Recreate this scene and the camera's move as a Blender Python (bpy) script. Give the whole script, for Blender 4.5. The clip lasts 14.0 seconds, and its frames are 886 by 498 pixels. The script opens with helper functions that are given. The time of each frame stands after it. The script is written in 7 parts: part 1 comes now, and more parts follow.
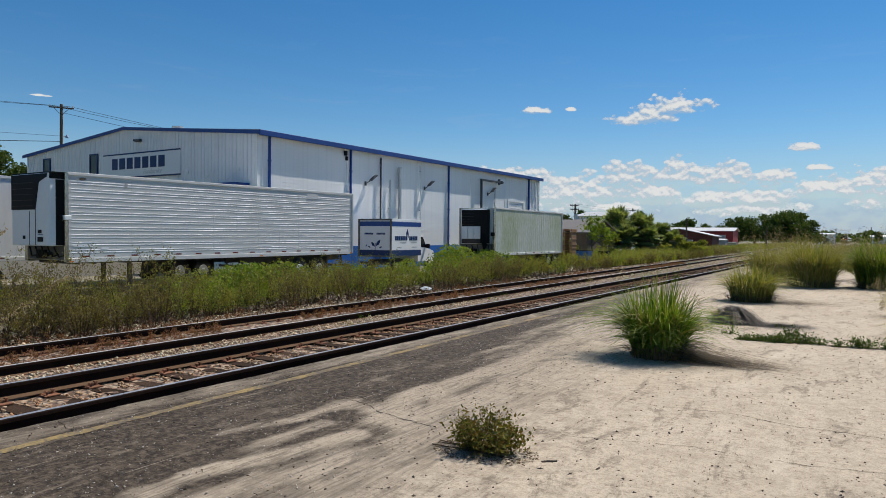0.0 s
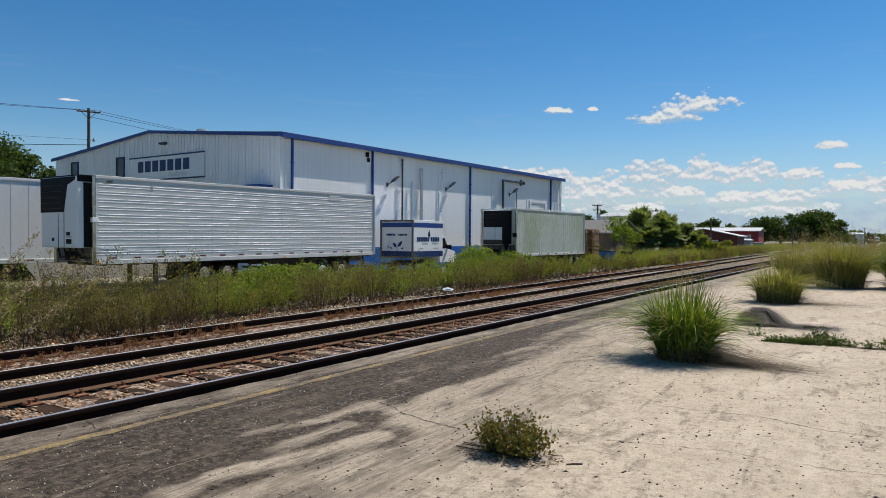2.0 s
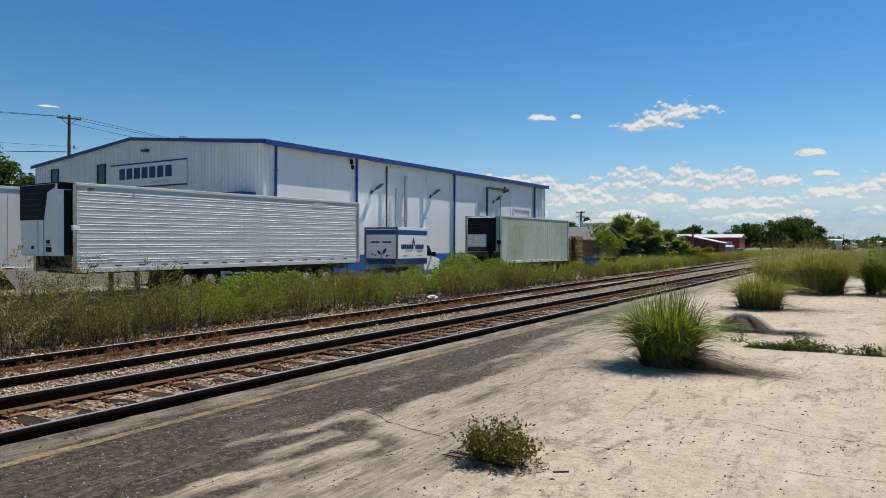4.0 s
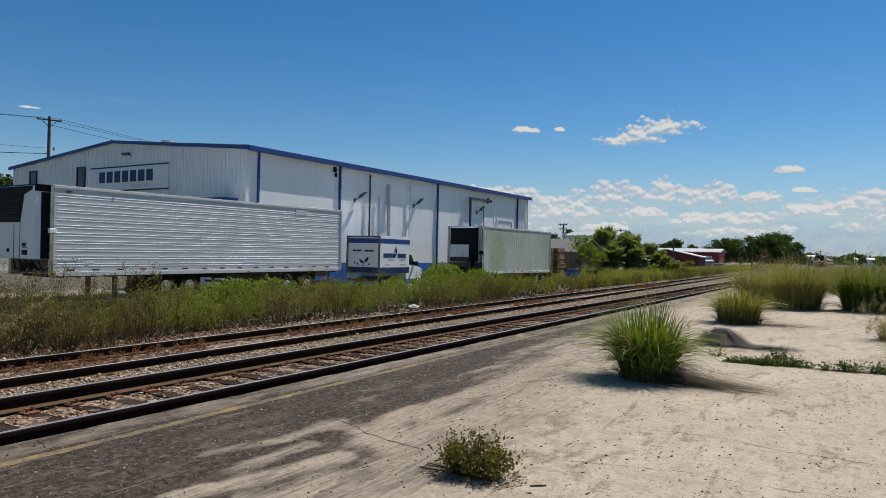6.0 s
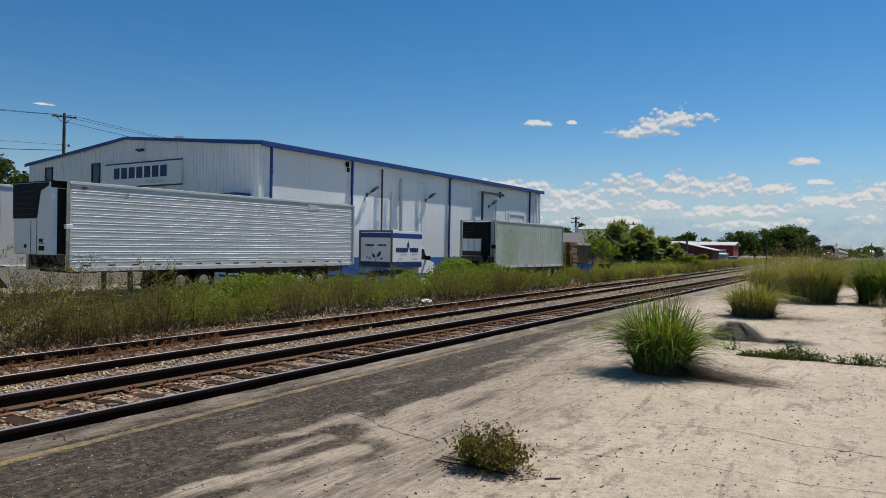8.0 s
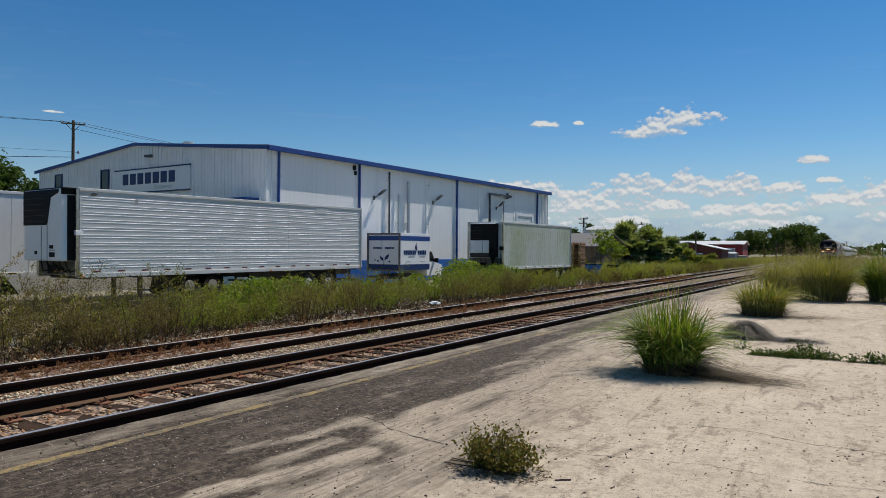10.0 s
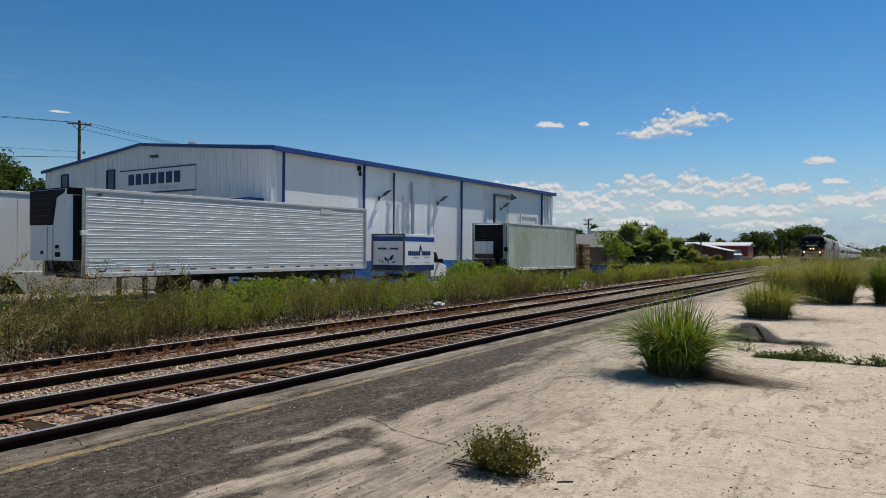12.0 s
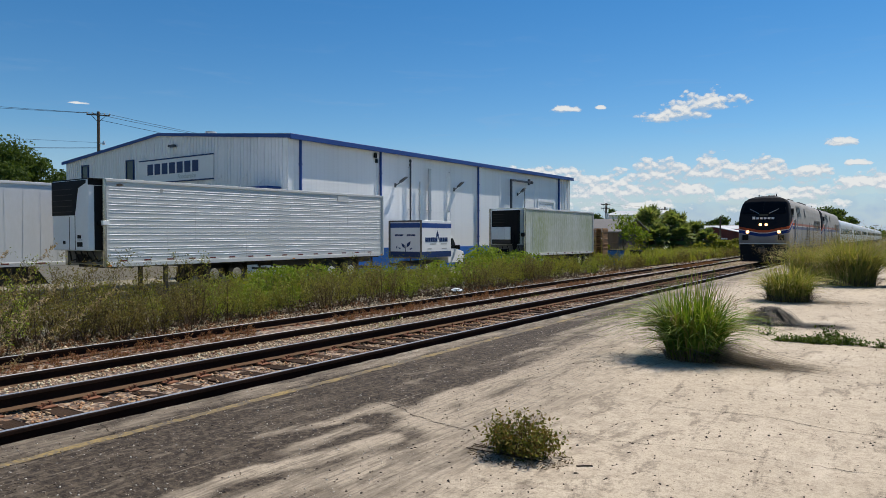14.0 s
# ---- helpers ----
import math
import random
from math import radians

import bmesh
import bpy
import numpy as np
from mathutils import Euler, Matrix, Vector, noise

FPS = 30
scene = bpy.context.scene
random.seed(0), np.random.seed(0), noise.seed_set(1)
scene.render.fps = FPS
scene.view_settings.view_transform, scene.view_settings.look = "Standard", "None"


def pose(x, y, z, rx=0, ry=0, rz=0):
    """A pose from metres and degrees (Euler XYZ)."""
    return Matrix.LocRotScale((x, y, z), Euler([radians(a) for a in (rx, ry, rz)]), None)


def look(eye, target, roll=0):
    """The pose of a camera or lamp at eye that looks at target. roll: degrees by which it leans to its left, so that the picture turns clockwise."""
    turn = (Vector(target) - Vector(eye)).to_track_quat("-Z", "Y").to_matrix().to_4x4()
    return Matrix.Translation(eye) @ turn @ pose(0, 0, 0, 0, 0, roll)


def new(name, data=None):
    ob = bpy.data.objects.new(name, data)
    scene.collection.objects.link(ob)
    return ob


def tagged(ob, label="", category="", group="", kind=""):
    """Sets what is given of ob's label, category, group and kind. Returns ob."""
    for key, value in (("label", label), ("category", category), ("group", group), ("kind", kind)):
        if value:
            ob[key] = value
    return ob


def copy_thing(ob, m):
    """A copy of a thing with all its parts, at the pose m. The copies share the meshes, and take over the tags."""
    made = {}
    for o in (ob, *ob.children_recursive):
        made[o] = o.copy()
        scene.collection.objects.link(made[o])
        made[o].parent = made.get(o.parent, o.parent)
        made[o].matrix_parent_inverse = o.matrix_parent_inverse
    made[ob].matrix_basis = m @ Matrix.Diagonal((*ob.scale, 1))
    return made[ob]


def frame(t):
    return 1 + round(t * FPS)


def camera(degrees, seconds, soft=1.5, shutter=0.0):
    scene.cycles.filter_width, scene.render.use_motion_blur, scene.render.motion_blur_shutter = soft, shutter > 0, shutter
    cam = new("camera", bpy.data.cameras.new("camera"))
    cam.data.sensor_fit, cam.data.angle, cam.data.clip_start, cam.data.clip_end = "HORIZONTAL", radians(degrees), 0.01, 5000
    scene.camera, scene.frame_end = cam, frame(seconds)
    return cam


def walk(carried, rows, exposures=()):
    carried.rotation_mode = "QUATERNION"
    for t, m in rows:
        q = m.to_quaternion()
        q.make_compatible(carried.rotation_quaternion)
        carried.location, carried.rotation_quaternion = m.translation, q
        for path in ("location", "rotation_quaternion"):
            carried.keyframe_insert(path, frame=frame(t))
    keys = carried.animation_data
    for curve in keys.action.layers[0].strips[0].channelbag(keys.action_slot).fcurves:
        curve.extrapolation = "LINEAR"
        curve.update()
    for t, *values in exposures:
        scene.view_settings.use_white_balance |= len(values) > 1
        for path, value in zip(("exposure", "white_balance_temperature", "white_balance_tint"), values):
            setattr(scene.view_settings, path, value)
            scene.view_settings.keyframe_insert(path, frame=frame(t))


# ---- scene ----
# World: y runs along the main track, x to the right of it, z = 0 at the rail tops and the platform.
cam = camera(64.7, 14.0, soft=0.35)
walk(cam, [
    (0.0, pose(0.020, -0.001, 1.686, 88.972, -0.566, 30.774)),
    (0.5, pose(0.026, 0.015, 1.687, 89.410, -0.683, 30.799)),
    (1.0, pose(0.017, 0.024, 1.690, 89.510, -0.739, 31.004)),
    (1.5, pose(0.006, 0.027, 1.688, 89.236, -0.613, 31.614)),
    (2.0, pose(0.000, 0.000, 1.690, 89.030, -0.400, 32.530)),
    (2.5, pose(-0.034, -0.035, 1.692, 89.120, -0.330, 32.714)),
    (5.0, pose(0.004, 0.006, 1.704, 90.005, -0.642, 30.053)),
    (5.5, pose(0.003, 0.014, 1.705, 90.224, -1.068, 29.883)),
    (6.0, pose(-0.014, 0.023, 1.706, 90.422, -1.282, 29.809)),
    (6.5, pose(-0.012, 0.002, 1.707, 90.383, -1.317, 29.955)),
    (7.0, pose(-0.015, 0.007, 1.704, 90.206, -1.207, 30.137)),
    (7.5, pose(-0.018, -0.002, 1.705, 90.071, -1.143, 30.453)),
    (8.0, pose(-0.017, -0.001, 1.706, 89.931, -1.062, 30.796)),
    (10.5, pose(-0.007, -0.004, 1.705, 90.126, -0.391, 31.496)),
    (11.0, pose(0.005, -0.007, 1.709, 90.139, -0.397, 31.510)),
    (11.5, pose(0.004, -0.010, 1.712, 90.200, -0.534, 31.681)),
    (12.0, pose(0.004, -0.004, 1.712, 90.150, -0.594, 31.822)),
    (12.5, pose(0.009, -0.015, 1.712, 89.616, -0.422, 32.102)),
    (13.0, pose(0.010, -0.003, 1.713, 89.095, -0.117, 32.434)),
    (13.5, pose(0.004, -0.009, 1.712, 88.903, 0.052, 32.813)),
    (14.0, pose(0.009, -0.023, 1.715, 89.010, -0.007, 33.208)),
], exposures=[(0.0, 0.18), (0.5, 0.13), (1.0, 0.13), (1.5, 0.11), (2.0, 0.22), (2.5, 0.26), (5.0, 0.18), (5.5, 0.07), (6.0, 0.05), (12.0, 0.06), (13.2, 0.25), (14.0, 0.26)])

# ---- light ----
SUN_AZ, SUN_EL = 19.0, 57.0          # degrees right of +y, above the horizon
sun_way = Vector((math.sin(radians(SUN_AZ)) * math.cos(radians(SUN_EL)),
                  math.cos(radians(SUN_AZ)) * math.cos(radians(SUN_EL)), math.sin(radians(SUN_EL))))
sun = new("sun", bpy.data.lights.new("sun", "SUN"))
sun.data.energy, sun.data.angle, sun.data.color = 5.0, radians(0.53), (1.0, 0.95, 0.87)
sun.matrix_world = look(sun_way * 100, (0, 0, 0))

world = bpy.data.worlds.new("world")
scene.world = world
world.use_nodes = True
wt = world.node_tree
sky = wt.nodes.new("ShaderNodeTexSky")
sky.sky_type, sky.sun_disc = "NISHITA", False
sky.sun_elevation, sky.sun_rotation = radians(SUN_EL), radians(SUN_AZ)
sky.air_density, sky.dust_density, sky.ozone_density = 1.0, 0.0, 4.0
deep = wt.nodes.new("ShaderNodeHueSaturation")
deep.inputs["Saturation"].default_value = 1.32
wt.links.new(sky.outputs[0], deep.inputs["Color"])
wt.links.new(deep.outputs[0], wt.nodes["Background"].inputs[0])
wt.nodes["Background"].inputs[1].default_value = 0.083


# ---- mesh helpers ----
def box(bm, x0, x1, y0, y1, z0, z1, bevel=0.0):
    vs = bmesh.ops.create_cube(bm, size=1.0)["verts"]
    bmesh.ops.transform(bm, verts=vs, matrix=Matrix.LocRotScale(
        ((x0 + x1) / 2, (y0 + y1) / 2, (z0 + z1) / 2), None, (abs(x1 - x0), abs(y1 - y0), abs(z1 - z0))))
    if bevel:
        es = list({e for v in vs for e in v.link_edges})
        bmesh.ops.bevel(bm, geom=es, offset=bevel, segments=2, profile=0.5, affect="EDGES")


def tube(bm, p0, p1, r0, r1=None, n=10):
    """A capped, tapered tube from p0 to p1."""
    p0, p1 = Vector(p0), Vector(p1)
    d = p1 - p0
    m = Matrix.Translation((p0 + p1) / 2) @ d.to_track_quat("Z", "Y").to_matrix().to_4x4()
    bmesh.ops.create_cone(bm, cap_ends=True, segments=n, radius1=r0, radius2=r0 if r1 is None else r1, depth=d.length, matrix=m)


def poly(bm, pts, depth=None):
    """A face through pts; with depth (a vector) it becomes a slab."""
    a = [bm.verts.new(p) for p in pts]
    bm.faces.new(a)
    if depth is not None:
        b = [bm.verts.new(Vector(p) + Vector(depth)) for p in pts]
        bm.faces.new(b[::-1])
        for i in range(len(a)):
            j = (i + 1) % len(a)
            bm.faces.new((a[j], a[i], b[i], b[j]))


def loft(bm, sections, caps=True):
    """Skin through rings of equal length."""
    rings = [[bm.verts.new(p) for p in s] for s in sections]
    n = len(rings[0])
    for a, b in zip(rings, rings[1:]):
        for i in range(n):
            j = (i + 1) % n
            bm.faces.new((a[i], a[j], b[j], b[i]))
    if caps:
        bm.faces.new(rings[0][::-1])
        bm.faces.new(rings[-1])


def mesh_of(name, bm, material, smooth=False):
    bmesh.ops.recalc_face_normals(bm, faces=bm.faces)
    me = bpy.data.meshes.new(name)
    bm.to_mesh(me)
    bm.free()
    me.materials.append(material)
    if smooth:
        for p in me.polygons:
            p.use_smooth = True
    return me


def part(name, bm, material, parent=None, label="", m=None, smooth=False):
    ob = new(name, mesh_of(name, bm, material, smooth) if isinstance(bm, bmesh.types.BMesh) else bm)
    ob.parent = parent
    if m is not None:
        ob.matrix_basis = m
    if label:
        tagged(ob, label)
    return ob


def thing(name, m, label, category, group="", kind=""):
    ob = new(name)
    ob.empty_display_size = 0.2
    ob.matrix_basis = m
    return tagged(ob, label, category, group, kind)


def soup(name, verts, faces, material, label, category="", kind="stuff", parent=None, m=None, smooth=False):
    """One mesh object out of arrays of corners and faces."""
    me = bpy.data.meshes.new(name)
    verts, faces = np.asarray(verts, dtype=np.float32), np.asarray(faces, dtype=np.int32)
    k = faces.shape[1]
    me.vertices.add(len(verts))
    me.vertices.foreach_set("co", verts.ravel())
    me.loops.add(faces.size)
    me.loops.foreach_set("vertex_index", faces.ravel())
    me.polygons.add(len(faces))
    me.polygons.foreach_set("loop_start", np.arange(0, faces.size, k, dtype=np.int32))
    me.update(calc_edges=True)
    me.materials.append(material)
    if smooth:
        me.polygons.foreach_set("use_smooth", np.ones(len(faces), dtype=bool))
    ob = new(name, me)
    ob.parent = parent
    if m is not None:
        ob.matrix_basis = m
    return tagged(ob, label, category, "", kind)


def leaf_arrays(centres, ways, sides, length, width):
    """Pointed four-cornered leaves; all arguments are arrays of one entry a leaf."""
    length, width = np.reshape(length, (-1, 1)), np.reshape(width, (-1, 1))
    up = np.cross(ways, sides)
    a, c = centres - ways * length * 0.5, centres + ways * length * 0.5
    mid = centres - ways * length * 0.08 + up * length * 0.06
    v = np.stack([a, mid + sides * width * 0.5, c, mid - sides * width * 0.5], axis=1).reshape(-1, 3)
    return v, np.arange(len(v)).reshape(-1, 4)


def unit(v):
    return v / np.maximum(np.linalg.norm(v, axis=1, keepdims=True), 1e-6)


def random_leaves(rng, centres, length, width, lift=0.2):
    n = len(centres)
    ways = unit(rng.normal(size=(n, 3)) + np.array([0, 0, lift]))
    sides = unit(np.cross(ways, rng.normal(size=(n, 3))))
    return leaf_arrays(centres, ways, sides, length * rng.uniform(0.6, 1.4, n), width * rng.uniform(0.6, 1.4, n))


def blade_arrays(rng, roots, ways, heights, droop, width, steps=5, splay=0.25):
    """Arching grass blades from roots; ways are their flat directions."""
    n = len(roots)
    t = np.linspace(0, 1, steps + 1)[None, :, None]
    heights = heights.reshape(-1, 1, 1)
    droop = droop.reshape(-1, 1, 1)
    out = heights * (splay * t + droop * t ** 2.4)
    z = heights * (t - 0.78 * droop * t ** 2.8)
    line = roots[:, None, :] + ways[:, None, :] * out + np.array([0, 0, 1.0]) * z
    side = np.stack([-ways[:, 1], ways[:, 0], np.zeros(n)], axis=1)[:, None, :]
    turn = rng.uniform(-0.6, 0.6, (n, 1, 1))
    side = side * np.cos(turn) + np.array([0, 0, 1.0]) * np.sin(turn)
    w = width * rng.uniform(0.6, 1.3, (n, 1, 1)) * (1 - 0.93 * t ** 1.5) * 0.5
    v = np.stack([line - side * w, line + side * w], axis=2).reshape(-1, 3)
    base = (np.arange(n) * (steps + 1) * 2)[:, None] + (np.arange(steps) * 2)[None, :]
    f = np.stack([base, base + 1, base + 3, base + 2], axis=2).reshape(-1, 4)
    return v, f


def joined(pieces):
    vs, fs, k = [], [], 0
    for v, f in pieces:
        vs.append(v)
        fs.append(f + k)
        k += len(v)
    return np.concatenate(vs), np.concatenate(fs)


# ---- materials ----
def nodes_of(name):
    mt = bpy.data.materials.new(name)
    mt.use_nodes = True
    nt = mt.node_tree
    return mt, nt, nt.nodes["Principled BSDF"]


def add(nt, kind, **inputs):
    nd = nt.nodes.new(kind)
    for k, v in inputs.items():
        k = k.replace("_", " ")
        nd.inputs[k].default_value = v
    return nd


def noise_node(nt, coords, scale, detail=4.0, rough=0.55, distortion=0.0):
    nd = add(nt, "ShaderNodeTexNoise", Scale=scale, Detail=detail, Roughness=rough, Distortion=distortion)
    nt.links.new(coords, nd.inputs["Vector"])
    return nd.outputs["Fac"]


def ramp(nt, fac, stops):
    nd = nt.nodes.new("ShaderNodeValToRGB")
    el = nd.color_ramp.elements
    while len(el) < len(stops):
        el.new(0.5)
    for e, (p, c) in zip(el, stops):
        e.position, e.color = p, (*c, 1) if len(c) == 3 else c
    nt.links.new(fac, nd.inputs["Fac"])
    return nd.outputs["Color"]


def grey(a):
    return (a, a, a)


def math_node(nt, op, a, b=None, clamp=False):
    nd = nt.nodes.new("ShaderNodeMath")
    nd.operation, nd.use_clamp = op, clamp
    for i, v in enumerate((a, b)):
        if v is None:
            continue
        if isinstance(v, (int, float)):
            nd.inputs[i].default_value = v
        else:
            nt.links.new(v, nd.inputs[i])
    return nd.outputs[0]


def mixed(nt, fac, a, b, blend="MIX"):
    nd = nt.nodes.new("ShaderNodeMix")
    nd.data_type, nd.blend_type = "RGBA", blend
    for sock, v in ((nd.inputs[0], fac), (nd.inputs[6], a), (nd.inputs[7], b)):
        if isinstance(v, (int, float)):
            sock.default_value = v
        elif isinstance(v, tuple):
            sock.default_value = (*v, 1)
        else:
            nt.links.new(v, sock)
    return nd.outputs[2]


def bumped(nt, bsdf, height, strength, distance):
    nd = add(nt, "ShaderNodeBump", Strength=strength, Distance=distance)
    nt.links.new(height, nd.inputs["Height"])
    nt.links.new(nd.outputs[0], bsdf.inputs["Normal"])


def coords_of(nt, which="Object", scale=(1, 1, 1)):
    tc = nt.nodes.new("ShaderNodeTexCoord")
    mp = nt.nodes.new("ShaderNodeMapping")
    mp.inputs["Scale"].default_value = scale
    nt.links.new(tc.outputs[which], mp.inputs[0])
    return mp.outputs[0]


def surface(name, base, dirt=None, rough=0.6, metal=0.0, big=0.6, fine=14.0, amount=0.35, bump=0.15, depth=0.01,
            stretch=(1, 1, 1), spread=0.0, gloss=0.3):
    """A worn surface: base colour, dirt at two scales, fine relief; spread varies it from piece to piece."""
    mt, nt, bsdf = nodes_of(name)
    co = coords_of(nt, "Object", stretch)
    large, small = noise_node(nt, co, big, 5, 0.6), noise_node(nt, co, fine, 6, 0.65)
    dirt = dirt or tuple(c * 0.55 for c in base)
    mask = math_node(nt, "ADD", math_node(nt, "MULTIPLY", large, 0.6), math_node(nt, "MULTIPLY", small, 0.4))
    mask = math_node(nt, "MULTIPLY", math_node(nt, "SUBTRACT", mask, 0.40), 4.0 * amount, True)
    col = mixed(nt, mask, base, dirt)
    if spread:
        oi = nt.nodes.new("ShaderNodeObjectInfo")
        k = math_node(nt, "ADD", math_node(nt, "MULTIPLY", oi.outputs["Random"], spread), 1 - spread / 2)
        hsv = nt.nodes.new("ShaderNodeHueSaturation")
        nt.links.new(k, hsv.inputs["Value"])
        nt.links.new(col, hsv.inputs["Color"])
        col = hsv.outputs[0]
    nt.links.new(col, bsdf.inputs["Base Color"])
    r = math_node(nt, "ADD", math_node(nt, "MULTIPLY", small, 0.25), rough - 0.12, True)
    nt.links.new(r, bsdf.inputs["Roughness"])
    bsdf.inputs["Metallic"].default_value = metal
    bsdf.inputs["Specular IOR Level"].default_value = gloss
    bumped(nt, bsdf, small, bump, depth)
    return mt


def foliage(name, colours, glow=0.35, rough=0.65):
    """Leaves that differ one by one and let some light through."""
    mt, nt, bsdf = nodes_of(name)
    geo = nt.nodes.new("ShaderNodeNewGeometry")
    n = len(colours)
    col = ramp(nt, geo.outputs["Random Per Island"], [(i / max(1, n - 1), c) for i, c in enumerate(colours)])
    nt.links.new(col, bsdf.inputs["Base Color"])
    bsdf.inputs["Roughness"].default_value = rough
    bsdf.inputs["Specular IOR Level"].default_value = 0.15
    tr = nt.nodes.new("ShaderNodeBsdfTranslucent")
    nt.links.new(mixed(nt, 1.0, col, (1.0, 1.0, 0.45), "MULTIPLY"), tr.inputs["Color"])
    ms = nt.nodes.new("ShaderNodeMixShader")
    ms.inputs[0].default_value = glow
    nt.links.new(bsdf.outputs[0], ms.inputs[1])
    nt.links.new(tr.outputs[0], ms.inputs[2])
    nt.links.new(ms.outputs[0], nt.nodes["Material Output"].inputs["Surface"])
    return mt


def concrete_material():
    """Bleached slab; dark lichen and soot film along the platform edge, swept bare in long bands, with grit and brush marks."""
    mt, nt, bsdf = nodes_of("platform_concrete")
    co = coords_of(nt)

    def m(op, a, b=None, clamp=False):
        return math_node(nt, op, a, b, clamp)

    def stretched(turn, sx, sy, scale, detail, rough, twist=0.0):
        mp = nt.nodes.new("ShaderNodeMapping")
        mp.inputs["Rotation"].default_value = (0, 0, radians(turn))
        mp.inputs["Scale"].default_value = (sx, sy, 1.0)
        nt.links.new(co, mp.inputs[0])
        return noise_node(nt, mp.outputs[0], scale, detail, rough, twist)

    grain = noise_node(nt, co, 48.0, 8, 0.75)
    rough_grain = noise_node(nt, co, 14.0, 7, 0.8)
    mid = noise_node(nt, co, 4.0, 8, 0.72)
    blot = noise_node(nt, co, 1.1, 7, 0.65, 0.5)
    patch = noise_node(nt, co, 0.35, 3, 0.5)
    along = stretched(-4, 1.0, 0.22, 3.2, 7, 0.62, 0.8)
    fine_along = stretched(-6, 1.0, 0.16, 13.0, 7, 0.72, 0.5)
    brush = stretched(-58, 1.0, 0.06, 34.0, 5, 0.7, 0.2)
    brush_fac = ramp(nt, brush, [(0.50, grey(0)), (0.60, grey(1))])
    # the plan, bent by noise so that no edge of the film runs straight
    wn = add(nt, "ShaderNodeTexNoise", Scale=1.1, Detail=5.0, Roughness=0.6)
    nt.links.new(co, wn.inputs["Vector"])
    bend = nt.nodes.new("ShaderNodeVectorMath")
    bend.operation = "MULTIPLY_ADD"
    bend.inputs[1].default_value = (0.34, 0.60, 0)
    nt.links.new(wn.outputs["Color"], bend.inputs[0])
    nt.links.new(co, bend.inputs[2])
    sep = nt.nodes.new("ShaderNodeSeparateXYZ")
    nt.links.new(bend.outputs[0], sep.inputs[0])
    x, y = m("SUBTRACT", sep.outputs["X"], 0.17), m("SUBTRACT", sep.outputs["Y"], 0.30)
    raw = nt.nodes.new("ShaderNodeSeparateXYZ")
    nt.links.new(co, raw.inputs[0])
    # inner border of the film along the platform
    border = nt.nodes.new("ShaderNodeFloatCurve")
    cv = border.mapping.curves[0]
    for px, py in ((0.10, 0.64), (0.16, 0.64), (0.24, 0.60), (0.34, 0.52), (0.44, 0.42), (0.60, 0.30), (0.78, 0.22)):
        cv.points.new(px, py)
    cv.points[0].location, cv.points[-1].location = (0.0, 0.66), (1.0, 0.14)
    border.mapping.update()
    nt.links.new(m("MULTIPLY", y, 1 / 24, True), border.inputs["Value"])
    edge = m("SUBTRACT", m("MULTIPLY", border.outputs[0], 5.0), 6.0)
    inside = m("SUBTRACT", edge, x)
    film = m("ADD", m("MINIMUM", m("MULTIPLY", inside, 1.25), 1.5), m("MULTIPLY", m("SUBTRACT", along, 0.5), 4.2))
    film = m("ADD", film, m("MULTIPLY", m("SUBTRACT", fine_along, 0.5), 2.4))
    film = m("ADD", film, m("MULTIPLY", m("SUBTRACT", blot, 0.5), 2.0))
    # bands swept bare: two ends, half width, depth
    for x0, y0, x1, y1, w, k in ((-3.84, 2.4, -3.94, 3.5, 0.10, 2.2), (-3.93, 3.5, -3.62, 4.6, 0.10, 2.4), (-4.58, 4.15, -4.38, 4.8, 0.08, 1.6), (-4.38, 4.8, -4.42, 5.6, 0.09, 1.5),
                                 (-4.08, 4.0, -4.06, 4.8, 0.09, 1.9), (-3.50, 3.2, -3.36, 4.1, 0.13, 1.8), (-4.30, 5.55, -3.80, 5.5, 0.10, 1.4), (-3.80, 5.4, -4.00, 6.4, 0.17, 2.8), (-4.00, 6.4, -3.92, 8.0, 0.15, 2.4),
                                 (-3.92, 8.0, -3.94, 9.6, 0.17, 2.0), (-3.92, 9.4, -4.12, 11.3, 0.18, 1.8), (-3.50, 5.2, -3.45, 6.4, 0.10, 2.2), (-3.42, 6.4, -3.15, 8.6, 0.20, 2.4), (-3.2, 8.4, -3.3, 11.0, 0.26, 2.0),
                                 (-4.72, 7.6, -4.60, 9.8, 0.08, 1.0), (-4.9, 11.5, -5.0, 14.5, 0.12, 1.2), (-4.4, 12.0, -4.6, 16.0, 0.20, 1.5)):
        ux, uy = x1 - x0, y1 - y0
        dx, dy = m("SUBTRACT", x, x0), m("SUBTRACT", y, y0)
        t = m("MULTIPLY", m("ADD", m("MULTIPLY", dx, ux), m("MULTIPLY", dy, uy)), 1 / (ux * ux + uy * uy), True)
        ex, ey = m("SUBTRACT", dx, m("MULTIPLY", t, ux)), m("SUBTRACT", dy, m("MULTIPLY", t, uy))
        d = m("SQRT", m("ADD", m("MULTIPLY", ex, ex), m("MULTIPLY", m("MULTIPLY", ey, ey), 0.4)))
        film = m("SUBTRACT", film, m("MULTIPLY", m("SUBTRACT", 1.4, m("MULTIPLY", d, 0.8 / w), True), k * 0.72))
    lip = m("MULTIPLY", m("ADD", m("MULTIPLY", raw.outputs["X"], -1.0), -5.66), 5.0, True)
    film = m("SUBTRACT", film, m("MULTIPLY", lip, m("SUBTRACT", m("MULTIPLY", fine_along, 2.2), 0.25)))
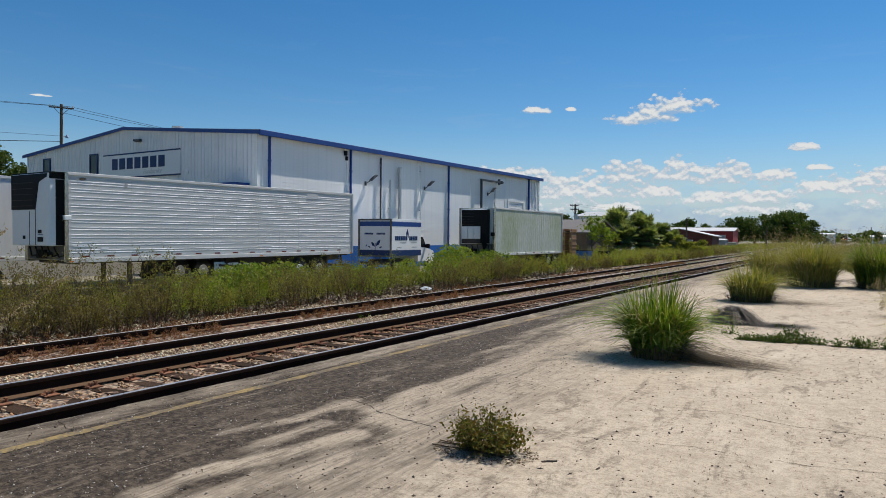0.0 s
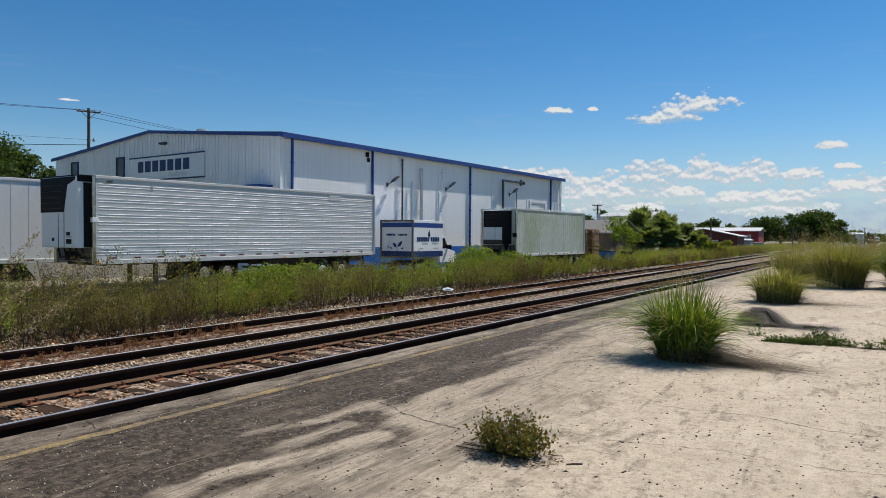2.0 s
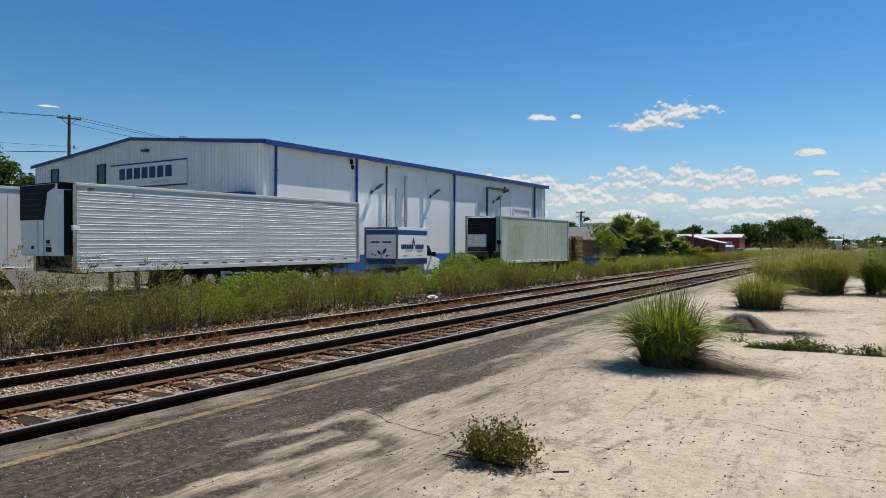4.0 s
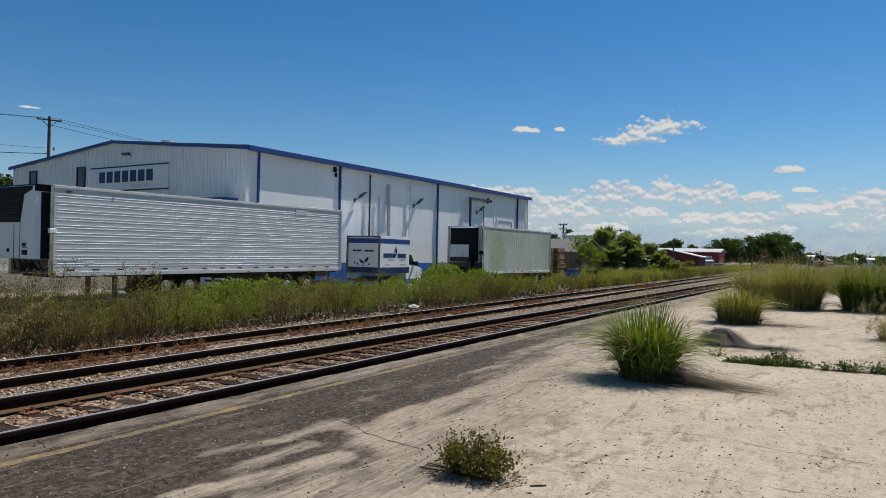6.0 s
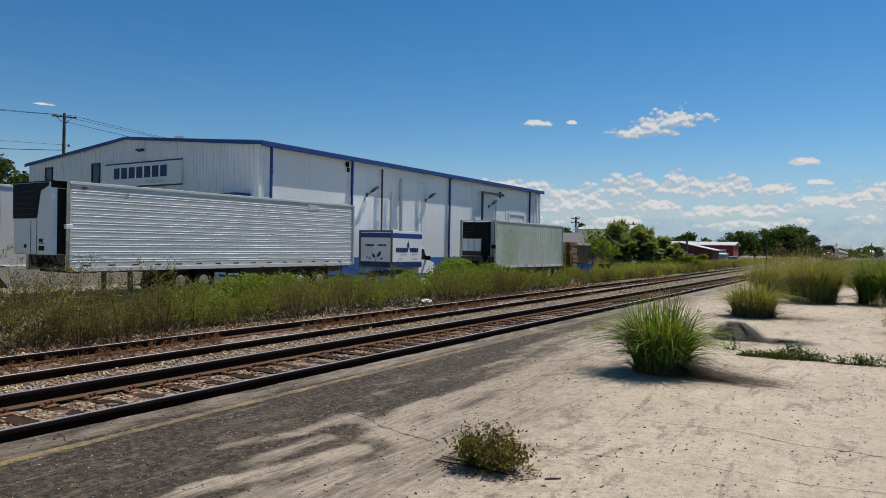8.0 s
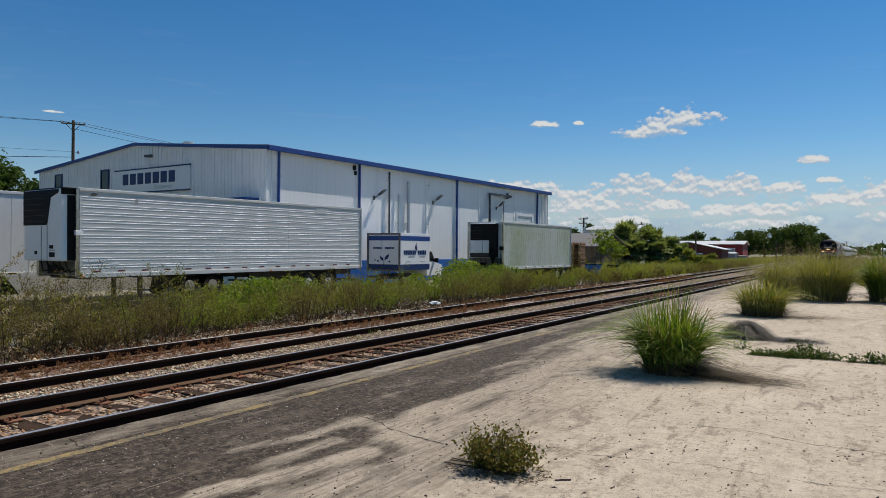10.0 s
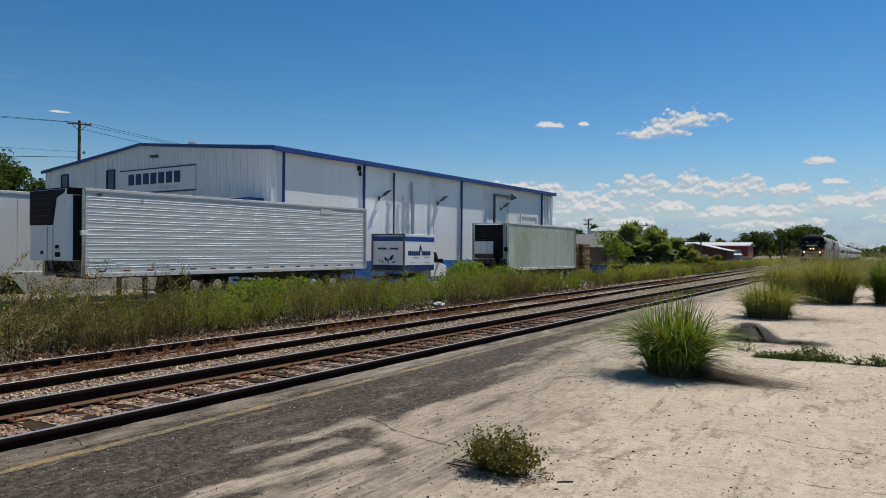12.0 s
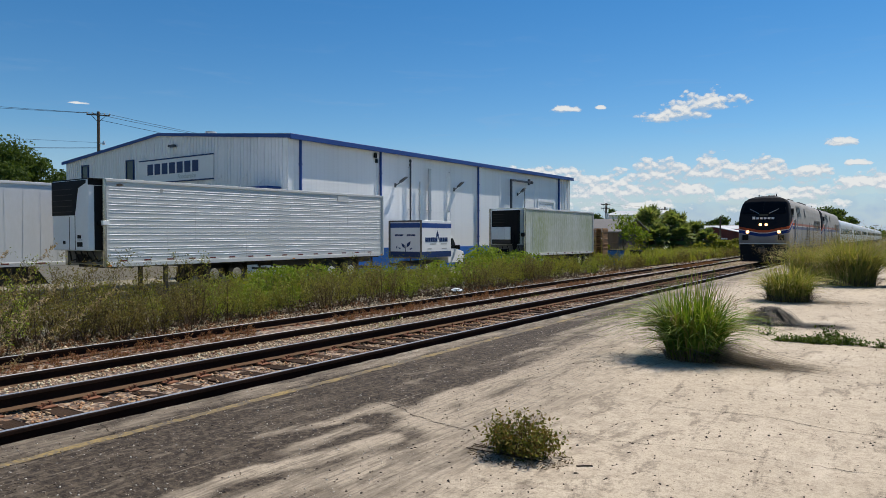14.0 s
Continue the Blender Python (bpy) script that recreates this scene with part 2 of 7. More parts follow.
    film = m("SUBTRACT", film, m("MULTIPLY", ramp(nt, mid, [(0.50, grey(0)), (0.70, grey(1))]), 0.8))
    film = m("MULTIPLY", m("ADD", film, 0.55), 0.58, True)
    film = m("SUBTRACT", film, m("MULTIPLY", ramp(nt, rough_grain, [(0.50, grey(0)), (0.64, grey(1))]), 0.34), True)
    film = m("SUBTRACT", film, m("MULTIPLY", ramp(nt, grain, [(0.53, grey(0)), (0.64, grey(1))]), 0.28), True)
    # thin grey film further in, combed by a broom
    thin = m("MULTIPLY", m("ADD", m("ADD", inside, 1.0), m("MULTIPLY", m("SUBTRACT", mid, 0.5), 3.0)), 0.9, True)
    thin = m("MULTIPLY", thin, m("ADD", m("MULTIPLY", brush_fac, 0.42), 0.24))
    clean = mixed(nt, ramp(nt, patch, [(0.35, grey(0)), (0.7, grey(1))]), (0.510, 0.420, 0.312), (0.440, 0.358, 0.262))
    clean = mixed(nt, m("MULTIPLY", ramp(nt, mid, [(0.47, grey(0)), (0.64, grey(1))]), 0.40), clean, (0.262, 0.208, 0.146))
    clean = mixed(nt, m("MULTIPLY", ramp(nt, grain, [(0.49, grey(0)), (0.60, grey(1))]), 0.5), clean, (0.207, 0.166, 0.120))
    clean = mixed(nt, m("MULTIPLY", ramp(nt, rough_grain, [(0.50, grey(0)), (0.60, grey(1))]), 0.5), clean, (0.205, 0.160, 0.112))
    pale = stretched(40, 1.0, 0.3, 1.6, 6, 0.65, 0.6)
    clean = mixed(nt, m("MULTIPLY", ramp(nt, pale, [(0.55, grey(0)), (0.72, grey(1))]), 0.5), clean, (0.585, 0.495, 0.385))
    smear = stretched(52, 1.0, 0.30, 3.6, 9, 0.74, 0.8)
    stains = m("MULTIPLY", ramp(nt, m("ADD", m("MULTIPLY", smear, 0.72), m("MULTIPLY", rough_grain, 0.28)), [(0.53, grey(0)), (0.59, grey(1))]), 0.62)
    clean = mixed(nt, stains, clean, (0.150, 0.118, 0.085))
    clean = mixed(nt, thin, clean, (0.105, 0.082, 0.060))
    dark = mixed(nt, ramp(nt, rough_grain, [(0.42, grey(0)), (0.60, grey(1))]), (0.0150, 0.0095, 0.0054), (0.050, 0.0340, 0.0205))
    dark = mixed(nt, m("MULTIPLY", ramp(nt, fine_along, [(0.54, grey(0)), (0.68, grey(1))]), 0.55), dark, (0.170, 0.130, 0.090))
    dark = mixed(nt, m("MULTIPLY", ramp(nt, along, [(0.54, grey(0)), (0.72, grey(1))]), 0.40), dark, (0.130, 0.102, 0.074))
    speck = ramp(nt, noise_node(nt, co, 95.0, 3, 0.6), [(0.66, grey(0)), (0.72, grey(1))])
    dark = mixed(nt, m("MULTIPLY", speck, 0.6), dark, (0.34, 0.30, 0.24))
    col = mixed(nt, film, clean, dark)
    # pale scratches left by dragged things
    scratch = stretched(-33, 1.0, 0.018, 30.0, 3, 0.5)
    scratch = m("MULTIPLY", ramp(nt, scratch, [(0.70, grey(0)), (0.73, grey(1))]), 0.45)
    col = mixed(nt, scratch, col, (0.50, 0.43, 0.34))
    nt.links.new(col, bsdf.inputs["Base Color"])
    bsdf.inputs["Roughness"].default_value = 0.88
    bsdf.inputs["Specular IOR Level"].default_value = 0.25
    h = m("ADD", m("ADD", m("MULTIPLY", mid, 0.6), grain), m("ADD", rough_grain, m("MULTIPLY", brush, 0.35)))
    bumped(nt, bsdf, h, 0.55, 0.015)
    return mt


def stripe_material():
    """Yellow line, worn through to the dirty slab."""
    mt, nt, bsdf = nodes_of("worn_yellow_paint")
    co = coords_of(nt)
    n1, n2 = noise_node(nt, co, 1.3, 6, 0.7), noise_node(nt, co, 26.0, 6, 0.7)
    wear = math_node(nt, "MULTIPLY", math_node(nt, "SUBTRACT", math_node(nt, "ADD", n1, math_node(nt, "MULTIPLY", n2, 0.9)), 0.80), 4.5, True)
    slab = mixed(nt, n2, (0.03, 0.025, 0.02), (0.13, 0.105, 0.08))
    nt.links.new(mixed(nt, wear, (0.27, 0.185, 0.058), slab), bsdf.inputs["Base Color"])
    bsdf.inputs["Roughness"].default_value = 0.85
    bumped(nt, bsdf, n2, 0.3, 0.008)
    return mt


def ground_material():
    """Sandy soil with ballast dust and thin dry grass."""
    mt, nt, bsdf = nodes_of("sandy_ground")
    co = coords_of(nt)
    n1, n2, n3 = noise_node(nt, co, 0.12, 5, 0.6), noise_node(nt, co, 2.2, 6, 0.65), noise_node(nt, co, 30.0, 5, 0.7)
    soil = mixed(nt, n3, (0.16, 0.125, 0.085), (0.33, 0.285, 0.22))
    turf = mixed(nt, n3, (0.055, 0.065, 0.022), (0.13, 0.13, 0.05))
    mask = ramp(nt, math_node(nt, "ADD", math_node(nt, "MULTIPLY", n1, 0.6), math_node(nt, "MULTIPLY", n2, 0.4)), [(0.42, grey(0)), (0.56, grey(1))])
    nt.links.new(mixed(nt, mask, soil, turf), bsdf.inputs["Base Color"])
    bsdf.inputs["Roughness"].default_value = 0.95
    bumped(nt, bsdf, math_node(nt, "ADD", n2, n3), 0.6, 0.05)
    return mt


def stone_material(name, colours):
    mt, nt, bsdf = nodes_of(name)
    geo = nt.nodes.new("ShaderNodeNewGeometry")
    n = len(colours)
    col = ramp(nt, geo.outputs["Random Per Island"], [(i / (n - 1), c) for i, c in enumerate(colours)])
    co = coords_of(nt)
    fine = noise_node(nt, co, 60.0, 4, 0.6)
    col = mixed(nt, math_node(nt, "MULTIPLY", fine, 0.6), col, (0.12, 0.085, 0.06))
    nt.links.new(col, bsdf.inputs["Base Color"])
    bsdf.inputs["Roughness"].default_value = 0.9
    bumped(nt, bsdf, fine, 0.4, 0.01)
    return mt


def glass_material(name="dark_glass", tint=(0.015, 0.018, 0.02)):
    mt, nt, bsdf = nodes_of(name)
    bsdf.inputs["Base Color"].default_value = (*tint, 1)
    bsdf.inputs["Roughness"].default_value = 0.12
    bsdf.inputs["Specular IOR Level"].default_value = 0.3
    return mt


def lamp_material(name, colour, power):
    mt, nt, bsdf = nodes_of(name)
    bsdf.inputs["Base Color"].default_value = (0.9, 0.85, 0.7, 1)
    bsdf.inputs["Emission Color"].default_value = (*colour, 1)
    bsdf.inputs["Emission Strength"].default_value = power
    return mt


def siding_material(name, base, pitch=0.0, vertical=True):
    """Painted metal wall with rib lines by pitch metres, faint runs and grime."""
    mt, nt, bsdf = nodes_of(name)
    co = coords_of(nt)
    runs = noise_node(nt, coords_of(nt, "Object", (3.0, 3.0, 0.25)), 1.5, 5, 0.6)
    grime = noise_node(nt, co, 0.5, 5, 0.6)
    col = mixed(nt, ramp(nt, runs, [(0.5, grey(0)), (0.85, grey(0.5))]), base, tuple(c * 0.72 for c in base))
    col = mixed(nt, ramp(nt, grime, [(0.5, grey(0)), (0.8, grey(0.4))]), col, tuple(c * d for c, d in zip(base, (0.7, 0.68, 0.62))))
    nt.links.new(col, bsdf.inputs["Base Color"])
    bsdf.inputs["Roughness"].default_value = 0.5
    bumped(nt, bsdf, noise_node(nt, co, 3.0, 3, 0.5), 0.08, 0.01)
    return mt


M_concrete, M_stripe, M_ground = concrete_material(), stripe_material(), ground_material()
M_stone = stone_material("ballast_stone", [(0.114, 0.051, 0.021), (0.496, 0.304, 0.144), (0.322, 0.140, 0.055), (0.590, 0.400, 0.209), (0.187, 0.122, 0.071), (0.429, 0.201, 0.080)])
M_pebble = stone_material("loose_pebble", [(0.495, 0.451, 0.385), (0.660, 0.616, 0.539), (0.330, 0.275, 0.220), (0.715, 0.682, 0.616)])
M_husk = stone_material("seed_husk", [(0.03, 0.022, 0.016), (0.08, 0.055, 0.04), (0.05, 0.04, 0.03), (0.15, 0.11, 0.08)])
M_pale_stone = stone_material("pale_gravel", [(0.448, 0.316, 0.178), (0.761, 0.600, 0.386), (0.281, 0.173, 0.093), (0.780, 0.711, 0.486), (0.381, 0.198, 0.093)])
# rust sunk towards black: the shade on the rail's near side is included
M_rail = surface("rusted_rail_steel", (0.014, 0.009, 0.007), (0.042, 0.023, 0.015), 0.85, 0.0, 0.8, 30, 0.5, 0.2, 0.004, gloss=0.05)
M_rail_top = surface("polished_rail_head", (0.44, 0.44, 0.45), (0.30, 0.27, 0.25), 0.36, 0.6, 0.5, 20, 0.4, 0.03, 0.002, (1, 0.2, 1))
M_rail_dull = surface("dull_rail_head", (0.62, 0.60, 0.57), (0.36, 0.29, 0.24), 0.40, 0.4, 0.5, 20, 0.5, 0.05, 0.002, (1, 0.2, 1))
M_tie = surface("creosoted_tie_timber", (0.030, 0.019, 0.013), (0.080, 0.050, 0.032), 0.95, 0, 0.9, 22, 0.5, 0.7, 0.02, (0.25, 3, 1), 0.5, 0.08)
# dust and rust, with sunlight on the foot put into the paler tone
M_foot = surface("dusty_sunlit_rail_foot", (0.120, 0.074, 0.045), (0.060, 0.032, 0.018), 0.9, 0, 1.2, 30, 0.5, 0.2, 0.004, (1, 0.4, 1), gloss=0.05)
M_plate = surface("rusty_iron", (0.20, 0.085, 0.045), (0.10, 0.05, 0.03), 0.85, 0.1, 3, 40, 0.5, 0.4, 0.005, spread=0.4)
M_white = siding_material("white_wall_paint", (0.80, 0.80, 0.80))
M_block = siding_material("white_block_paint", (0.84, 0.84, 0.83))
M_crack = surface("crack_earth", (0.035, 0.027, 0.02), (0.07, 0.055, 0.04), 0.95, 0, 2, 30, 0.4, 0.1, gloss=0.05)
M_blue = surface("blue_trim_paint", (0.018, 0.06, 0.235), (0.015, 0.045, 0.16), 0.45, 0, 0.5, 10, 0.3, 0.05)
M_navy = surface("navy_lettering", (0.012, 0.035, 0.12), (0.01, 0.025, 0.08), 0.5, 0, 0.5, 10, 0.2, 0.03)
M_bluepaint = surface("bright_blue_wall_paint", (0.02, 0.13, 0.48), (0.02, 0.08, 0.28), 0.55, 0, 0.8, 10, 0.3, 0.1)
M_signwhite = surface("sign_panel_white", (0.74, 0.75, 0.76), (0.6, 0.6, 0.6), 0.45, 0, 0.8, 10, 0.2, 0.03)
M_alu = surface("bare_aluminium_sheet", (0.60, 0.60, 0.59), (0.44, 0.44, 0.42), 0.62, 0.3, 0.9, 8, 0.35, 0.03, 0.01, (1, 0.3, 1))
# matt and paler than the sheet: the ribs' highlights are put into the colour
M_rib = surface("aluminium_rib_highlight", (0.80, 0.80, 0.80), (0.66, 0.66, 0.66), 0.75, 0.0, 0.9, 8, 0.3, 0.04, 0.01)
M_chrome = surface("polished_corner_metal", (0.42, 0.40, 0.37), (0.10, 0.085, 0.07), 0.18, 1.0, 2.5, 12, 0.6, 0.05)
M_trailerwhite = surface("weathered_white_panel", (0.64, 0.65, 0.66), (0.44, 0.44, 0.42), 0.45, 0, 0.5, 9, 0.3, 0.06, 0.01, (1, 1, 0.4))
M_mossy = surface("algae_stained_white_panel", (0.56, 0.58, 0.54), (0.25, 0.30, 0.10), 0.5, 0, 0.40, 7, 0.85, 0.06, 0.01, (1, 1.3, 0.45))
M_black = surface("matt_black_plastic", (0.009, 0.009, 0.010), (0.02, 0.019, 0.018), 0.6, 0, 1.0, 14, 0.4, 0.1, gloss=0.12)
M_reefer = surface("white_reefer_cowl", (0.80, 0.81, 0.82), (0.6, 0.6, 0.58), 0.35, 0, 0.8, 9, 0.25, 0.04)
M_grimy = surface("grimy_front_wall", (0.16, 0.15, 0.14), (0.06, 0.055, 0.05), 0.7, 0.2, 1.4, 14, 0.6, 0.2)
M_steel = surface("dark_chassis_steel", (0.05, 0.05, 0.052), (0.12, 0.085, 0.06), 0.7, 0.3, 1.2, 16, 0.5, 0.2)
M_skirt = surface("grey_side_skirt", (0.50, 0.465, 0.42), (0.36, 0.33, 0.29), 0.6, 0, 0.8, 9, 0.4, 0.05)
M_tyre = surface("tyre_rubber", (0.02, 0.02, 0.02), (0.055, 0.05, 0.045), 0.85, 0, 2, 20, 0.4, 0.2)
M_hub = surface("pale_wheel_rim", (0.55, 0.55, 0.54), (0.25, 0.22, 0.2), 0.4, 0.6, 2, 14, 0.4, 0.05)
M_red = surface("red_reflector", (0.12, 0.018, 0.018), (0.06, 0.014, 0.012), 0.4, 0, 2, 20, 0.3, 0.02)
M_amber = surface("amber_marker", (0.7, 0.22, 0.03), (0.5, 0.15, 0.02), 0.4, 0, 2, 20, 0.3, 0.02)
M_galv = surface("galvanised_steel", (0.52, 0.53, 0.54), (0.38, 0.38, 0.38), 0.45, 0.6, 1, 12, 0.3, 0.05)
M_darkmetal = surface("dark_painted_metal", (0.06, 0.065, 0.075), (0.1, 0.1, 0.1), 0.5, 0.2, 1, 12, 0.3, 0.05)
M_pole = surface("weathered_pole_timber", (0.10, 0.075, 0.055), (0.17, 0.14, 0.11), 0.9, 0, 0.8, 16, 0.5, 0.4, 0.02, (4, 4, 0.3))
M_wire = surface("cable_black", (0.02, 0.02, 0.022), (0.03, 0.03, 0.03), 0.6, 0, 1, 5, 0.2, 0.02)
M_glass = glass_material()
M_bark = surface("grey_brown_bark", (0.13, 0.10, 0.075), (0.07, 0.055, 0.04), 0.95, 0, 2, 18, 0.5, 0.7, 0.03, (3, 3, 0.5))
M_barn = surface("barn_red_siding", (0.30, 0.035, 0.035), (0.18, 0.03, 0.03), 0.6, 0, 0.3, 4, 0.4, 0.2, 0.02, (3, 3, 0.3))
M_brown = surface("brown_red_brick", (0.14, 0.045, 0.04), (0.09, 0.035, 0.03), 0.8, 0, 0.3, 4, 0.4, 0.2, 0.02)
M_roofmetal = surface("pale_metal_roof", (0.50, 0.49, 0.47), (0.42, 0.40, 0.37), 0.45, 0.3, 0.15, 3, 0.4, 0.1, 0.02)
M_roofgrey = surface("grey_shingle_roof", (0.16, 0.15, 0.145), (0.1, 0.095, 0.09), 0.85, 0, 0.4, 6, 0.4, 0.3, 0.02)
M_greywall = surface("pale_grey_wall", (0.36, 0.36, 0.35), (0.25, 0.245, 0.23), 0.7, 0, 0.4, 6, 0.4, 0.1)
M_pallet = surface("pallet_wood", (0.30, 0.17, 0.09), (0.16, 0.09, 0.05), 0.85, 0, 1.5, 14, 0.5, 0.3, 0.01, spread=0.5)
M_bag = surface("white_plastic_bag", (0.8, 0.8, 0.79), (0.6, 0.59, 0.56), 0.4, 0, 3, 20, 0.3, 0.4, 0.02)
M_grass = foliage("green_blade", [(0.099, 0.168, 0.017), (0.159, 0.239, 0.026), (0.065, 0.118, 0.015), (0.215, 0.277, 0.043), (0.258, 0.214, 0.073)], 0.38, 0.5)
M_grass_tan = foliage("seeding_blade", [(0.168, 0.210, 0.035), (0.322, 0.280, 0.094), (0.119, 0.161, 0.027), (0.420, 0.336, 0.138), (0.231, 0.273, 0.045)], 0.40)
M_straw = foliage("dead_straw", [(0.308, 0.230, 0.130), (0.182, 0.135, 0.085), (0.420, 0.324, 0.195), (0.252, 0.203, 0.143)], 0.3)
M_greystraw = foliage("grey_dead_straw", [(0.16, 0.13, 0.105), (0.10, 0.085, 0.07), (0.22, 0.19, 0.155)], 0.1)
M_weed = foliage("olive_weed_leaf", [(0.195, 0.198, 0.044), (0.293, 0.275, 0.062), (0.124, 0.138, 0.035), (0.364, 0.320, 0.088)], 0.45)
M_weed_brown = foliage("browning_weed_leaf", [(0.176, 0.140, 0.054), (0.117, 0.090, 0.041), (0.247, 0.200, 0.072), (0.150, 0.131, 0.043)], 0.40)
M_weed_green = foliage("fresh_weed_leaf", [(0.190, 0.247, 0.037), (0.287, 0.345, 0.050), (0.127, 0.172, 0.029), (0.345, 0.356, 0.072)], 0.45)
M_stem = foliage("brown_weed_stem", [(0.060, 0.040, 0.026), (0.100, 0.070, 0.045), (0.040, 0.028, 0.018)], 0.05)
M_thatch = foliage("brown_thatch", [(0.15, 0.105, 0.062), (0.075, 0.052, 0.032), (0.21, 0.155, 0.09), (0.11, 0.08, 0.05)], 0.15)
M_vine = foliage("bright_vine_leaf", [(0.16, 0.23, 0.028), (0.24, 0.31, 0.036), (0.11, 0.17, 0.024), (0.30, 0.36, 0.05)], 0.38)
M_redweed = foliage("reddish_dry_weed", [(0.234, 0.072, 0.041), (0.172, 0.086, 0.043), (0.312, 0.144, 0.072), (0.140, 0.101, 0.043)], 0.3)
M_bush = foliage("small_olive_leaf", [(0.102, 0.111, 0.020), (0.160, 0.153, 0.028), (0.196, 0.116, 0.036), (0.065, 0.077, 0.017), (0.239, 0.213, 0.045)], 0.35)
M_treeleaf = foliage("dark_tree_leaf", [(0.042, 0.072, 0.018), (0.066, 0.106, 0.023), (0.090, 0.126, 0.028), (0.050, 0.082, 0.021)], 0.38)
M_palm = foliage("palm_frond", [(0.175, 0.245, 0.078), (0.297, 0.350, 0.121), (0.122, 0.175, 0.055), (0.420, 0.420, 0.203)], 0.4)


# ---- ground, platform, sky backdrop ----
YARD = -0.48                     # level of the yard beyond the siding


def ground_sheet():
    """One sheet to the horizon: low along the tracks, level in the yard, raised field behind the platform."""
    xs = sorted({*np.linspace(-60, -15, 12), *np.linspace(-15, -6.0, 25), *np.linspace(-6, 12, 10), *(-4500, -1500, -500, -150, 30, 100, 400, 1500, 4500)})
    ys = sorted({*np.linspace(-30, 70, 51), *np.linspace(80, 400, 17), *(-4500, -1200, -300, -90, 700, 1400, 2600, 4500)})
    bm = bmesh.new()
    grid = []
    for y in ys:
        row = []
        for x in xs:
            if x < -13.6:
                z = YARD
            elif x < -12.9:
                z = -0.47
            elif x < -6.9:
                z = -0.62
            else:
                z = -0.45 if y < 52 else -0.24
            z += 0.03 * noise.noise((x * 0.4, y * 0.4, 0)) if abs(x) < 70 else 0
            row.append(bm.verts.new((x, y, z)))
        grid.append(row)
    for a, b in zip(grid, grid[1:]):
        for i in range(len(a) - 1):
            bm.faces.new((a[i], a[i + 1], b[i + 1], b[i]))
    return tagged(part("ground", bm, M_ground, smooth=True), "sandy trackside soil with thin dry turf", "ground", kind="structure")


ground_sheet()


def platform_slab():
    """Concrete platform: broken edge along the track, rounded far corner."""
    rng = random.Random(4)
    edge = [(-6.15 + 0.03 * noise.noise((0, y * 1.1, 3)) + rng.uniform(-0.012, 0.012), y) for y in np.arange(-14, 47, 0.16)]
    edge += [(-6.15 + 3.4 * (1 - math.cos(a)), 47 + 6.0 * math.sin(a)) for a in np.linspace(0.08, math.pi / 2, 10)]
    ring = edge + [(16, 53), (16, -14)]
    bm = bmesh.new()
    poly(bm, [(x, y, 0.0) for x, y in ring], (0, 0, -0.55))
    bmesh.ops.triangulate(bm, faces=[f for f in bm.faces if len(f.verts) > 4])
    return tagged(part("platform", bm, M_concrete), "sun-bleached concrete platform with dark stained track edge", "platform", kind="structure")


platform_slab()


def yellow_line():
    bm = bmesh.new()
    rng = random.Random(8)
    rows = []
    for y in np.arange(-12, 40, 0.09):
        cx = -5.60 - 0.012 * max(0, y - 2) + 0.008 * rng.uniform(-1, 1)
        rows.append((cx - 0.055 + rng.uniform(-0.014, 0.014), cx + 0.055 + rng.uniform(-0.014, 0.014), y))
    vs = [(bm.verts.new((a, y, 0.004)), bm.verts.new((b, y, 0.004))) for a, b, y in rows]
    for (a, b), (c, d) in zip(vs, vs[1:]):
        bm.faces.new((a, b, d, c))
    return tagged(part("safety_line", bm, M_stripe), "worn yellow painted line along the platform edge", "painted line", kind="structure")


yellow_line()


def crack(name, pts, width, label, seed):
    """A thin open crack in the slab, ragged along its run."""
    rng = random.Random(seed)
    line = []
    for (x0, y0), (x1, y1) in zip(pts, pts[1:]):
        k = max(2, int(math.hypot(x1 - x0, y1 - y0) / 0.05))
        line += [(x0 + (x1 - x0) * i / k + rng.uniform(-0.012, 0.012), y0 + (y1 - y0) * i / k + rng.uniform(-0.016, 0.016)) for i in range(k)]
    bm = bmesh.new()
    prev = None
    for x, y in line:
        w = width * rng.uniform(0.25, 1.1)
        pair = (bm.verts.new((x, y - w, 0.0035)), bm.verts.new((x, y + w, 0.0035)))
        if prev:
            bm.faces.new((prev[0], pair[0], pair[1], prev[1]))
        prev = pair
    return tagged(part(name, bm, M_crack), label, "crack", kind="structure")


crack("crack_1", [(-2.19, 7.14), (-1.61, 7.14), (-1.3, 7.2), (-0.94, 7.2), (-0.5, 7.03), (0.0, 7.04), (1.1, 6.9)], 0.006, "hairline crack across the concrete slab", 1)
crack("crack_2", [(-2.48, 5.53), (-1.57, 5.76), (-1.14, 5.87), (-0.33, 5.86), (0.5, 6.0)], 0.004, "hairline crack across the concrete slab", 2)
crack("crack_3", [(-4.5, 5.68), (-4.2, 5.61), (-3.88, 5.41), (-3.57, 5.33), (-3.17, 5.23)], 0.007, "open crack in the stained concrete", 3)
crack("crack_4", [(-6.1, 3.6), (-5.8, 3.5), (-5.55, 3.42)], 0.007, "short crack at the platform edge", 4)
crack("joint_1", [(-2.6, 12.5), (-1.56, 12.57), (-0.4, 12.64), (1.5, 12.8), (6, 13.1)], 0.012, "earth-filled slab joint with weeds", 5)
crack("joint_2", [(-3.6, 20.9), (-1.0, 20.95), (3.0, 21.1)], 0.012, "earth-filled slab joint with grass", 6)


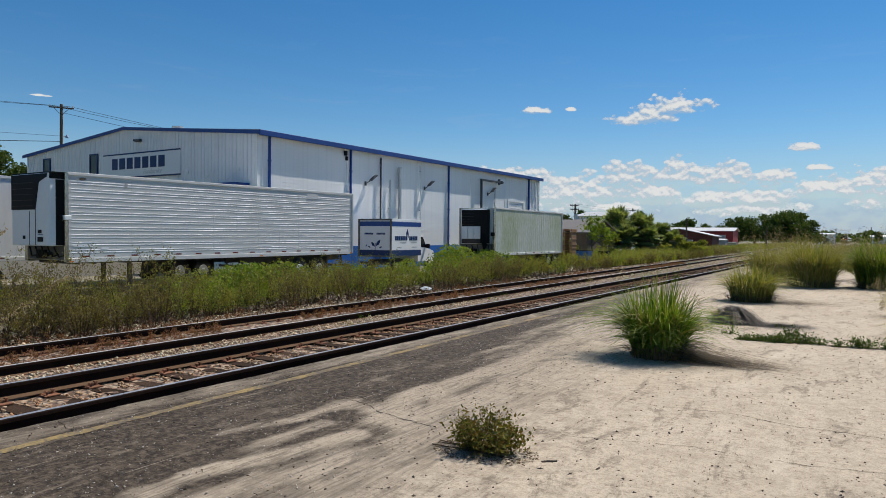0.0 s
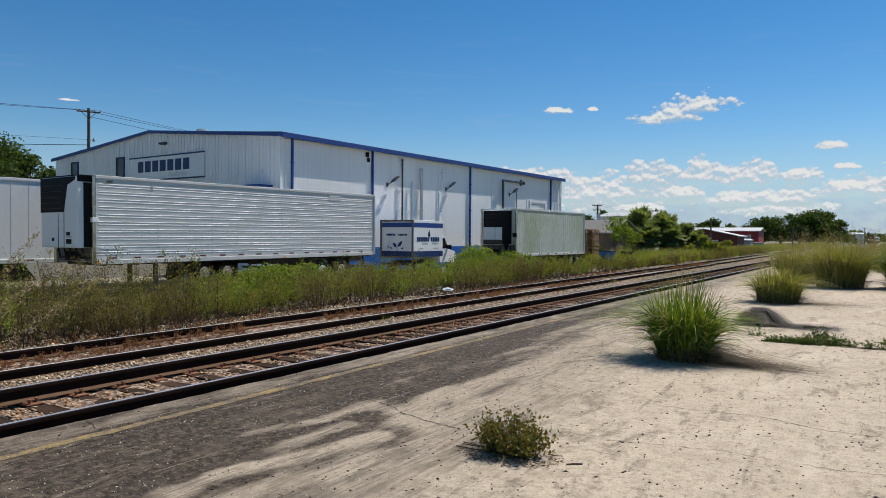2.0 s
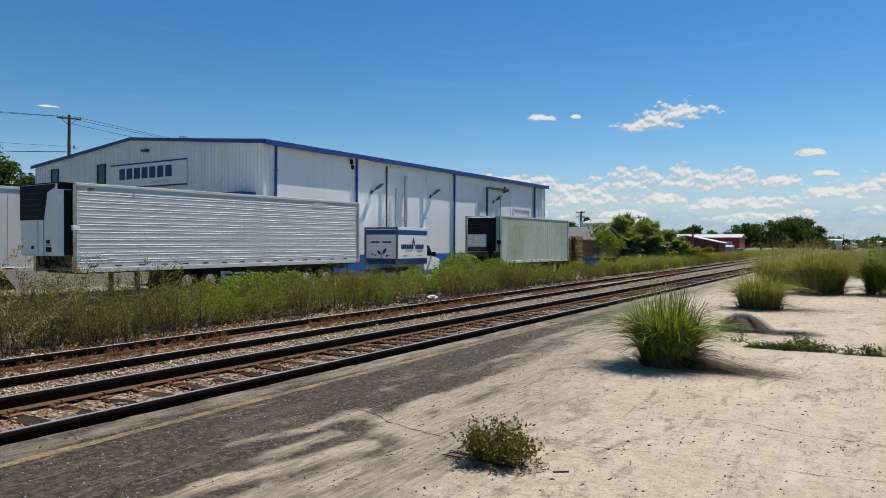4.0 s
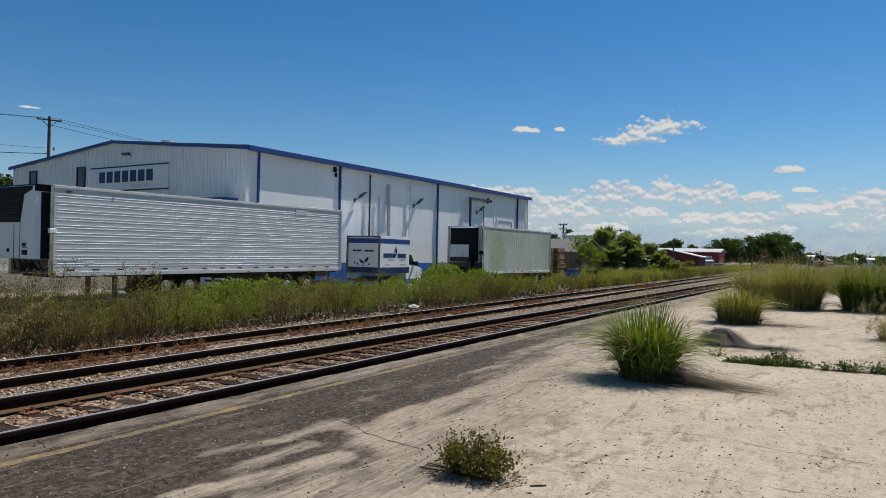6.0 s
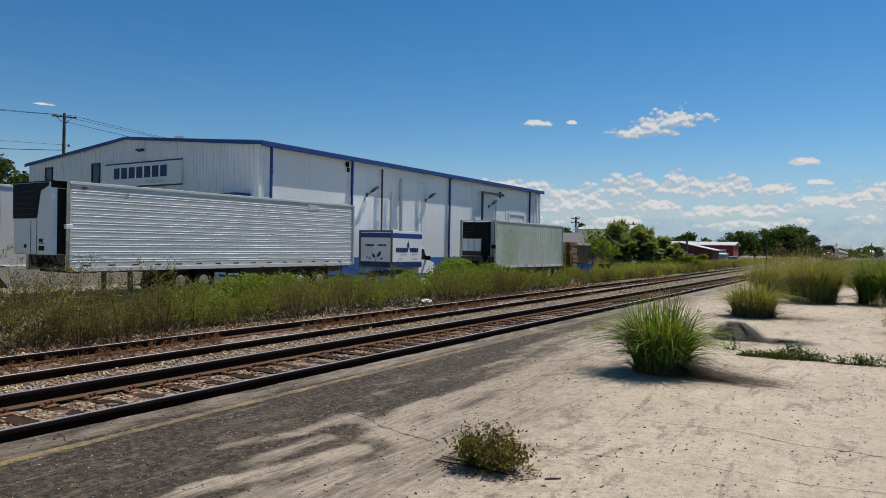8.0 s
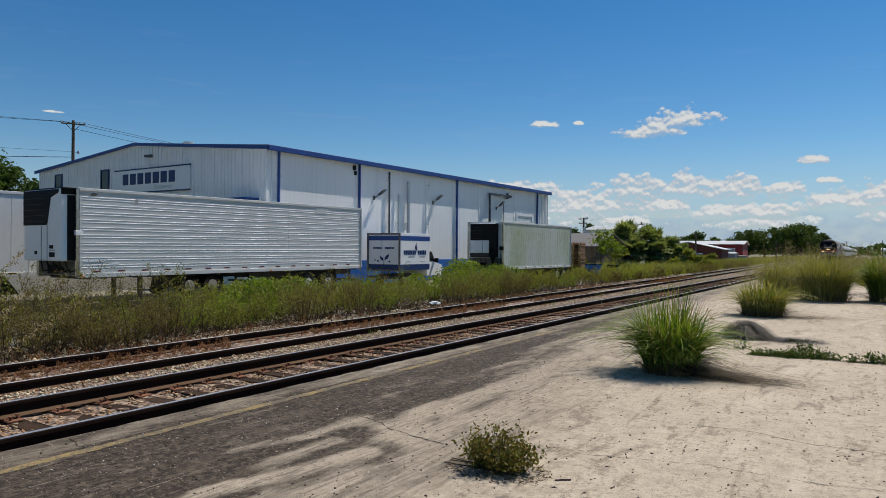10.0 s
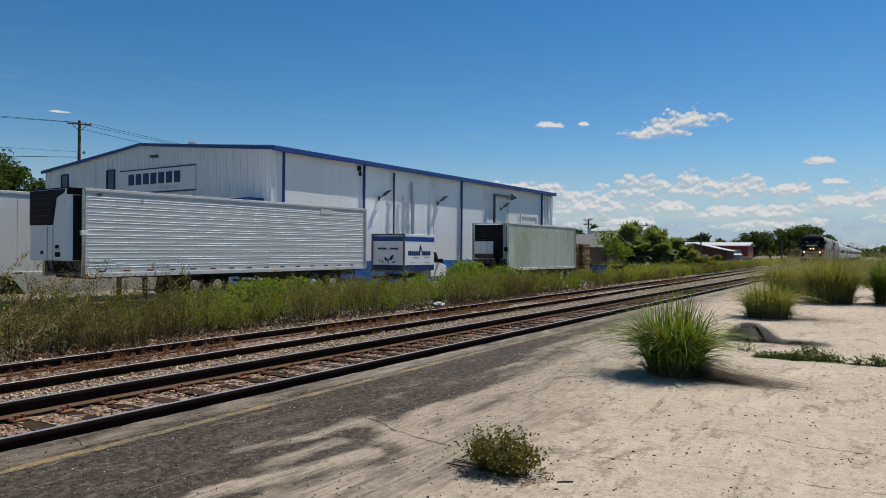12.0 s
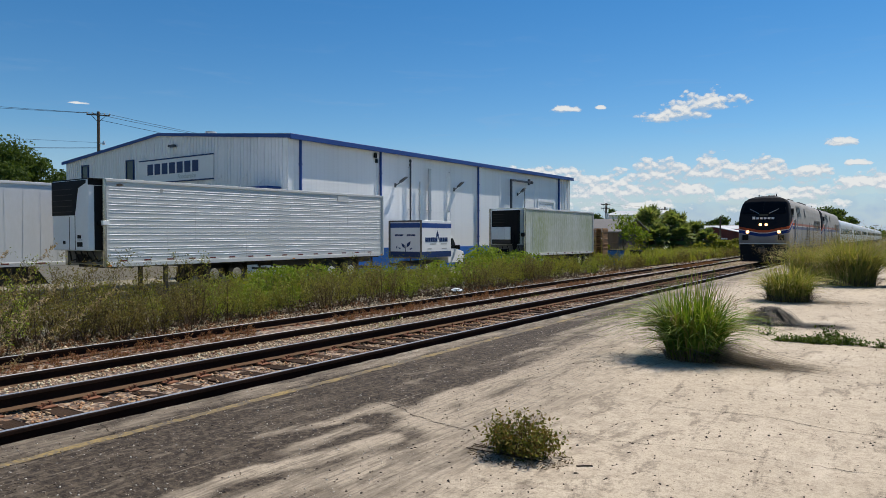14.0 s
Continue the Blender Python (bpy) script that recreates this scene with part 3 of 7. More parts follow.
def cloud_material():
    """Cumulus on the far sky: heaps at given bearings (degrees from +y, elevation), torn up by noise."""
    mt, nt, bsdf = nodes_of("cumulus_cloud")
    tc = nt.nodes.new("ShaderNodeTexCoord")
    sep = nt.nodes.new("ShaderNodeSeparateXYZ")
    nt.links.new(tc.outputs["UV"], sep.inputs[0])
    az = math_node(nt, "MULTIPLY", math_node(nt, "SUBTRACT", sep.outputs["X"], 0.5), 200.0)
    el = math_node(nt, "MULTIPLY", sep.outputs["Y"], 40.0)
    comb = nt.nodes.new("ShaderNodeCombineXYZ")
    nt.links.new(az, comb.inputs[0])
    nt.links.new(math_node(nt, "MULTIPLY", el, 1.5), comb.inputs[1])
    higher = nt.nodes.new("ShaderNodeVectorMath")
    higher.inputs[1].default_value = (0.07, 0.36, 0)
    nt.links.new(comb.outputs[0], higher.inputs[0])

    def billow(vec):
        """Cauliflower heads: round cells at several sizes, roughened."""
        warp = add(nt, "ShaderNodeTexNoise", Scale=1.3, Detail=6.0, Roughness=0.62)
        nt.links.new(vec, warp.inputs["Vector"])
        bend = nt.nodes.new("ShaderNodeVectorMath")
        bend.operation = "MULTIPLY_ADD"
        bend.inputs[1].default_value = (0.6, 0.6, 0)
        nt.links.new(warp.outputs["Color"], bend.inputs[0])
        nt.links.new(vec, bend.inputs[2])
        out = None
        for scale, k in ((0.62, 0.52), (1.5, 0.30), (3.6, 0.13), (8.0, 0.06)):
            vo = nt.nodes.new("ShaderNodeTexVoronoi")
            vo.voronoi_dimensions, vo.feature = "2D", "SMOOTH_F1"
            vo.inputs["Scale"].default_value, vo.inputs["Smoothness"].default_value = scale, 0.15
            nt.links.new(bend.outputs[0], vo.inputs["Vector"])
            d = math_node(nt, "MULTIPLY", math_node(nt, "SUBTRACT", 0.75, vo.outputs["Distance"]), k)
            out = d if out is None else math_node(nt, "ADD", out, d)
        return out

    puff, puff_up = billow(comb.outputs[0]), billow(higher.outputs[0])
    broad = noise_node(nt, comb.outputs[0], 0.22, 3, 0.5)
    heaps = [  # bearing, elevation of the base, half width, height above, below
        (-14.6, 9.35, 2.7, 0.95, 0.45), (-12.6, 9.85, 2.6, 1.25, 0.35), (-16.2, 9.1, 1.3, 0.7, 0.3),
        (-23.2, 10.1, 1.2, 0.42, 0.25), (-20.6, 10.2, 0.5, 0.25, 0.15), (-3.7, 6.6, 1.15, 0.5, 0.25), (-2.6, 5.2, 0.7, 0.3, 0.2),
        (-16.4, 4.8, 2.9, 1.4, 0.8), (-12.2, 4.8, 1.6, 1.7, 0.8), (-9.0, 4.7, 2.4, 1.2, 0.8), (-5.6, 4.4, 1.5, 0.9, 0.6), (-2.0, 3.7, 2.6, 0.9, 0.7), (-18.8, 3.4, 2.4, 0.9, 0.6), (-14.0, 3.3, 2.2, 1.0, 0.7), (-10.4, 2.9, 2.2, 0.8, 0.5), (-6.6, 3.0, 1.9, 0.7, 0.5),
        (-25.6, 4.6, 4.0, 1.1, 1.2), (-20.5, 3.6, 4.2, 1.1, 1.8), (2.5, 3.8, 3.5, 1.3, 1.6), (7.0, 4.2, 3.5, 1.6, 1.6), (-17.5, 2.3, 3.0, 0.6, 0.5), (-7.0, 2.1, 3.5, 0.6, 0.5),
        (-60.9, 9.6, 0.75, 0.12, 0.08), (12.0, 3.5, 4.0, 1.6, 1.0), (-33, 3.2, 4.0, 1.0, 1.0), (24, 4.5, 5.0, 1.6, 1.2), (-75, 4.0, 5.0, 1.4, 1.0),
    ]

    def heaped(height):
        best = None
        for a0, e0, w, up, down in heaps:
            da = math_node(nt, "DIVIDE", math_node(nt, "SUBTRACT", az, a0), w)
            de = math_node(nt, "SUBTRACT", height, e0)
            de = math_node(nt, "ADD", math_node(nt, "DIVIDE", math_node(nt, "MAXIMUM", de, 0.0), up),
                           math_node(nt, "DIVIDE", math_node(nt, "MINIMUM", de, 0.0), down))
            d = math_node(nt, "SQRT", math_node(nt, "ADD", math_node(nt, "MULTIPLY", da, da), math_node(nt, "MULTIPLY", de, de)))
            best = math_node(nt, "SUBTRACT", 1.0, d) if best is None else math_node(nt, "MAXIMUM", best, math_node(nt, "SUBTRACT", 1.0, d))
        return math_node(nt, "MAXIMUM", best, -2.0)

    best, best_up = heaped(el), heaped(math_node(nt, "ADD", el, 0.24))
    field = math_node(nt, "ADD", math_node(nt, "MULTIPLY", math_node(nt, "SUBTRACT", puff, 0.30), 1.45), best)
    bank = ramp(nt, math_node(nt, "MULTIPLY", el, 1 / 40), [(0.045, grey(0)), (0.075, grey(1)), (0.115, grey(1)), (0.15, grey(0))])
    bank = math_node(nt, "MULTIPLY", bank, ramp(nt, broad, [(0.36, grey(0.2)), (0.55, grey(1))]))
    field = math_node(nt, "ADD", field, math_node(nt, "MULTIPLY", bank, 0.40))
    dense = ramp(nt, field, [(0.06, grey(0)), (0.24, grey(0.8)), (0.50, grey(1))])
    # thin low deck towards the horizon, and faint high wisps
    deck = math_node(nt, "MULTIPLY", ramp(nt, math_node(nt, "MULTIPLY", el, 1 / 40), [(0.0, grey(0.98)), (0.05, grey(0.88)), (0.09, grey(0.62)), (0.13, grey(0.28)), (0.20, grey(0.0))]),
                     ramp(nt, math_node(nt, "ADD", math_node(nt, "MULTIPLY", puff, 0.5), math_node(nt, "MULTIPLY", broad, 0.5)), [(0.32, grey(0.75)), (0.58, grey(1))]))
    wisp_co = nt.nodes.new("ShaderNodeMapping")
    wisp_co.inputs["Rotation"].default_value = (0, 0, radians(-14))
    wisp_co.inputs["Scale"].default_value = (0.10, 0.5, 1)
    nt.links.new(comb.outputs[0], wisp_co.inputs[0])
    wisp = math_node(nt, "MULTIPLY", ramp(nt, noise_node(nt, wisp_co.outputs[0], 1.3, 6, 0.6, 0.6), [(0.56, grey(0)), (0.85, grey(0.30))]),
                     ramp(nt, math_node(nt, "MULTIPLY", el, 1 / 40), [(0.15, grey(0)), (0.22, grey(1)), (0.32, grey(0.5)), (0.5, grey(0))]))
    # bases greyer than the sunlit heads
    lit = math_node(nt, "ADD", math_node(nt, "MULTIPLY", math_node(nt, "SUBTRACT", puff, puff_up), 1.9), math_node(nt, "MULTIPLY", math_node(nt, "SUBTRACT", best, best_up), 1.1))
    lit = math_node(nt, "ADD", lit, 0.40, True)
    alpha = math_node(nt, "MAXIMUM", math_node(nt, "MULTIPLY", dense, ramp(nt, lit, [(0.10, grey(0.45)), (0.50, grey(1.0))])), math_node(nt, "MAXIMUM", deck, wisp))
    shade = ramp(nt, lit, [(0.15, (0.54, 0.645, 0.76)), (0.45, (0.70, 0.775, 0.86)), (0.78, (0.98, 1.0, 1.0))])
    shade = mixed(nt, dense, (0.42, 0.575, 0.80), shade)
    em = nt.nodes.new("ShaderNodeEmission")
    nt.links.new(shade, em.inputs["Color"])
    em.inputs["Strength"].default_value = 0.66
    tr = nt.nodes.new("ShaderNodeBsdfTransparent")
    ms = nt.nodes.new("ShaderNodeMixShader")
    nt.links.new(alpha, ms.inputs[0])
    nt.links.new(tr.outputs[0], ms.inputs[1])
    nt.links.new(em.outputs[0], ms.inputs[2])
    nt.links.new(ms.outputs[0], nt.nodes["Material Output"].inputs["Surface"])
    return mt


def cloud_backdrop():
    bm = bmesh.new()
    uv = bm.loops.layers.uv.new("UVMap")
    R, azs, els = 3600.0, np.linspace(-100, 100, 101), np.linspace(0, 40, 21)
    grid = [[bm.verts.new((R * math.sin(radians(a)) * math.cos(radians(e)), R * math.cos(radians(a)) * math.cos(radians(e)), R * math.sin(radians(e)) + 1.7)) for a in azs] for e in els]
    for j in range(len(els) - 1):
        for i in range(len(azs) - 1):
            f = bm.faces.new((grid[j][i], grid[j][i + 1], grid[j + 1][i + 1], grid[j + 1][i]))
            for lp, (a, e) in zip(f.loops, ((i, j), (i + 1, j), (i + 1, j + 1), (i, j + 1))):
                lp[uv].uv = (a / 100, e / 20)
    ob = part("backdrop", bm, cloud_material())
    ob.visible_shadow = False
    return tagged(ob, "distant white cumulus clouds in a blue sky", "sky", kind="structure")


cloud_backdrop()


# ---- tracks ----
def rail_mesh(name, material, y0, y1):
    """Flat-bottomed rail: foot, web, head; its top lies at z = 0."""
    half = [(0.0, -0.178), (0.074, -0.178), (0.074, -0.166), (0.016, -0.140), (0.009, -0.125), (0.009, -0.055), (0.036, -0.040), (0.037, -0.010), (0.029, -0.002)]
    ring = half[1:] + [(-x, z) for x, z in reversed(half[1:])]
    bm = bmesh.new()
    ys = np.concatenate([np.arange(y0, 60, 3.0), np.linspace(60, y1, 12)])
    loft(bm, [[(x, y, z) for x, z in ring] for y in ys])
    return mesh_of(name, bm, material)


def rail_top_mesh(material, y0, y1):
    bm = bmesh.new()
    box(bm, -0.024, 0.024, y0, y1, -0.004, 0.0, 0.0015)
    return mesh_of("running_band", bm, material)


def spike(bm, x, y, z):
    box(bm, x - 0.009, x + 0.009, y - 0.009, y + 0.009, z, z + 0.035)
    box(bm, x - 0.022, x + 0.016, y - 0.016, y + 0.016, z + 0.035, z + 0.05)


def plate_mesh():
    bm = bmesh.new()
    box(bm, -0.20, 0.20, -0.095, 0.095, -0.196, -0.181, 0.003)
    for sx in (-1, 1):
        box(bm, sx * 0.078, sx * 0.098, -0.085, 0.085, -0.182, -0.168)
        spike(bm, sx * 0.105, 0.05, -0.182)
        spike(bm, sx * 0.16, -0.05, -0.182)
    return mesh_of("tie_plate", bm, M_plate)


def tie_mesh(seed):
    rng = random.Random(seed)
    bm = bmesh.new()
    box(bm, -1.29, 1.29, -0.112, 0.112, -0.375, -0.196, 0.008)
    bmesh.ops.subdivide_edges(bm, edges=[e for e in bm.edges if abs(e.verts[0].co.x - e.verts[1].co.x) > 1], cuts=5)
    for v in bm.verts:
        v.co.y += rng.uniform(-0.008, 0.008)
        v.co.z += rng.uniform(-0.007, 0.004)
    return mesh_of("tie", bm, M_tie)


PLATE, TIES = plate_mesh(), [tie_mesh(i) for i in range(5)]
GAUGE = 1.505


def track(name, label, m, y_far, tie_far, head, skew=0.0, seed=1):
    rng = random.Random(seed)
    tr = thing(name, m, label, "railway track", kind="structure")
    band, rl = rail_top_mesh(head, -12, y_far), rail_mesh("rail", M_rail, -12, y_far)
    # dusty foot strips, coloured lighter than the web as if sunlit
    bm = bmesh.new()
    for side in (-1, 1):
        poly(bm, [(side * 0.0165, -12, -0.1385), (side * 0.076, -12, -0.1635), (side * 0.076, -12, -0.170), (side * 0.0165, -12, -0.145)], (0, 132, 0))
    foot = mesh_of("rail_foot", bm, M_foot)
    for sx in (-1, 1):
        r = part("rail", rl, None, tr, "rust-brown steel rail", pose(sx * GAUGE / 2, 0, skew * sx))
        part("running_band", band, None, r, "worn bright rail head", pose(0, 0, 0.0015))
        part("rail_foot", foot, None, r, "rust-dusted rail foot with sunlit tone in its colour")
    y, k = -6.0, 0
    while y < tie_far:
        jit = rng.uniform(-0.03, 0.03)
        part("tie", rng.choice(TIES), None, tr, "", pose(rng.uniform(-0.05, 0.05), y + jit, rng.uniform(-0.012, 0.006), 0, 0, rng.uniform(-1.5, 1.5)))
        if y < 34:
            for sx in (-1, 1):
                part("tie_plate", PLATE, None, tr, "", pose(sx * GAUGE / 2, y + jit, skew * sx, 0, 0, rng.uniform(-1, 1)))
        y += 0.53
        k += 1
    return tr


MAIN_X = -7.36
SIDING = pose(-11.15, 0, -0.225, 0, 0, 1.15)
track("main_track", "rusty main track with polished rail heads on timber ties", pose(MAIN_X, 0, 0), 620, 110, M_rail_top)
track("siding_track", "low weed-grown siding track beside the main line", SIDING, 325, 60, M_rail_dull, -0.012, 2)


def stones(name, rng, pts, sizes, material, label):
    """Angular stones at pts, each a squashed, jittered octahedron."""
    base = np.array([(1, 0, 0), (0, 1, 0), (-1, 0, 0), (0, -1, 0), (0, 0, 1), (0, 0, -1)], float)
    tri = np.array([(0, 1, 4), (1, 2, 4), (2, 3, 4), (3, 0, 4), (1, 0, 5), (2, 1, 5), (3, 2, 5), (0, 3, 5)])
    n = len(pts)
    v = base[None] * rng.uniform(0.6, 1.25, (n, 6, 1)) + rng.normal(0, 0.18, (n, 6, 3))
    v *= np.stack([rng.uniform(0.7, 1.3, n), rng.uniform(0.7, 1.3, n), rng.uniform(0.5, 0.9, n)], axis=1)[:, None, :]
    a = rng.uniform(0, 2 * np.pi, n)
    c, s = np.cos(a)[:, None], np.sin(a)[:, None]
    v = np.stack([v[..., 0] * c - v[..., 1] * s, v[..., 0] * s + v[..., 1] * c, v[..., 2]], axis=2)
    v = v * np.reshape(sizes, (-1, 1, 1)) + pts[:, None, :]
    f = (np.arange(n) * 6)[:, None, None] + tri[None]
    return soup(name, v.reshape(-1, 3), f.reshape(-1, 3), material, label, "gravel")


def ballast_bed(name, x0, x1, z, y1, seed):
    """The bed under the stones, rough at the scale of stones."""
    bm = bmesh.new()
    xs, ys = np.arange(x0, x1 + 0.01, 0.12), np.concatenate([np.arange(-12, 24, 0.15), np.arange(24, 60, 0.5), np.arange(60, y1, 6.0)])
    rows = []
    for y in ys:
        rows.append([bm.verts.new((x, y, z - 0.06 * max(0, abs(x - (x0 + x1) / 2) - 1.25) / 0.5 + 0.035 * noise.noise((x * 7, y * 7, seed)) + 0.02 * noise.noise((x * 1.2, y * 1.2, seed)))) for x in xs])
    for a, b in zip(rows, rows[1:]):
        for i in range(len(a) - 1):
            bm.faces.new((a[i], a[i + 1], b[i + 1], b[i]))
    return tagged(part(name, bm, M_bed), "brown stone ballast between the rails", "ballast", kind="structure")


def bed_material():
    mt, nt, bsdf = nodes_of("ballast_bed")
    co = coords_of(nt)
    vo = nt.nodes.new("ShaderNodeTexVoronoi")
    vo.inputs["Scale"].default_value = 17.0
    nt.links.new(co, vo.inputs["Vector"])
    sep = nt.nodes.new("ShaderNodeSeparateColor")
    nt.links.new(vo.outputs["Color"], sep.inputs[0])
    col = ramp(nt, sep.outputs[0], [(0.0, (0.085, 0.048, 0.030)), (0.35, (0.23, 0.130, 0.076)), (0.65, (0.35, 0.250, 0.165)), (1.0, (0.44, 0.345, 0.240))])
    col = mixed(nt, ramp(nt, vo.outputs["Distance"], [(0.35, grey(0)), (0.75, grey(1))]), col, (0.05, 0.035, 0.028))
    nt.links.new(col, bsdf.inputs["Base Color"])
    bsdf.inputs["Roughness"].default_value = 0.95
    bumped(nt, bsdf, vo.outputs["Distance"], -1.0, 0.03)
    return mt


M_bed = bed_material()
ballast_bed("ballast_main", -9.0, -6.1, -0.215, 420, 1)
ballast_bed("ballast_siding", -13.3, -9.05, -0.40, 200, 2)


def main_stones():
    rng = np.random.default_rng(5)
    y = np.concatenate([rng.uniform(-1, 14, 17000), rng.uniform(14, 34, 9000), rng.uniform(34, 70, 3000)])
    n = len(y)
    x = rng.uniform(-9.15, -6.2, n)
    pts = np.stack([x, y, -0.222 + rng.uniform(-0.02, 0.025, n) - 0.10 * np.maximum(0, -8.6 - x)], axis=1)
    gap = np.abs((y + 6.0 + 0.265) % 0.53 - 0.265)
    keep = (gap > 0.125) | (rng.uniform(size=n) < 0.05) | (x < -8.65)
    pts, y, n = pts[keep], y[keep], int(keep.sum())
    stones("ballast_stones", rng, pts, rng.uniform(0.012, 0.034, n) * np.where(y > 30, 1.7, 1.0), M_stone, "angular brown and tan ballast stones")
    y = np.concatenate([rng.uniform(-1, 20, 11000), rng.uniform(20, 60, 6000), rng.uniform(60, 110, 2000)])
    n = len(y)
    x = rng.uniform(-10.3, -9.05, n) - 0.02 * y
    x = np.where(rng.uniform(size=n) < 0.6, -12.15 - 0.021 * y - rng.uniform(0, 1.5, n), x)
    pts = np.stack([x, y, -0.385 + rng.uniform(-0.02, 0.03, n)], axis=1)
    stones("siding_gravel", rng, pts, rng.uniform(0.012, 0.04, n) * np.where(y > 35, 1.7, 1.0), M_pale_stone, "pale loose gravel beside the siding")


main_stones()


def platform_pebbles():
    rng = np.random.default_rng(15)
    n = 8500
    y = 2.2 + 26 * rng.uniform(size=n) ** 1.5
    x = rng.uniform(-6.1, 3.0, n)
    pts = np.stack([x, y, np.full(n, 0.002)], axis=1)
    stones("platform_husks", rng, pts, 0.004 + 0.010 * rng.uniform(size=n) ** 2.2, M_husk, "dark seed husks and crumbs on the concrete")
    n = 4500
    y = 2.0 + 20 * rng.uniform(size=n) ** 1.4
    x = rng.uniform(-6.05, -3.0, n) + rng.normal(0, 0.15, n)
    pts = np.stack([np.maximum(x, -6.1), y, np.full(n, 0.002)], axis=1)
    stones("platform_pebbles", rng, pts, 0.003 + 0.008 * rng.uniform(size=n) ** 2.5, M_pebble, "pale pebbles scattered over the stained concrete")


platform_pebbles()


# ---- warehouse ----
TURN = -2.5                         # the yard lies turned against the track
CORNER = (-28.0, 27.34)
YM = pose(CORNER[0], CORNER[1], YARD, 0, 0, TURN)   # local: x across, y along the long wall, z from the yard


def local(m, x, y, z):
    return m @ Vector((x, y, z))


def warehouse():
    W, L, EAVE, RIDGE = 24.3, 35.1, 7.75, 8.75
    ob = thing("warehouse", YM, "long white metal-sided warehouse with blue trim and low gable", "warehouse")
    T = 0.25
    # long wall with its doorway
    d0, d1, dz0, dz1 = 28.9, 31.7, 1.3, 5.3
    bm = bmesh.new()
    for y0, y1, z0, z1 in ((0, d0, 0, EAVE), (d1, L, 0, EAVE), (d0, d1, dz1, EAVE), (d0, d1, 0, dz0)):
        box(bm, -T, 0, y0, y1, z0, z1)
    wall = part("wall", bm, M_block, ob, "white painted wall in wide panels")
    for y in (0.85, 7.35, 15.0, 18.75, 22.4, 28.3, 32.5):       # panel joints stand slightly proud
        bm = bmesh.new()
        box(bm, 0.0, 0.03, y - 0.09, y + 0.09, 1.45, EAVE - 0.1, 0.008)
        part("pilaster", bm, M_block, wall)
    rng = random.Random(9)
    bm = bmesh.new()
    box(bm, 0.0, 0.004, 1.0, 32.3, -0.092, 0.092)
    course = mesh_of("course", bm, M_block)
    for k in range(31):      # block courses, every other one a little proud
        part("course", course, None, wall, "", pose(rng.uniform(-0.0015, 0.002), 0, 1.62 + k * 0.2))
    bm = bmesh.new()
    box(bm, 0.0, 0.035, 0.02, L - 0.02, 0.0, 1.5)
    part("wall_base", bm, M_bluepaint, ob, "bright blue painted wall base")
    bm = bmesh.new()
    n = 16
    for i in range(n):
        z = dz0 + (dz1 - dz0) * i / n
        box(bm, -0.16, -0.11, d0, d1, z + 0.008, z + (dz1 - dz0) / n - 0.008)
    part("door", bm, M_roofgrey, ob, "ribbed grey roll-up door")
    bm = bmesh.new()
    box(bm, 0.0, 0.06, d0 - 0.22, d0, dz0, dz1 + 0.2)
    box(bm, 0.0, 0.06, d1, d1 + 0.22, dz0, dz1 + 0.2)
    box(bm, 0.0, 0.06, d0, d1, dz1, dz1 + 0.2)
    part("door_frame", bm, M_white, ob)
    # corrugated end bays of the long wall
    for y0, y1 in ((0.0, 0.75), (32.8, L)):
        bm = bmesh.new()
        k = int((y1 - y0) / 0.3)
        for i in range(k + 1):
            y = y0 + (y1 - y0) * i / max(1, k)
            box(bm, 0.0, 0.035, y - 0.03, y + 0.03, 1.5, EAVE - 0.1, 0.01)
        part("siding", bm, M_white, ob)
    # gable wall, siding ribs, far walls
    def top(x):
        return EAVE + (RIDGE - EAVE) * (1 - abs(-x - W / 2) / (W / 2))
    bm = bmesh.new()
    for y0, y1 in ((0, T), (L - T, L)):
        poly(bm, [(-T, y0, 0), (-W, y0, 0), (-W, y0, EAVE), (-W / 2, y0, RIDGE), (-T, y0, top(-T))], (0, y1 - y0, 0))
    poly(bm, [(-W, T, 0), (-W + T, T, 0), (-W + T, T, EAVE), (-W, T, EAVE)], (0, L - 2 * T, 0))
    gable = part("gable_wall", bm, M_white, ob, "white ribbed metal gable wall")
    for i in range(81):
        x = -0.15 - i * 0.3
        bm = bmesh.new()
        box(bm, x - 0.028, x + 0.028, -0.035, 0.0, 0.2, top(x) - 0.12, 0.01)
        part("rib", bm, M_white, gable)
    # roof sheets with overhang and blue trim
    o = 0.29
    bm = bmesh.new()
    for a, b in (((o, EAVE - o * 0.081), (-W / 2, RIDGE)), ((-W - o, EAVE - o * 0.081), (-W / 2, RIDGE))):
        poly(bm, [(a[0], -0.12, a[1] + 0.02), (b[0], -0.12, b[1] + 0.02), (b[0], L + 0.12, b[1] + 0.02), (a[0], L + 0.12, a[1] + 0.02)], (0, 0, 0.08))
    part("roof", bm, M_roofmetal, ob, "pale metal roof")
    bm = bmesh.new()
    box(bm, o, o + 0.10, -0.16, L + 0.16, EAVE - 0.23, EAVE + 0.05, 0.02)
    part("gutter", bm, M_blue, ob, "blue metal eave gutter")
    bm = bmesh.new()
    for sx in (0, 1):
        xa, xb = (o + 0.1, -W / 2) if sx == 0 else (-W - o - 0.1, -W / 2)
        za = EAVE - 0.03
        poly(bm, [(xa, -0.16, za - 0.16), (xb, -0.16, RIDGE - 0.05), (xb, -0.16, RIDGE + 0.14), (xa, -0.16, za + 0.05)], (0, 0.04, 0))
    part("gable_trim", bm, M_blue, ob, "blue gable edge trim")
    bm = bmesh.new()
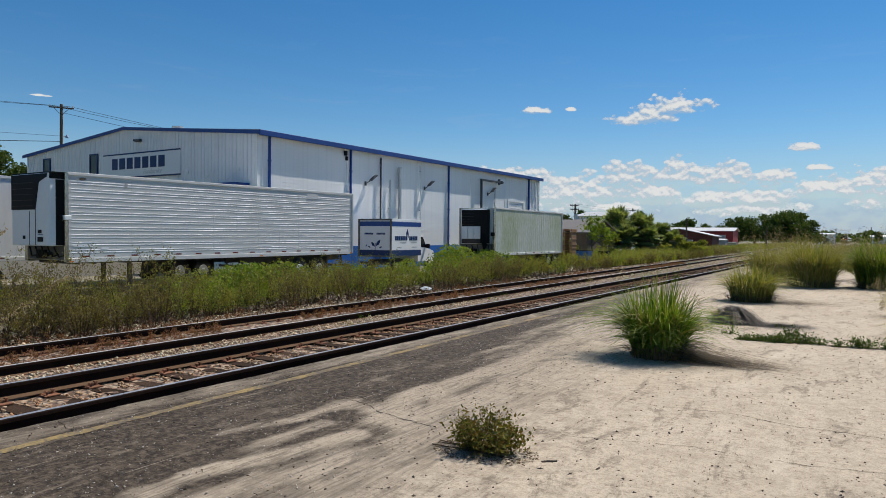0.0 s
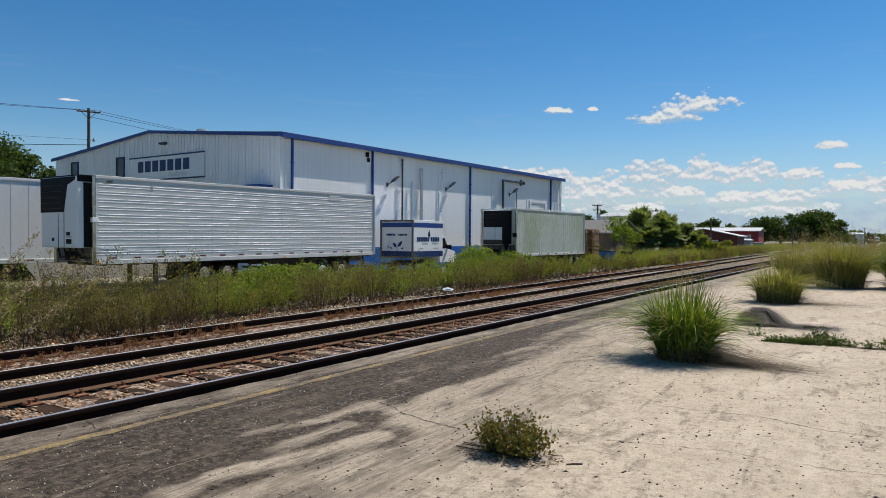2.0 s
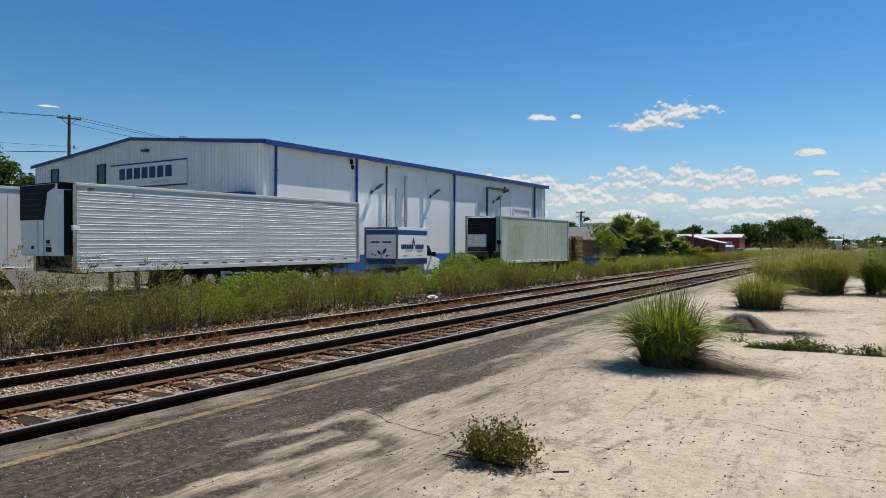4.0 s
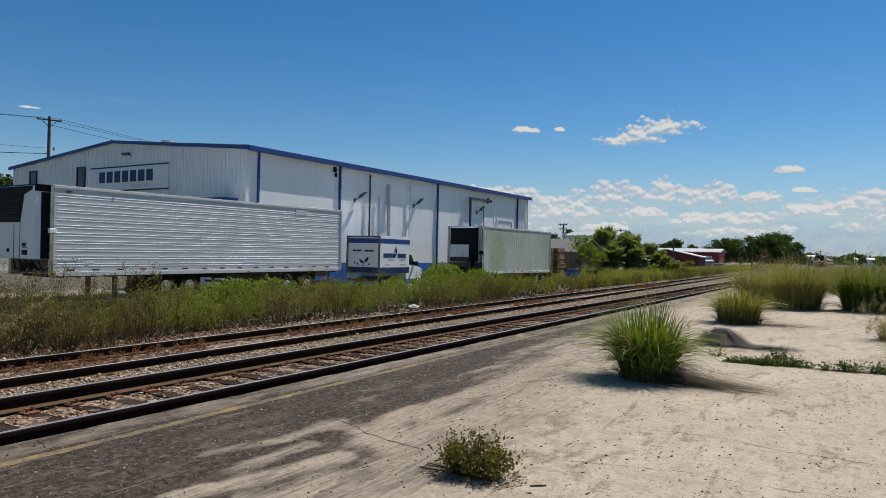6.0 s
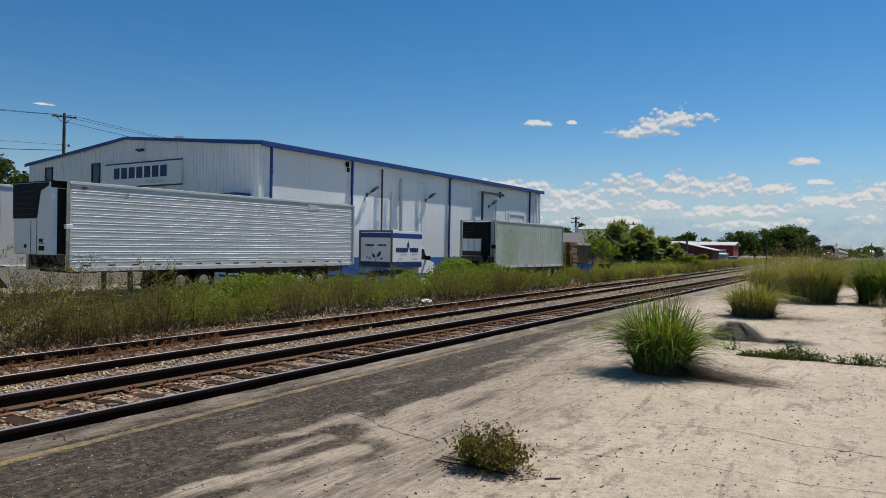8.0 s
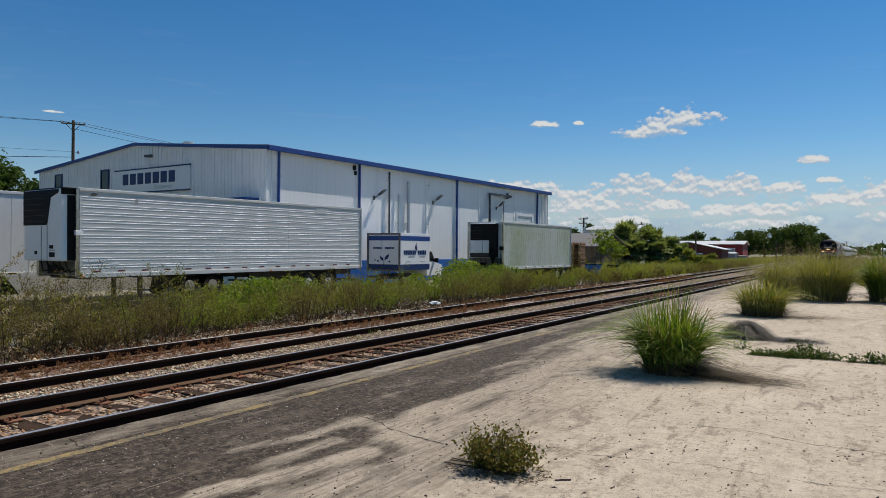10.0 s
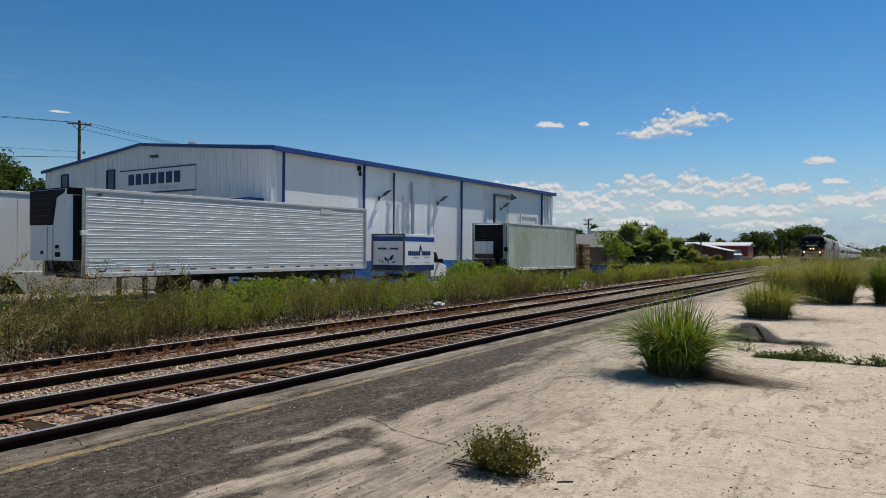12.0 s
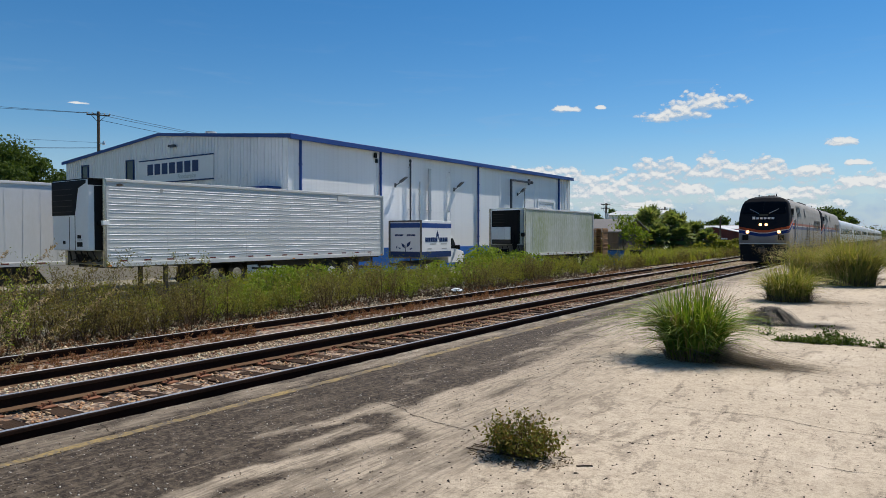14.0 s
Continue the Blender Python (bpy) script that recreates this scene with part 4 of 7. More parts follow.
    tube(bm, (-W / 2 + 2.6, 2, RIDGE), (-W / 2 + 2.6, 2, RIDGE + 0.25), 0.35, 0.35)
    part("roof_vent", bm, M_galv, ob)
    for y in (0.82, 7.59, 18.98, 32.73):
        bm = bmesh.new()
        box(bm, 0.035, 0.15, y - 0.06, y + 0.06, 1.5 if y != 18.98 else 0.5, EAVE - 0.15, 0.012)
        for z in (2.2, 4.2, 6.2):
            box(bm, 0.03, 0.16, y - 0.10, y + 0.10, z, z + 0.05)
        part("downspout", bm, M_blue, ob, "blue square downspout")
    # windows of the gable
    for x0, x1, z0, z1 in ((-21.95, -21.0, 6.25, 7.38), (-16.05, -15.1, 6.0, 7.38)):
        bm = bmesh.new()
        for a, b, c, d in ((x0, x0 + 0.08, z0, z1), (x1 - 0.08, x1, z0, z1), (x0, x1, z0, z0 + 0.08), (x0, x1, z1 - 0.08, z1)):
            box(bm, a, b, -0.09, 0, c, d)
        win = part("window", bm, M_navy, ob, "narrow window with dark frame")
        bm = bmesh.new()
        box(bm, x0 + 0.08, x1 - 0.08, -0.05, -0.03, z0 + 0.08, z1 - 0.08)
        part("pane", bm, M_glass, win)
    # floodlight on the gable, corner sensor
    bm = bmesh.new()
    box(bm, -10.7, -10.2, -0.28, -0.08, 7.85, 8.0, 0.02)
    tube(bm, (-10.75, -0.1, 7.9), (-10.75, -0.3, 7.95), 0.07)
    part("floodlight", bm, M_darkmetal, ob, "small dark floodlight")
    bm = bmesh.new()
    box(bm, 0.03, 0.16, 6.98, 7.2, 7.15, 7.45, 0.02)
    box(bm, 0.03, 0.12, 7.12, 7.3, 6.85, 7.12, 0.02)
    part("alarm_horn", bm, M_black, ob, "small black alarm horn")
    return ob


warehouse()


def wall_sign():
    """Panel on the gable: dark rules and a word-mark of plain blocks."""
    ob = thing("wall_sign", YM @ pose(-10.4, -0.06, 6.45), "white sign panel with navy rules and block lettering on gable wall", "sign")
    bm = bmesh.new()
    box(bm, -3.95, 3.95, -0.06, 0.0, -0.72, 0.68)
    part("panel", bm, M_signwhite, ob)
    for z0, z1 in ((0.68, 0.76), (-0.80, -0.72)):
        bm = bmesh.new()
        box(bm, -3.95, 3.95, -0.075, 0.0, z0, z1)
        part("rule", bm, M_navy, ob, "navy rule")
    # seven blocks for the large word, one slim bar for the line below
    for i in range(7):
        x = -3.0 + i * 0.81
        bm = bmesh.new()
        box(bm, x + 0.05, x + 0.66, -0.085, -0.06, -0.24, 0.46, 0.01)
        part("letter_block", bm, M_navy, ob, "navy block of lettering")
    text = bpy.data.curves.new("script_word", "FONT")
    text.body, text.size, text.shear, text.extrude, text.space_character = "Foodservice", 0.42, 0.35, 0.004, 0.92
    flat = new("script_word", text)
    word = bpy.data.meshes.new_from_object(flat)
    bpy.data.objects.remove(flat)
    word.materials.clear()
    word.materials.append(M_galv)
    part("script_word", word, None, ob, "grey slanted script word", pose(0.35, -0.07, -0.60, 90, 0, 0))


wall_sign()


def floodlight_arm(y, z, reach=0.30):
    """A lamp on a short arm from the long wall, its head tipped upwards."""
    ob = thing("wall_lamp", YM @ pose(0.03, y, z), "grey floodlight on an arm from the white wall", "lamp", "wall lamps")
    bm = bmesh.new()
    tube(bm, (0, 0, 0), (0.08, 0, 0), 0.05)
    box(bm, 0.0, 0.03, -0.09, 0.09, -0.14, 0.14, 0.01)
    part("bracket", bm, M_darkmetal, ob)
    bm = bmesh.new()
    tube(bm, (0.06, 0, 0), (reach, 0.22, 0.22), 0.03)
    part("arm", bm, M_darkmetal, ob)
    bm = bmesh.new()
    box(bm, -0.13, 0.13, -0.1, 0.62, -0.04, 0.04, 0.025)
    for k in range(5):
        box(bm, -0.11, 0.11, 0.0 + k * 0.09, 0.02 + k * 0.09, 0.03, 0.07)
    head = part("head", bm, M_darkmetal, ob, "flat finned floodlight head", pose(reach, 0.25, 0.25, 32, 0, 0))
    bm = bmesh.new()
    box(bm, -0.10, 0.10, 0.05, 0.55, -0.048, -0.04)
    part("lens", bm, M_signwhite, head)
    return ob


floodlight_arm(9.1, 5.55)
floodlight_arm(15.8, 5.65, 0.26)
floodlight_arm(25.1, 5.75)


def wall_pipe(name, y, z0, z1, r, material, label, cap=False, out=0.12):
    ob = thing(name, YM @ pose(0.03, y, 0), label, "pipe", "wall pipes")
    bm = bmesh.new()
    tube(bm, (out, 0, z0), (out, 0, z1), r, n=14)
    if cap:
        tube(bm, (out, 0, z1), (out, 0, z1 + 0.16), r * 1.5, r * 0.9, 14)
        tube(bm, (out - 0.1, 0, z1 - 0.2), (out, 0, z1 - 0.2), r * 0.7)
    part("pipe", bm, material, ob)
    for z in np.arange(z0 + 0.6, z1 - 0.3, 1.4):
        bm = bmesh.new()
        box(bm, 0.0, out + r * 0.5, -r * 1.25, r * 1.25, z, z + 0.05)
        part("clamp", bm, M_galv, ob)
    return ob


wall_pipe("conduit", 10.55, 0.6, 7.2, 0.06, M_darkmetal, "dark vertical conduit with weather cap on wall", True)
wall_pipe("vent_pipe", 11.57, 0.6, 5.95, 0.05, M_galv, "thin grey vent pipe on wall")
wall_pipe("duct", 12.62, 0.6, 6.9, 0.12, M_galv, "wide galvanised duct on wall", False, 0.16)
wall_pipe("thin_conduit", 15.15, 0.6, 7.2, 0.03, M_white, "thin white conduit on wall")
wall_pipe("mast", 26.15, 1.6, 6.15, 0.03, M_darkmetal, "thin dark mast on wall")


def gantry():
    ob = thing("hoist_gantry", YM @ pose(0.3, 23.6, 0), "dark steel post with horizontal boom beside wall", "gantry")
    bm = bmesh.new()
    box(bm, -0.08, 0.08, -0.08, 0.08, 0, 6.9, 0.02)
    part("post", bm, M_darkmetal, ob)
    bm = bmesh.new()
    box(bm, -0.07, 0.07, -0.08, 3.3, 6.78, 6.93, 0.02)
    part("boom", bm, M_darkmetal, ob)
    bm = bmesh.new()
    tube(bm, (0, 3.3, 6.85), (0, 3.55, 6.85), 0.14)
    box(bm, -0.08, 0.08, 2.9, 3.1, 6.6, 7.1, 0.02)
    part("pulley", bm, M_darkmetal, ob)


gantry()


def yard_awning():
    """Blue awning over a side door of the gable, with thin white stays."""
    ob = thing("awning", YM @ pose(-1.6, -0.05, 5.0), "blue door awning with white stays on gable", "awning")
    bm = bmesh.new()
    box(bm, -1.1, 1.1, -1.0, 0.0, -0.16, -0.04, 0.02)
    part("canopy", bm, M_blue, ob)
    for x in (-4.2, -1.9, 0.2):
        bm = bmesh.new()
        tube(bm, (x, 0, 0.75), (x - 0.75, -0.35, 0.05), 0.022)
        box(bm, x - 0.06, x + 0.06, -0.03, 0.02, 0.68, 0.84)
        part("stay", bm, M_white, ob)


yard_awning()


# ---- trailers and truck ----
def wheel(parent, x, y, z, r, w, outer=1):
    bm = bmesh.new()
    tube(bm, (x - w / 2, y, z), (x + w / 2, y, z), r, r, 24)
    es = [e for e in bm.edges if e.is_manifold and len(e.link_faces[0].verts) != len(e.link_faces[1].verts)]
    bmesh.ops.bevel(bm, geom=es, offset=0.04, segments=2, affect="EDGES")
    ty = part("wheel", bm, M_tyre, parent, "black tyre with pale rim")
    bm = bmesh.new()
    xo = x + outer * w / 2
    tube(bm, (xo - outer * 0.06, y, z), (xo + outer * 0.012, y, z), r * 0.58, r * 0.5, 20)
    tube(bm, (xo, y, z), (xo + outer * 0.07, y, z), r * 0.2, r * 0.16, 12)
    part("rim", bm, M_hub, ty)


def hose(bm, pts, r=0.025):
    for a, b in zip(pts, pts[1:]):
        tube(bm, a, b, r, r, 6)


def reefer_unit(ob, y, z0, z1, w, wide, shift=0.0, d=0.30):
    """The cooling unit on a trailer's nose: white cowl, black grille, service boxes."""
    bm = bmesh.new()
    box(bm, -w / 2, w / 2, y - d, y, z0, z1, 0.05)
    unit_ob = part("cooling_unit", bm, M_reefer, ob, "white cooling unit with black grille", pose(shift, 0, 0))
    h = z1 - z0
    bm = bmesh.new()
    if wide:      # swept black upper grille
        poly(bm, [(-w / 2 + 0.02, y - d - 0.02, z1 - 0.03), (w / 2 - 0.10, y - d - 0.02, z1 - 0.03), (w / 2 - 0.12, y - d - 0.02, z1 - 0.14),
                  (w / 2 - 0.62, y - d - 0.02, z1 - 0.30), (w / 2 - 0.85, y - d - 0.02, z0 + h * 0.5), (-w / 2 + 0.02, y - d - 0.02, z0 + h * 0.5)], (0, 0.05, 0))
    else:
        box(bm, -w / 2 + 0.0, w / 2 - 0.0, y - d - 0.02, y - d + 0.04, z0 + h * 0.50, z1 - 0.02, 0.01)
        box(bm, 0.45, w / 2, y - d - 0.02, y - d + 0.04, z0, z0 + h * 0.5, 0.01)
        box(bm, -w / 2, w / 2, y - d - 0.02, y - d + 0.04, z0, z0 + 0.25, 0.01)
        box(bm, w / 2 - 0.02, w / 2 + 0.012, y - d + 0.02, y - 0.01, z0, z1 - 0.01)
    box(bm, w / 2 - 0.02, w / 2 + 0.012, y - d + 0.02, y - 0.01, z1 - 0.20, z1 - 0.01)
    if wide:
        # black strip on the side, painting in the dark recess beside the corner post
        box(bm, w / 2 - 0.02, w / 2 + 0.012, y - d + 0.22, y - 0.01, z0 + 0.02, z1 - 0.22, 0.004)
        box(bm, -w / 2 + 0.01, w / 2 + 0.08, y - d + 0.02, y + 0.05, z1 - 0.01, z1 + 0.03, 0.01)
    part("grille", bm, M_black, unit_ob, "black upper grille and side panel")
    for i in range(5):
        bm = bmesh.new()
        zz = z0 + h * (0.55 + 0.08 * i)
        box(bm, -w / 2 + 0.08, w / 2 - 1.0, y - d - 0.028, y - d - 0.018, zz, zz + 0.015)
        part("slat", bm, M_steel, unit_ob)
    bm = bmesh.new()
    box(bm, -0.02, 0.0, y - d - 0.012, y - d + 0.02, z0 + 0.03, z0 + h * 0.48)
    if wide:
        box(bm, w / 2 - 0.86, w / 2 - 0.84, y - d - 0.012, y - d + 0.02, z0 + 0.03, z0 + h * 0.5)
    part("seam", bm, M_steel, unit_ob)
    for x0, x1, a, b in ((0.52, 0.86, 0.14, 0.30), (0.54, 0.76, 0.42, 0.54), (-0.45, -0.3, 0.22, 0.34)) if wide else ((0.5, 0.8, 0.05, 0.6),):
        bm = bmesh.new()
        box(bm, x0, x1, y - d - 0.02, y - d + 0.02, z0 + a, z0 + b, 0.01)
        part("control_panel", bm, M_black, unit_ob, "small black service panel")
    if wide:
        bm = bmesh.new()
        box(bm, 0.54, 0.86, y - d - 0.016, y - d + 0.01, z0 + 0.36, z0 + 0.385)
        part("marking", bm, M_navy, unit_ob)


def trailer(m, length, width, floor, top, label, skin, ribs=(), front_unit=0, skirt=None, axle_y=None, legs=True):
    """Semi-trailer; local: nose at y = 0 (towards -y), near side at x = width / 2, z from the yard."""
    ob = thing("trailer", m, label, "trailer", "parked trailers")
    hw = width / 2
    bm = bmesh.new()
    box(bm, -hw, hw, 0, length, floor, top, 0.025)
    body = part("body", bm, skin, ob)
    if ribs:
        n, z0, z1 = ribs
        for i in range(n):
            z = z0 + (z1 - z0) * i / (n - 1)
            bm = bmesh.new()
            for dz in (0, 0.085):
                poly(bm, [(hw, 0.16, z + dz - 0.014), (hw + 0.009, 0.16, z + dz - 0.007), (hw + 0.009, 0.16, z + dz + 0.007), (hw, 0.16, z + dz + 0.014)], (0, length - 0.32, 0))
            part("rib", bm, M_rib, body, "pressed rib with its highlight in the colour")
        for i in range(1, int(length / 1.2)):
            bm = bmesh.new()
            box(bm, hw, hw + 0.003, i * 1.2 - 0.03, i * 1.2 + 0.03, floor + 0.1, top - 0.1)
            part("seam", bm, M_alu, body)
    else:
        pitch = 0.31 if front_unit else 0.61
        bm = bmesh.new()
        box(bm, hw, hw + (0.006 if front_unit else 0.004), -0.02, 0.02, floor + 0.1, top - 0.1, 0.004)
        seam = mesh_of("seam", bm, skin)
        for i in range(1, int((length - 0.2) / pitch)):
            part("seam", seam, None, body, "", pose(0, i * pitch + 0.1, 0))
    for z0, z1, nm in ((floor - 0.08, floor + 0.07, "bottom_rail"), (top - 0.09, top + 0.015, "top_rail")):
        bm = bmesh.new()
        box(bm, hw - 0.02, hw + 0.03, 0.0, length, z0, z1, 0.01)
        box(bm, -hw - 0.03, -hw + 0.02, 0.0, length, z0, z1, 0.01)
        part(nm, bm, M_alu, ob)
    for y in (0.0, length):
        for sx in (-1, 1):
            bm = bmesh.new()
            tube(bm, (sx * (hw - 0.02), y, floor - 0.05), (sx * (hw - 0.02), y, top), 0.075, 0.075, 10)
            part("corner_post", bm, M_chrome if y == 0 else M_alu, ob, "bright metal corner post")
    # conspicuity tape and markers
    y = 0.5
    tape = floor + (0.10 if ribs else 0.0)
    while y < length - 0.4:
        bm = bmesh.new()
        box(bm, hw + 0.03, hw + 0.034, y, y + 0.27, tape + 0.005, tape + 0.055)
        part("reflector", bm, M_red, body)
        bm = bmesh.new()
        box(bm, hw + 0.03, hw + 0.034, y + 0.28, y + 0.46, tape + 0.005, tape + (0.055 if ribs else 0.035))
        part("reflector", bm, M_trailerwhite, body)
        y += 0.92 if ribs else 1.25
    for y in (0.08, length * 0.58, length - 0.2):
        bm = bmesh.new()
        box(bm, hw + 0.03, hw + 0.05, y, y + 0.13, floor - 0.06, floor - 0.01)
        part("marker_lamp", bm, M_amber, ob)
    # frame, legs, axles
    bm = bmesh.new()
    for x in (-0.5, 0.42):
        box(bm, x, x + 0.1, length * 0.55, length - 0.1, floor - 0.38, floor - 0.06)
    chassis = part("chassis", bm, M_steel, ob)
    bm = bmesh.new()
    box(bm, -hw + 0.03, hw - 0.03, 0, 0.06, floor - 0.14, floor - 0.04)
    member = mesh_of("cross_member", bm, M_steel)
    for y in np.arange(0.4, length, 0.6):
        part("cross_member", member, None, chassis, "", pose(0, y, 0))
    if legs:
        for x in (-0.85, 0.85):
            bm = bmesh.new()
            box(bm, x - 0.07, x + 0.07, 2.5, 2.64, 0.03, floor - 0.05, 0.01)
            box(bm, x - 0.17, x + 0.17, 2.4, 2.74, 0.0, 0.05, 0.01)
            part("landing_leg", bm, M_steel, ob)
    for y in axle_y or (length - 3.2, length - 1.9):
        for sx in (-1, 1):
            wheel(ob, sx * (hw - 0.18), y, 0.5, 0.5, 0.28, sx)
        bm = bmesh.new()
        tube(bm, (-hw + 0.2, y, 0.5), (hw - 0.2, y, 0.5), 0.07)
        part("axle", bm, M_steel, ob)
    ya = axle_y or (length - 3.2, length - 1.9)
    # solid box from first to last axle, added to keep the underside dark
    bm = bmesh.new()
    box(bm, -0.62, 0.62, min(ya) - 0.7, max(ya) + 0.7, 0.42, floor - 0.1, 0.03)
    for sx in (-1, 1):
        box(bm, sx * (hw - 0.35) - 0.25, sx * (hw - 0.35) + 0.25, max(ya) + 0.62, max(ya) + 0.65, 0.18, floor - 0.1)
    part("suspension", bm, M_steel, ob, "dark suspension box that fills the underside, and mud flaps")
    bm = bmesh.new()
    box(bm, -hw + 0.1, hw - 0.1, length - 0.1, length - 0.03, 0.5, 0.62, 0.01)
    for x in (-0.6, 0.6):
        box(bm, x - 0.05, x + 0.05, length - 0.1, length - 0.04, 0.6, floor)
    part("rear_bumper", bm, M_steel, ob)
    if skirt:
        bm = bmesh.new()
        y0, y1, z0 = skirt
        poly(bm, [(hw + 0.032, y0, floor - 0.085), (hw + 0.032, y0 + 0.5, z0), (hw + 0.032, y1 - 0.12, z0), (hw + 0.032, y1, floor - 0.085)], (-0.03, 0, 0))
        part("side_skirt", bm, M_skirt, ob, "grey aerodynamic side skirt")
    if front_unit:
        bm = bmesh.new()
        box(bm, -hw + 0.06, hw - 0.06, -0.018, -0.002, floor + 0.02, top - 0.05)
        part("front_panel", bm, M_grimy if ribs else M_trailerwhite, ob, "grimy front wall")
        reefer_unit(ob, -0.02, *front_unit)
        bm = bmesh.new()
        rng = random.Random(3)
        for i in range(5):
            x = -0.6 + i * 0.4
            hose(bm, [(x, -0.3, floor + 0.58), (x + 0.05, -0.25, floor + 0.35), (x + rng.uniform(-0.2, 0.3), -0.15, floor + 0.12), (x + 0.3, -0.05, floor + 0.2)])
        box(bm, -0.5, 0.1, -0.1, 0.0, floor + 0.05, floor + 0.35, 0.02)
        part("hoses", bm, M_black, ob, "black air and power hoses")
    return ob


T1 = trailer(pose(-24.10, 13.75, YARD, 0.35, 0, TURN), 14.55, 2.6, 1.23, 4.19, "long ribbed aluminium refrigerated trailer with white cooling unit", M_alu,
             (10, 1.49, 3.82), (1.72, 4.16, 2.46, True, -0.04, 0.50), None, (10.9, 12.2))
# number on the nose, a dented patch on the top, and a clamp box at the corner
bm = bmesh.new()
for i in range(5):
    box(bm, 0.18 + i * 0.085, 0.24 + i * 0.085, -0.115, -0.1, 1.37, 1.51)
part("fleet_number", bm, M_black, T1, "row of small black number bars")
bm = bmesh.new()
box(bm, 1.3, 1.318, 11.3, 12.05, 3.80, 4.06, 0.006)
part("patch_plate", bm, M_alu, T1, "riveted repair patch")
rng = random.Random(41)
for cy, cz, wy, wz, mat, words in ((0.62, 1.72, 0.42, 0.06, M_signwhite, "scraped pale patch"), (1.35, 1.63, 0.20, 0.05, M_signwhite, "scraped pale patch"), (0.55, 4.00, 0.16, 0.05, M_bark, "remains of a torn sticker"), (2.15, 3.86, 0.07, 0.09, M_greywall, "dull patch of filler"), (8.7, 1.62, 0.5, 0.03, M_signwhite, "scraped pale patch")):
    bm = bmesh.new()
    poly(bm, [(1.3105, cy + wy * rng.uniform(0.7, 1.1) * math.cos(a), cz + wz * rng.uniform(0.6, 1.2) * math.sin(a)) for a in np.linspace(0, 2 * math.pi, 11)[:-1]], (0.003, 0, 0))
    part("scuff", bm, mat, T1, words)
bm = bmesh.new()
box(bm, 1.22, 1.40, -0.12, 0.12, 2.59, 2.75, 0.02)
part("latch_box", bm, M_reefer, T1)
bm = bmesh.new()
box(bm, 1.17, 1.30, -0.20, -0.12, 2.58, 2.74, 0.01)
part("sensor_box", bm, M_black, T1, "small black sensor box")

# axles at both ends stretch the dark box, imitating the shaded underside
trailer(pose(-27.95, 9.1, YARD, 0, 0, TURN), 16.1, 2.6, 1.20, 4.18, "plain white dry van trailer with red reflectors and grey skirt", M_trailerwhite, (), 0, (4.15, 10.0, 0.45), (0.8, 2.05, 11.9, 13.15), False)

T2 = trailer(pose(-21.25, 40.0, YARD, 0, 0, TURN), 10.5, 2.62, 1.06, 4.04, "short algae-stained white refrigerated trailer", M_mossy, (), (1.75, 3.92, 1.9, False), None, (8.2, 9.4))
for x0, x1 in ((-0.92, -0.50), (-0.48, -0.02), (0.00, 0.44)):
    bm = bmesh.new()
    box(bm, x0, x1, -0.37, -0.33, 2.06, 2.82, 0.02)
    part("cowl_panel", bm, M_reefer, T2, "pale square cowl panel")
bm = bmesh.new()
box(bm, -0.95, 0.46, -0.36, -0.30, 1.78, 2.03, 0.02)
part("lower_grille", bm, M_steel, T2, "dark lower grille")
bm = bmesh.new()
box(bm, -1.25, 1.25, -0.06, -0.02, 1.04, 1.70)
part("nose_plate", bm, M_grimy, T2, "grimy nose plate under the unit")
bm = bmesh.new()
for i in range(6):
    hose(bm, [(0.55 + 0.07 * i, -0.35, 2.55 - 0.16 * i), (0.66 + 0.06 * i, -0.40, 2.2 - 0.1 * i), (0.60 + 0.05 * i, -0.42, 1.75), (0.75 + 0.04 * i, -0.38, 1.5 + 0.03 * i), (0.62, -0.2, 1.25)], 0.022)
part("coiled_lines", bm, M_black, T2, "tangled black air lines")
bm = bmesh.new()
box(bm, 1.10, 1.36, -0.16, -0.02, 2.22, 2.46, 0.02)
tube(bm, (1.2, -0.1, 2.22), (1.15, -0.12, 1.2), 0.018, 0.018, 6)
part("junction_box", bm, M_black, T2, "small black junction box")


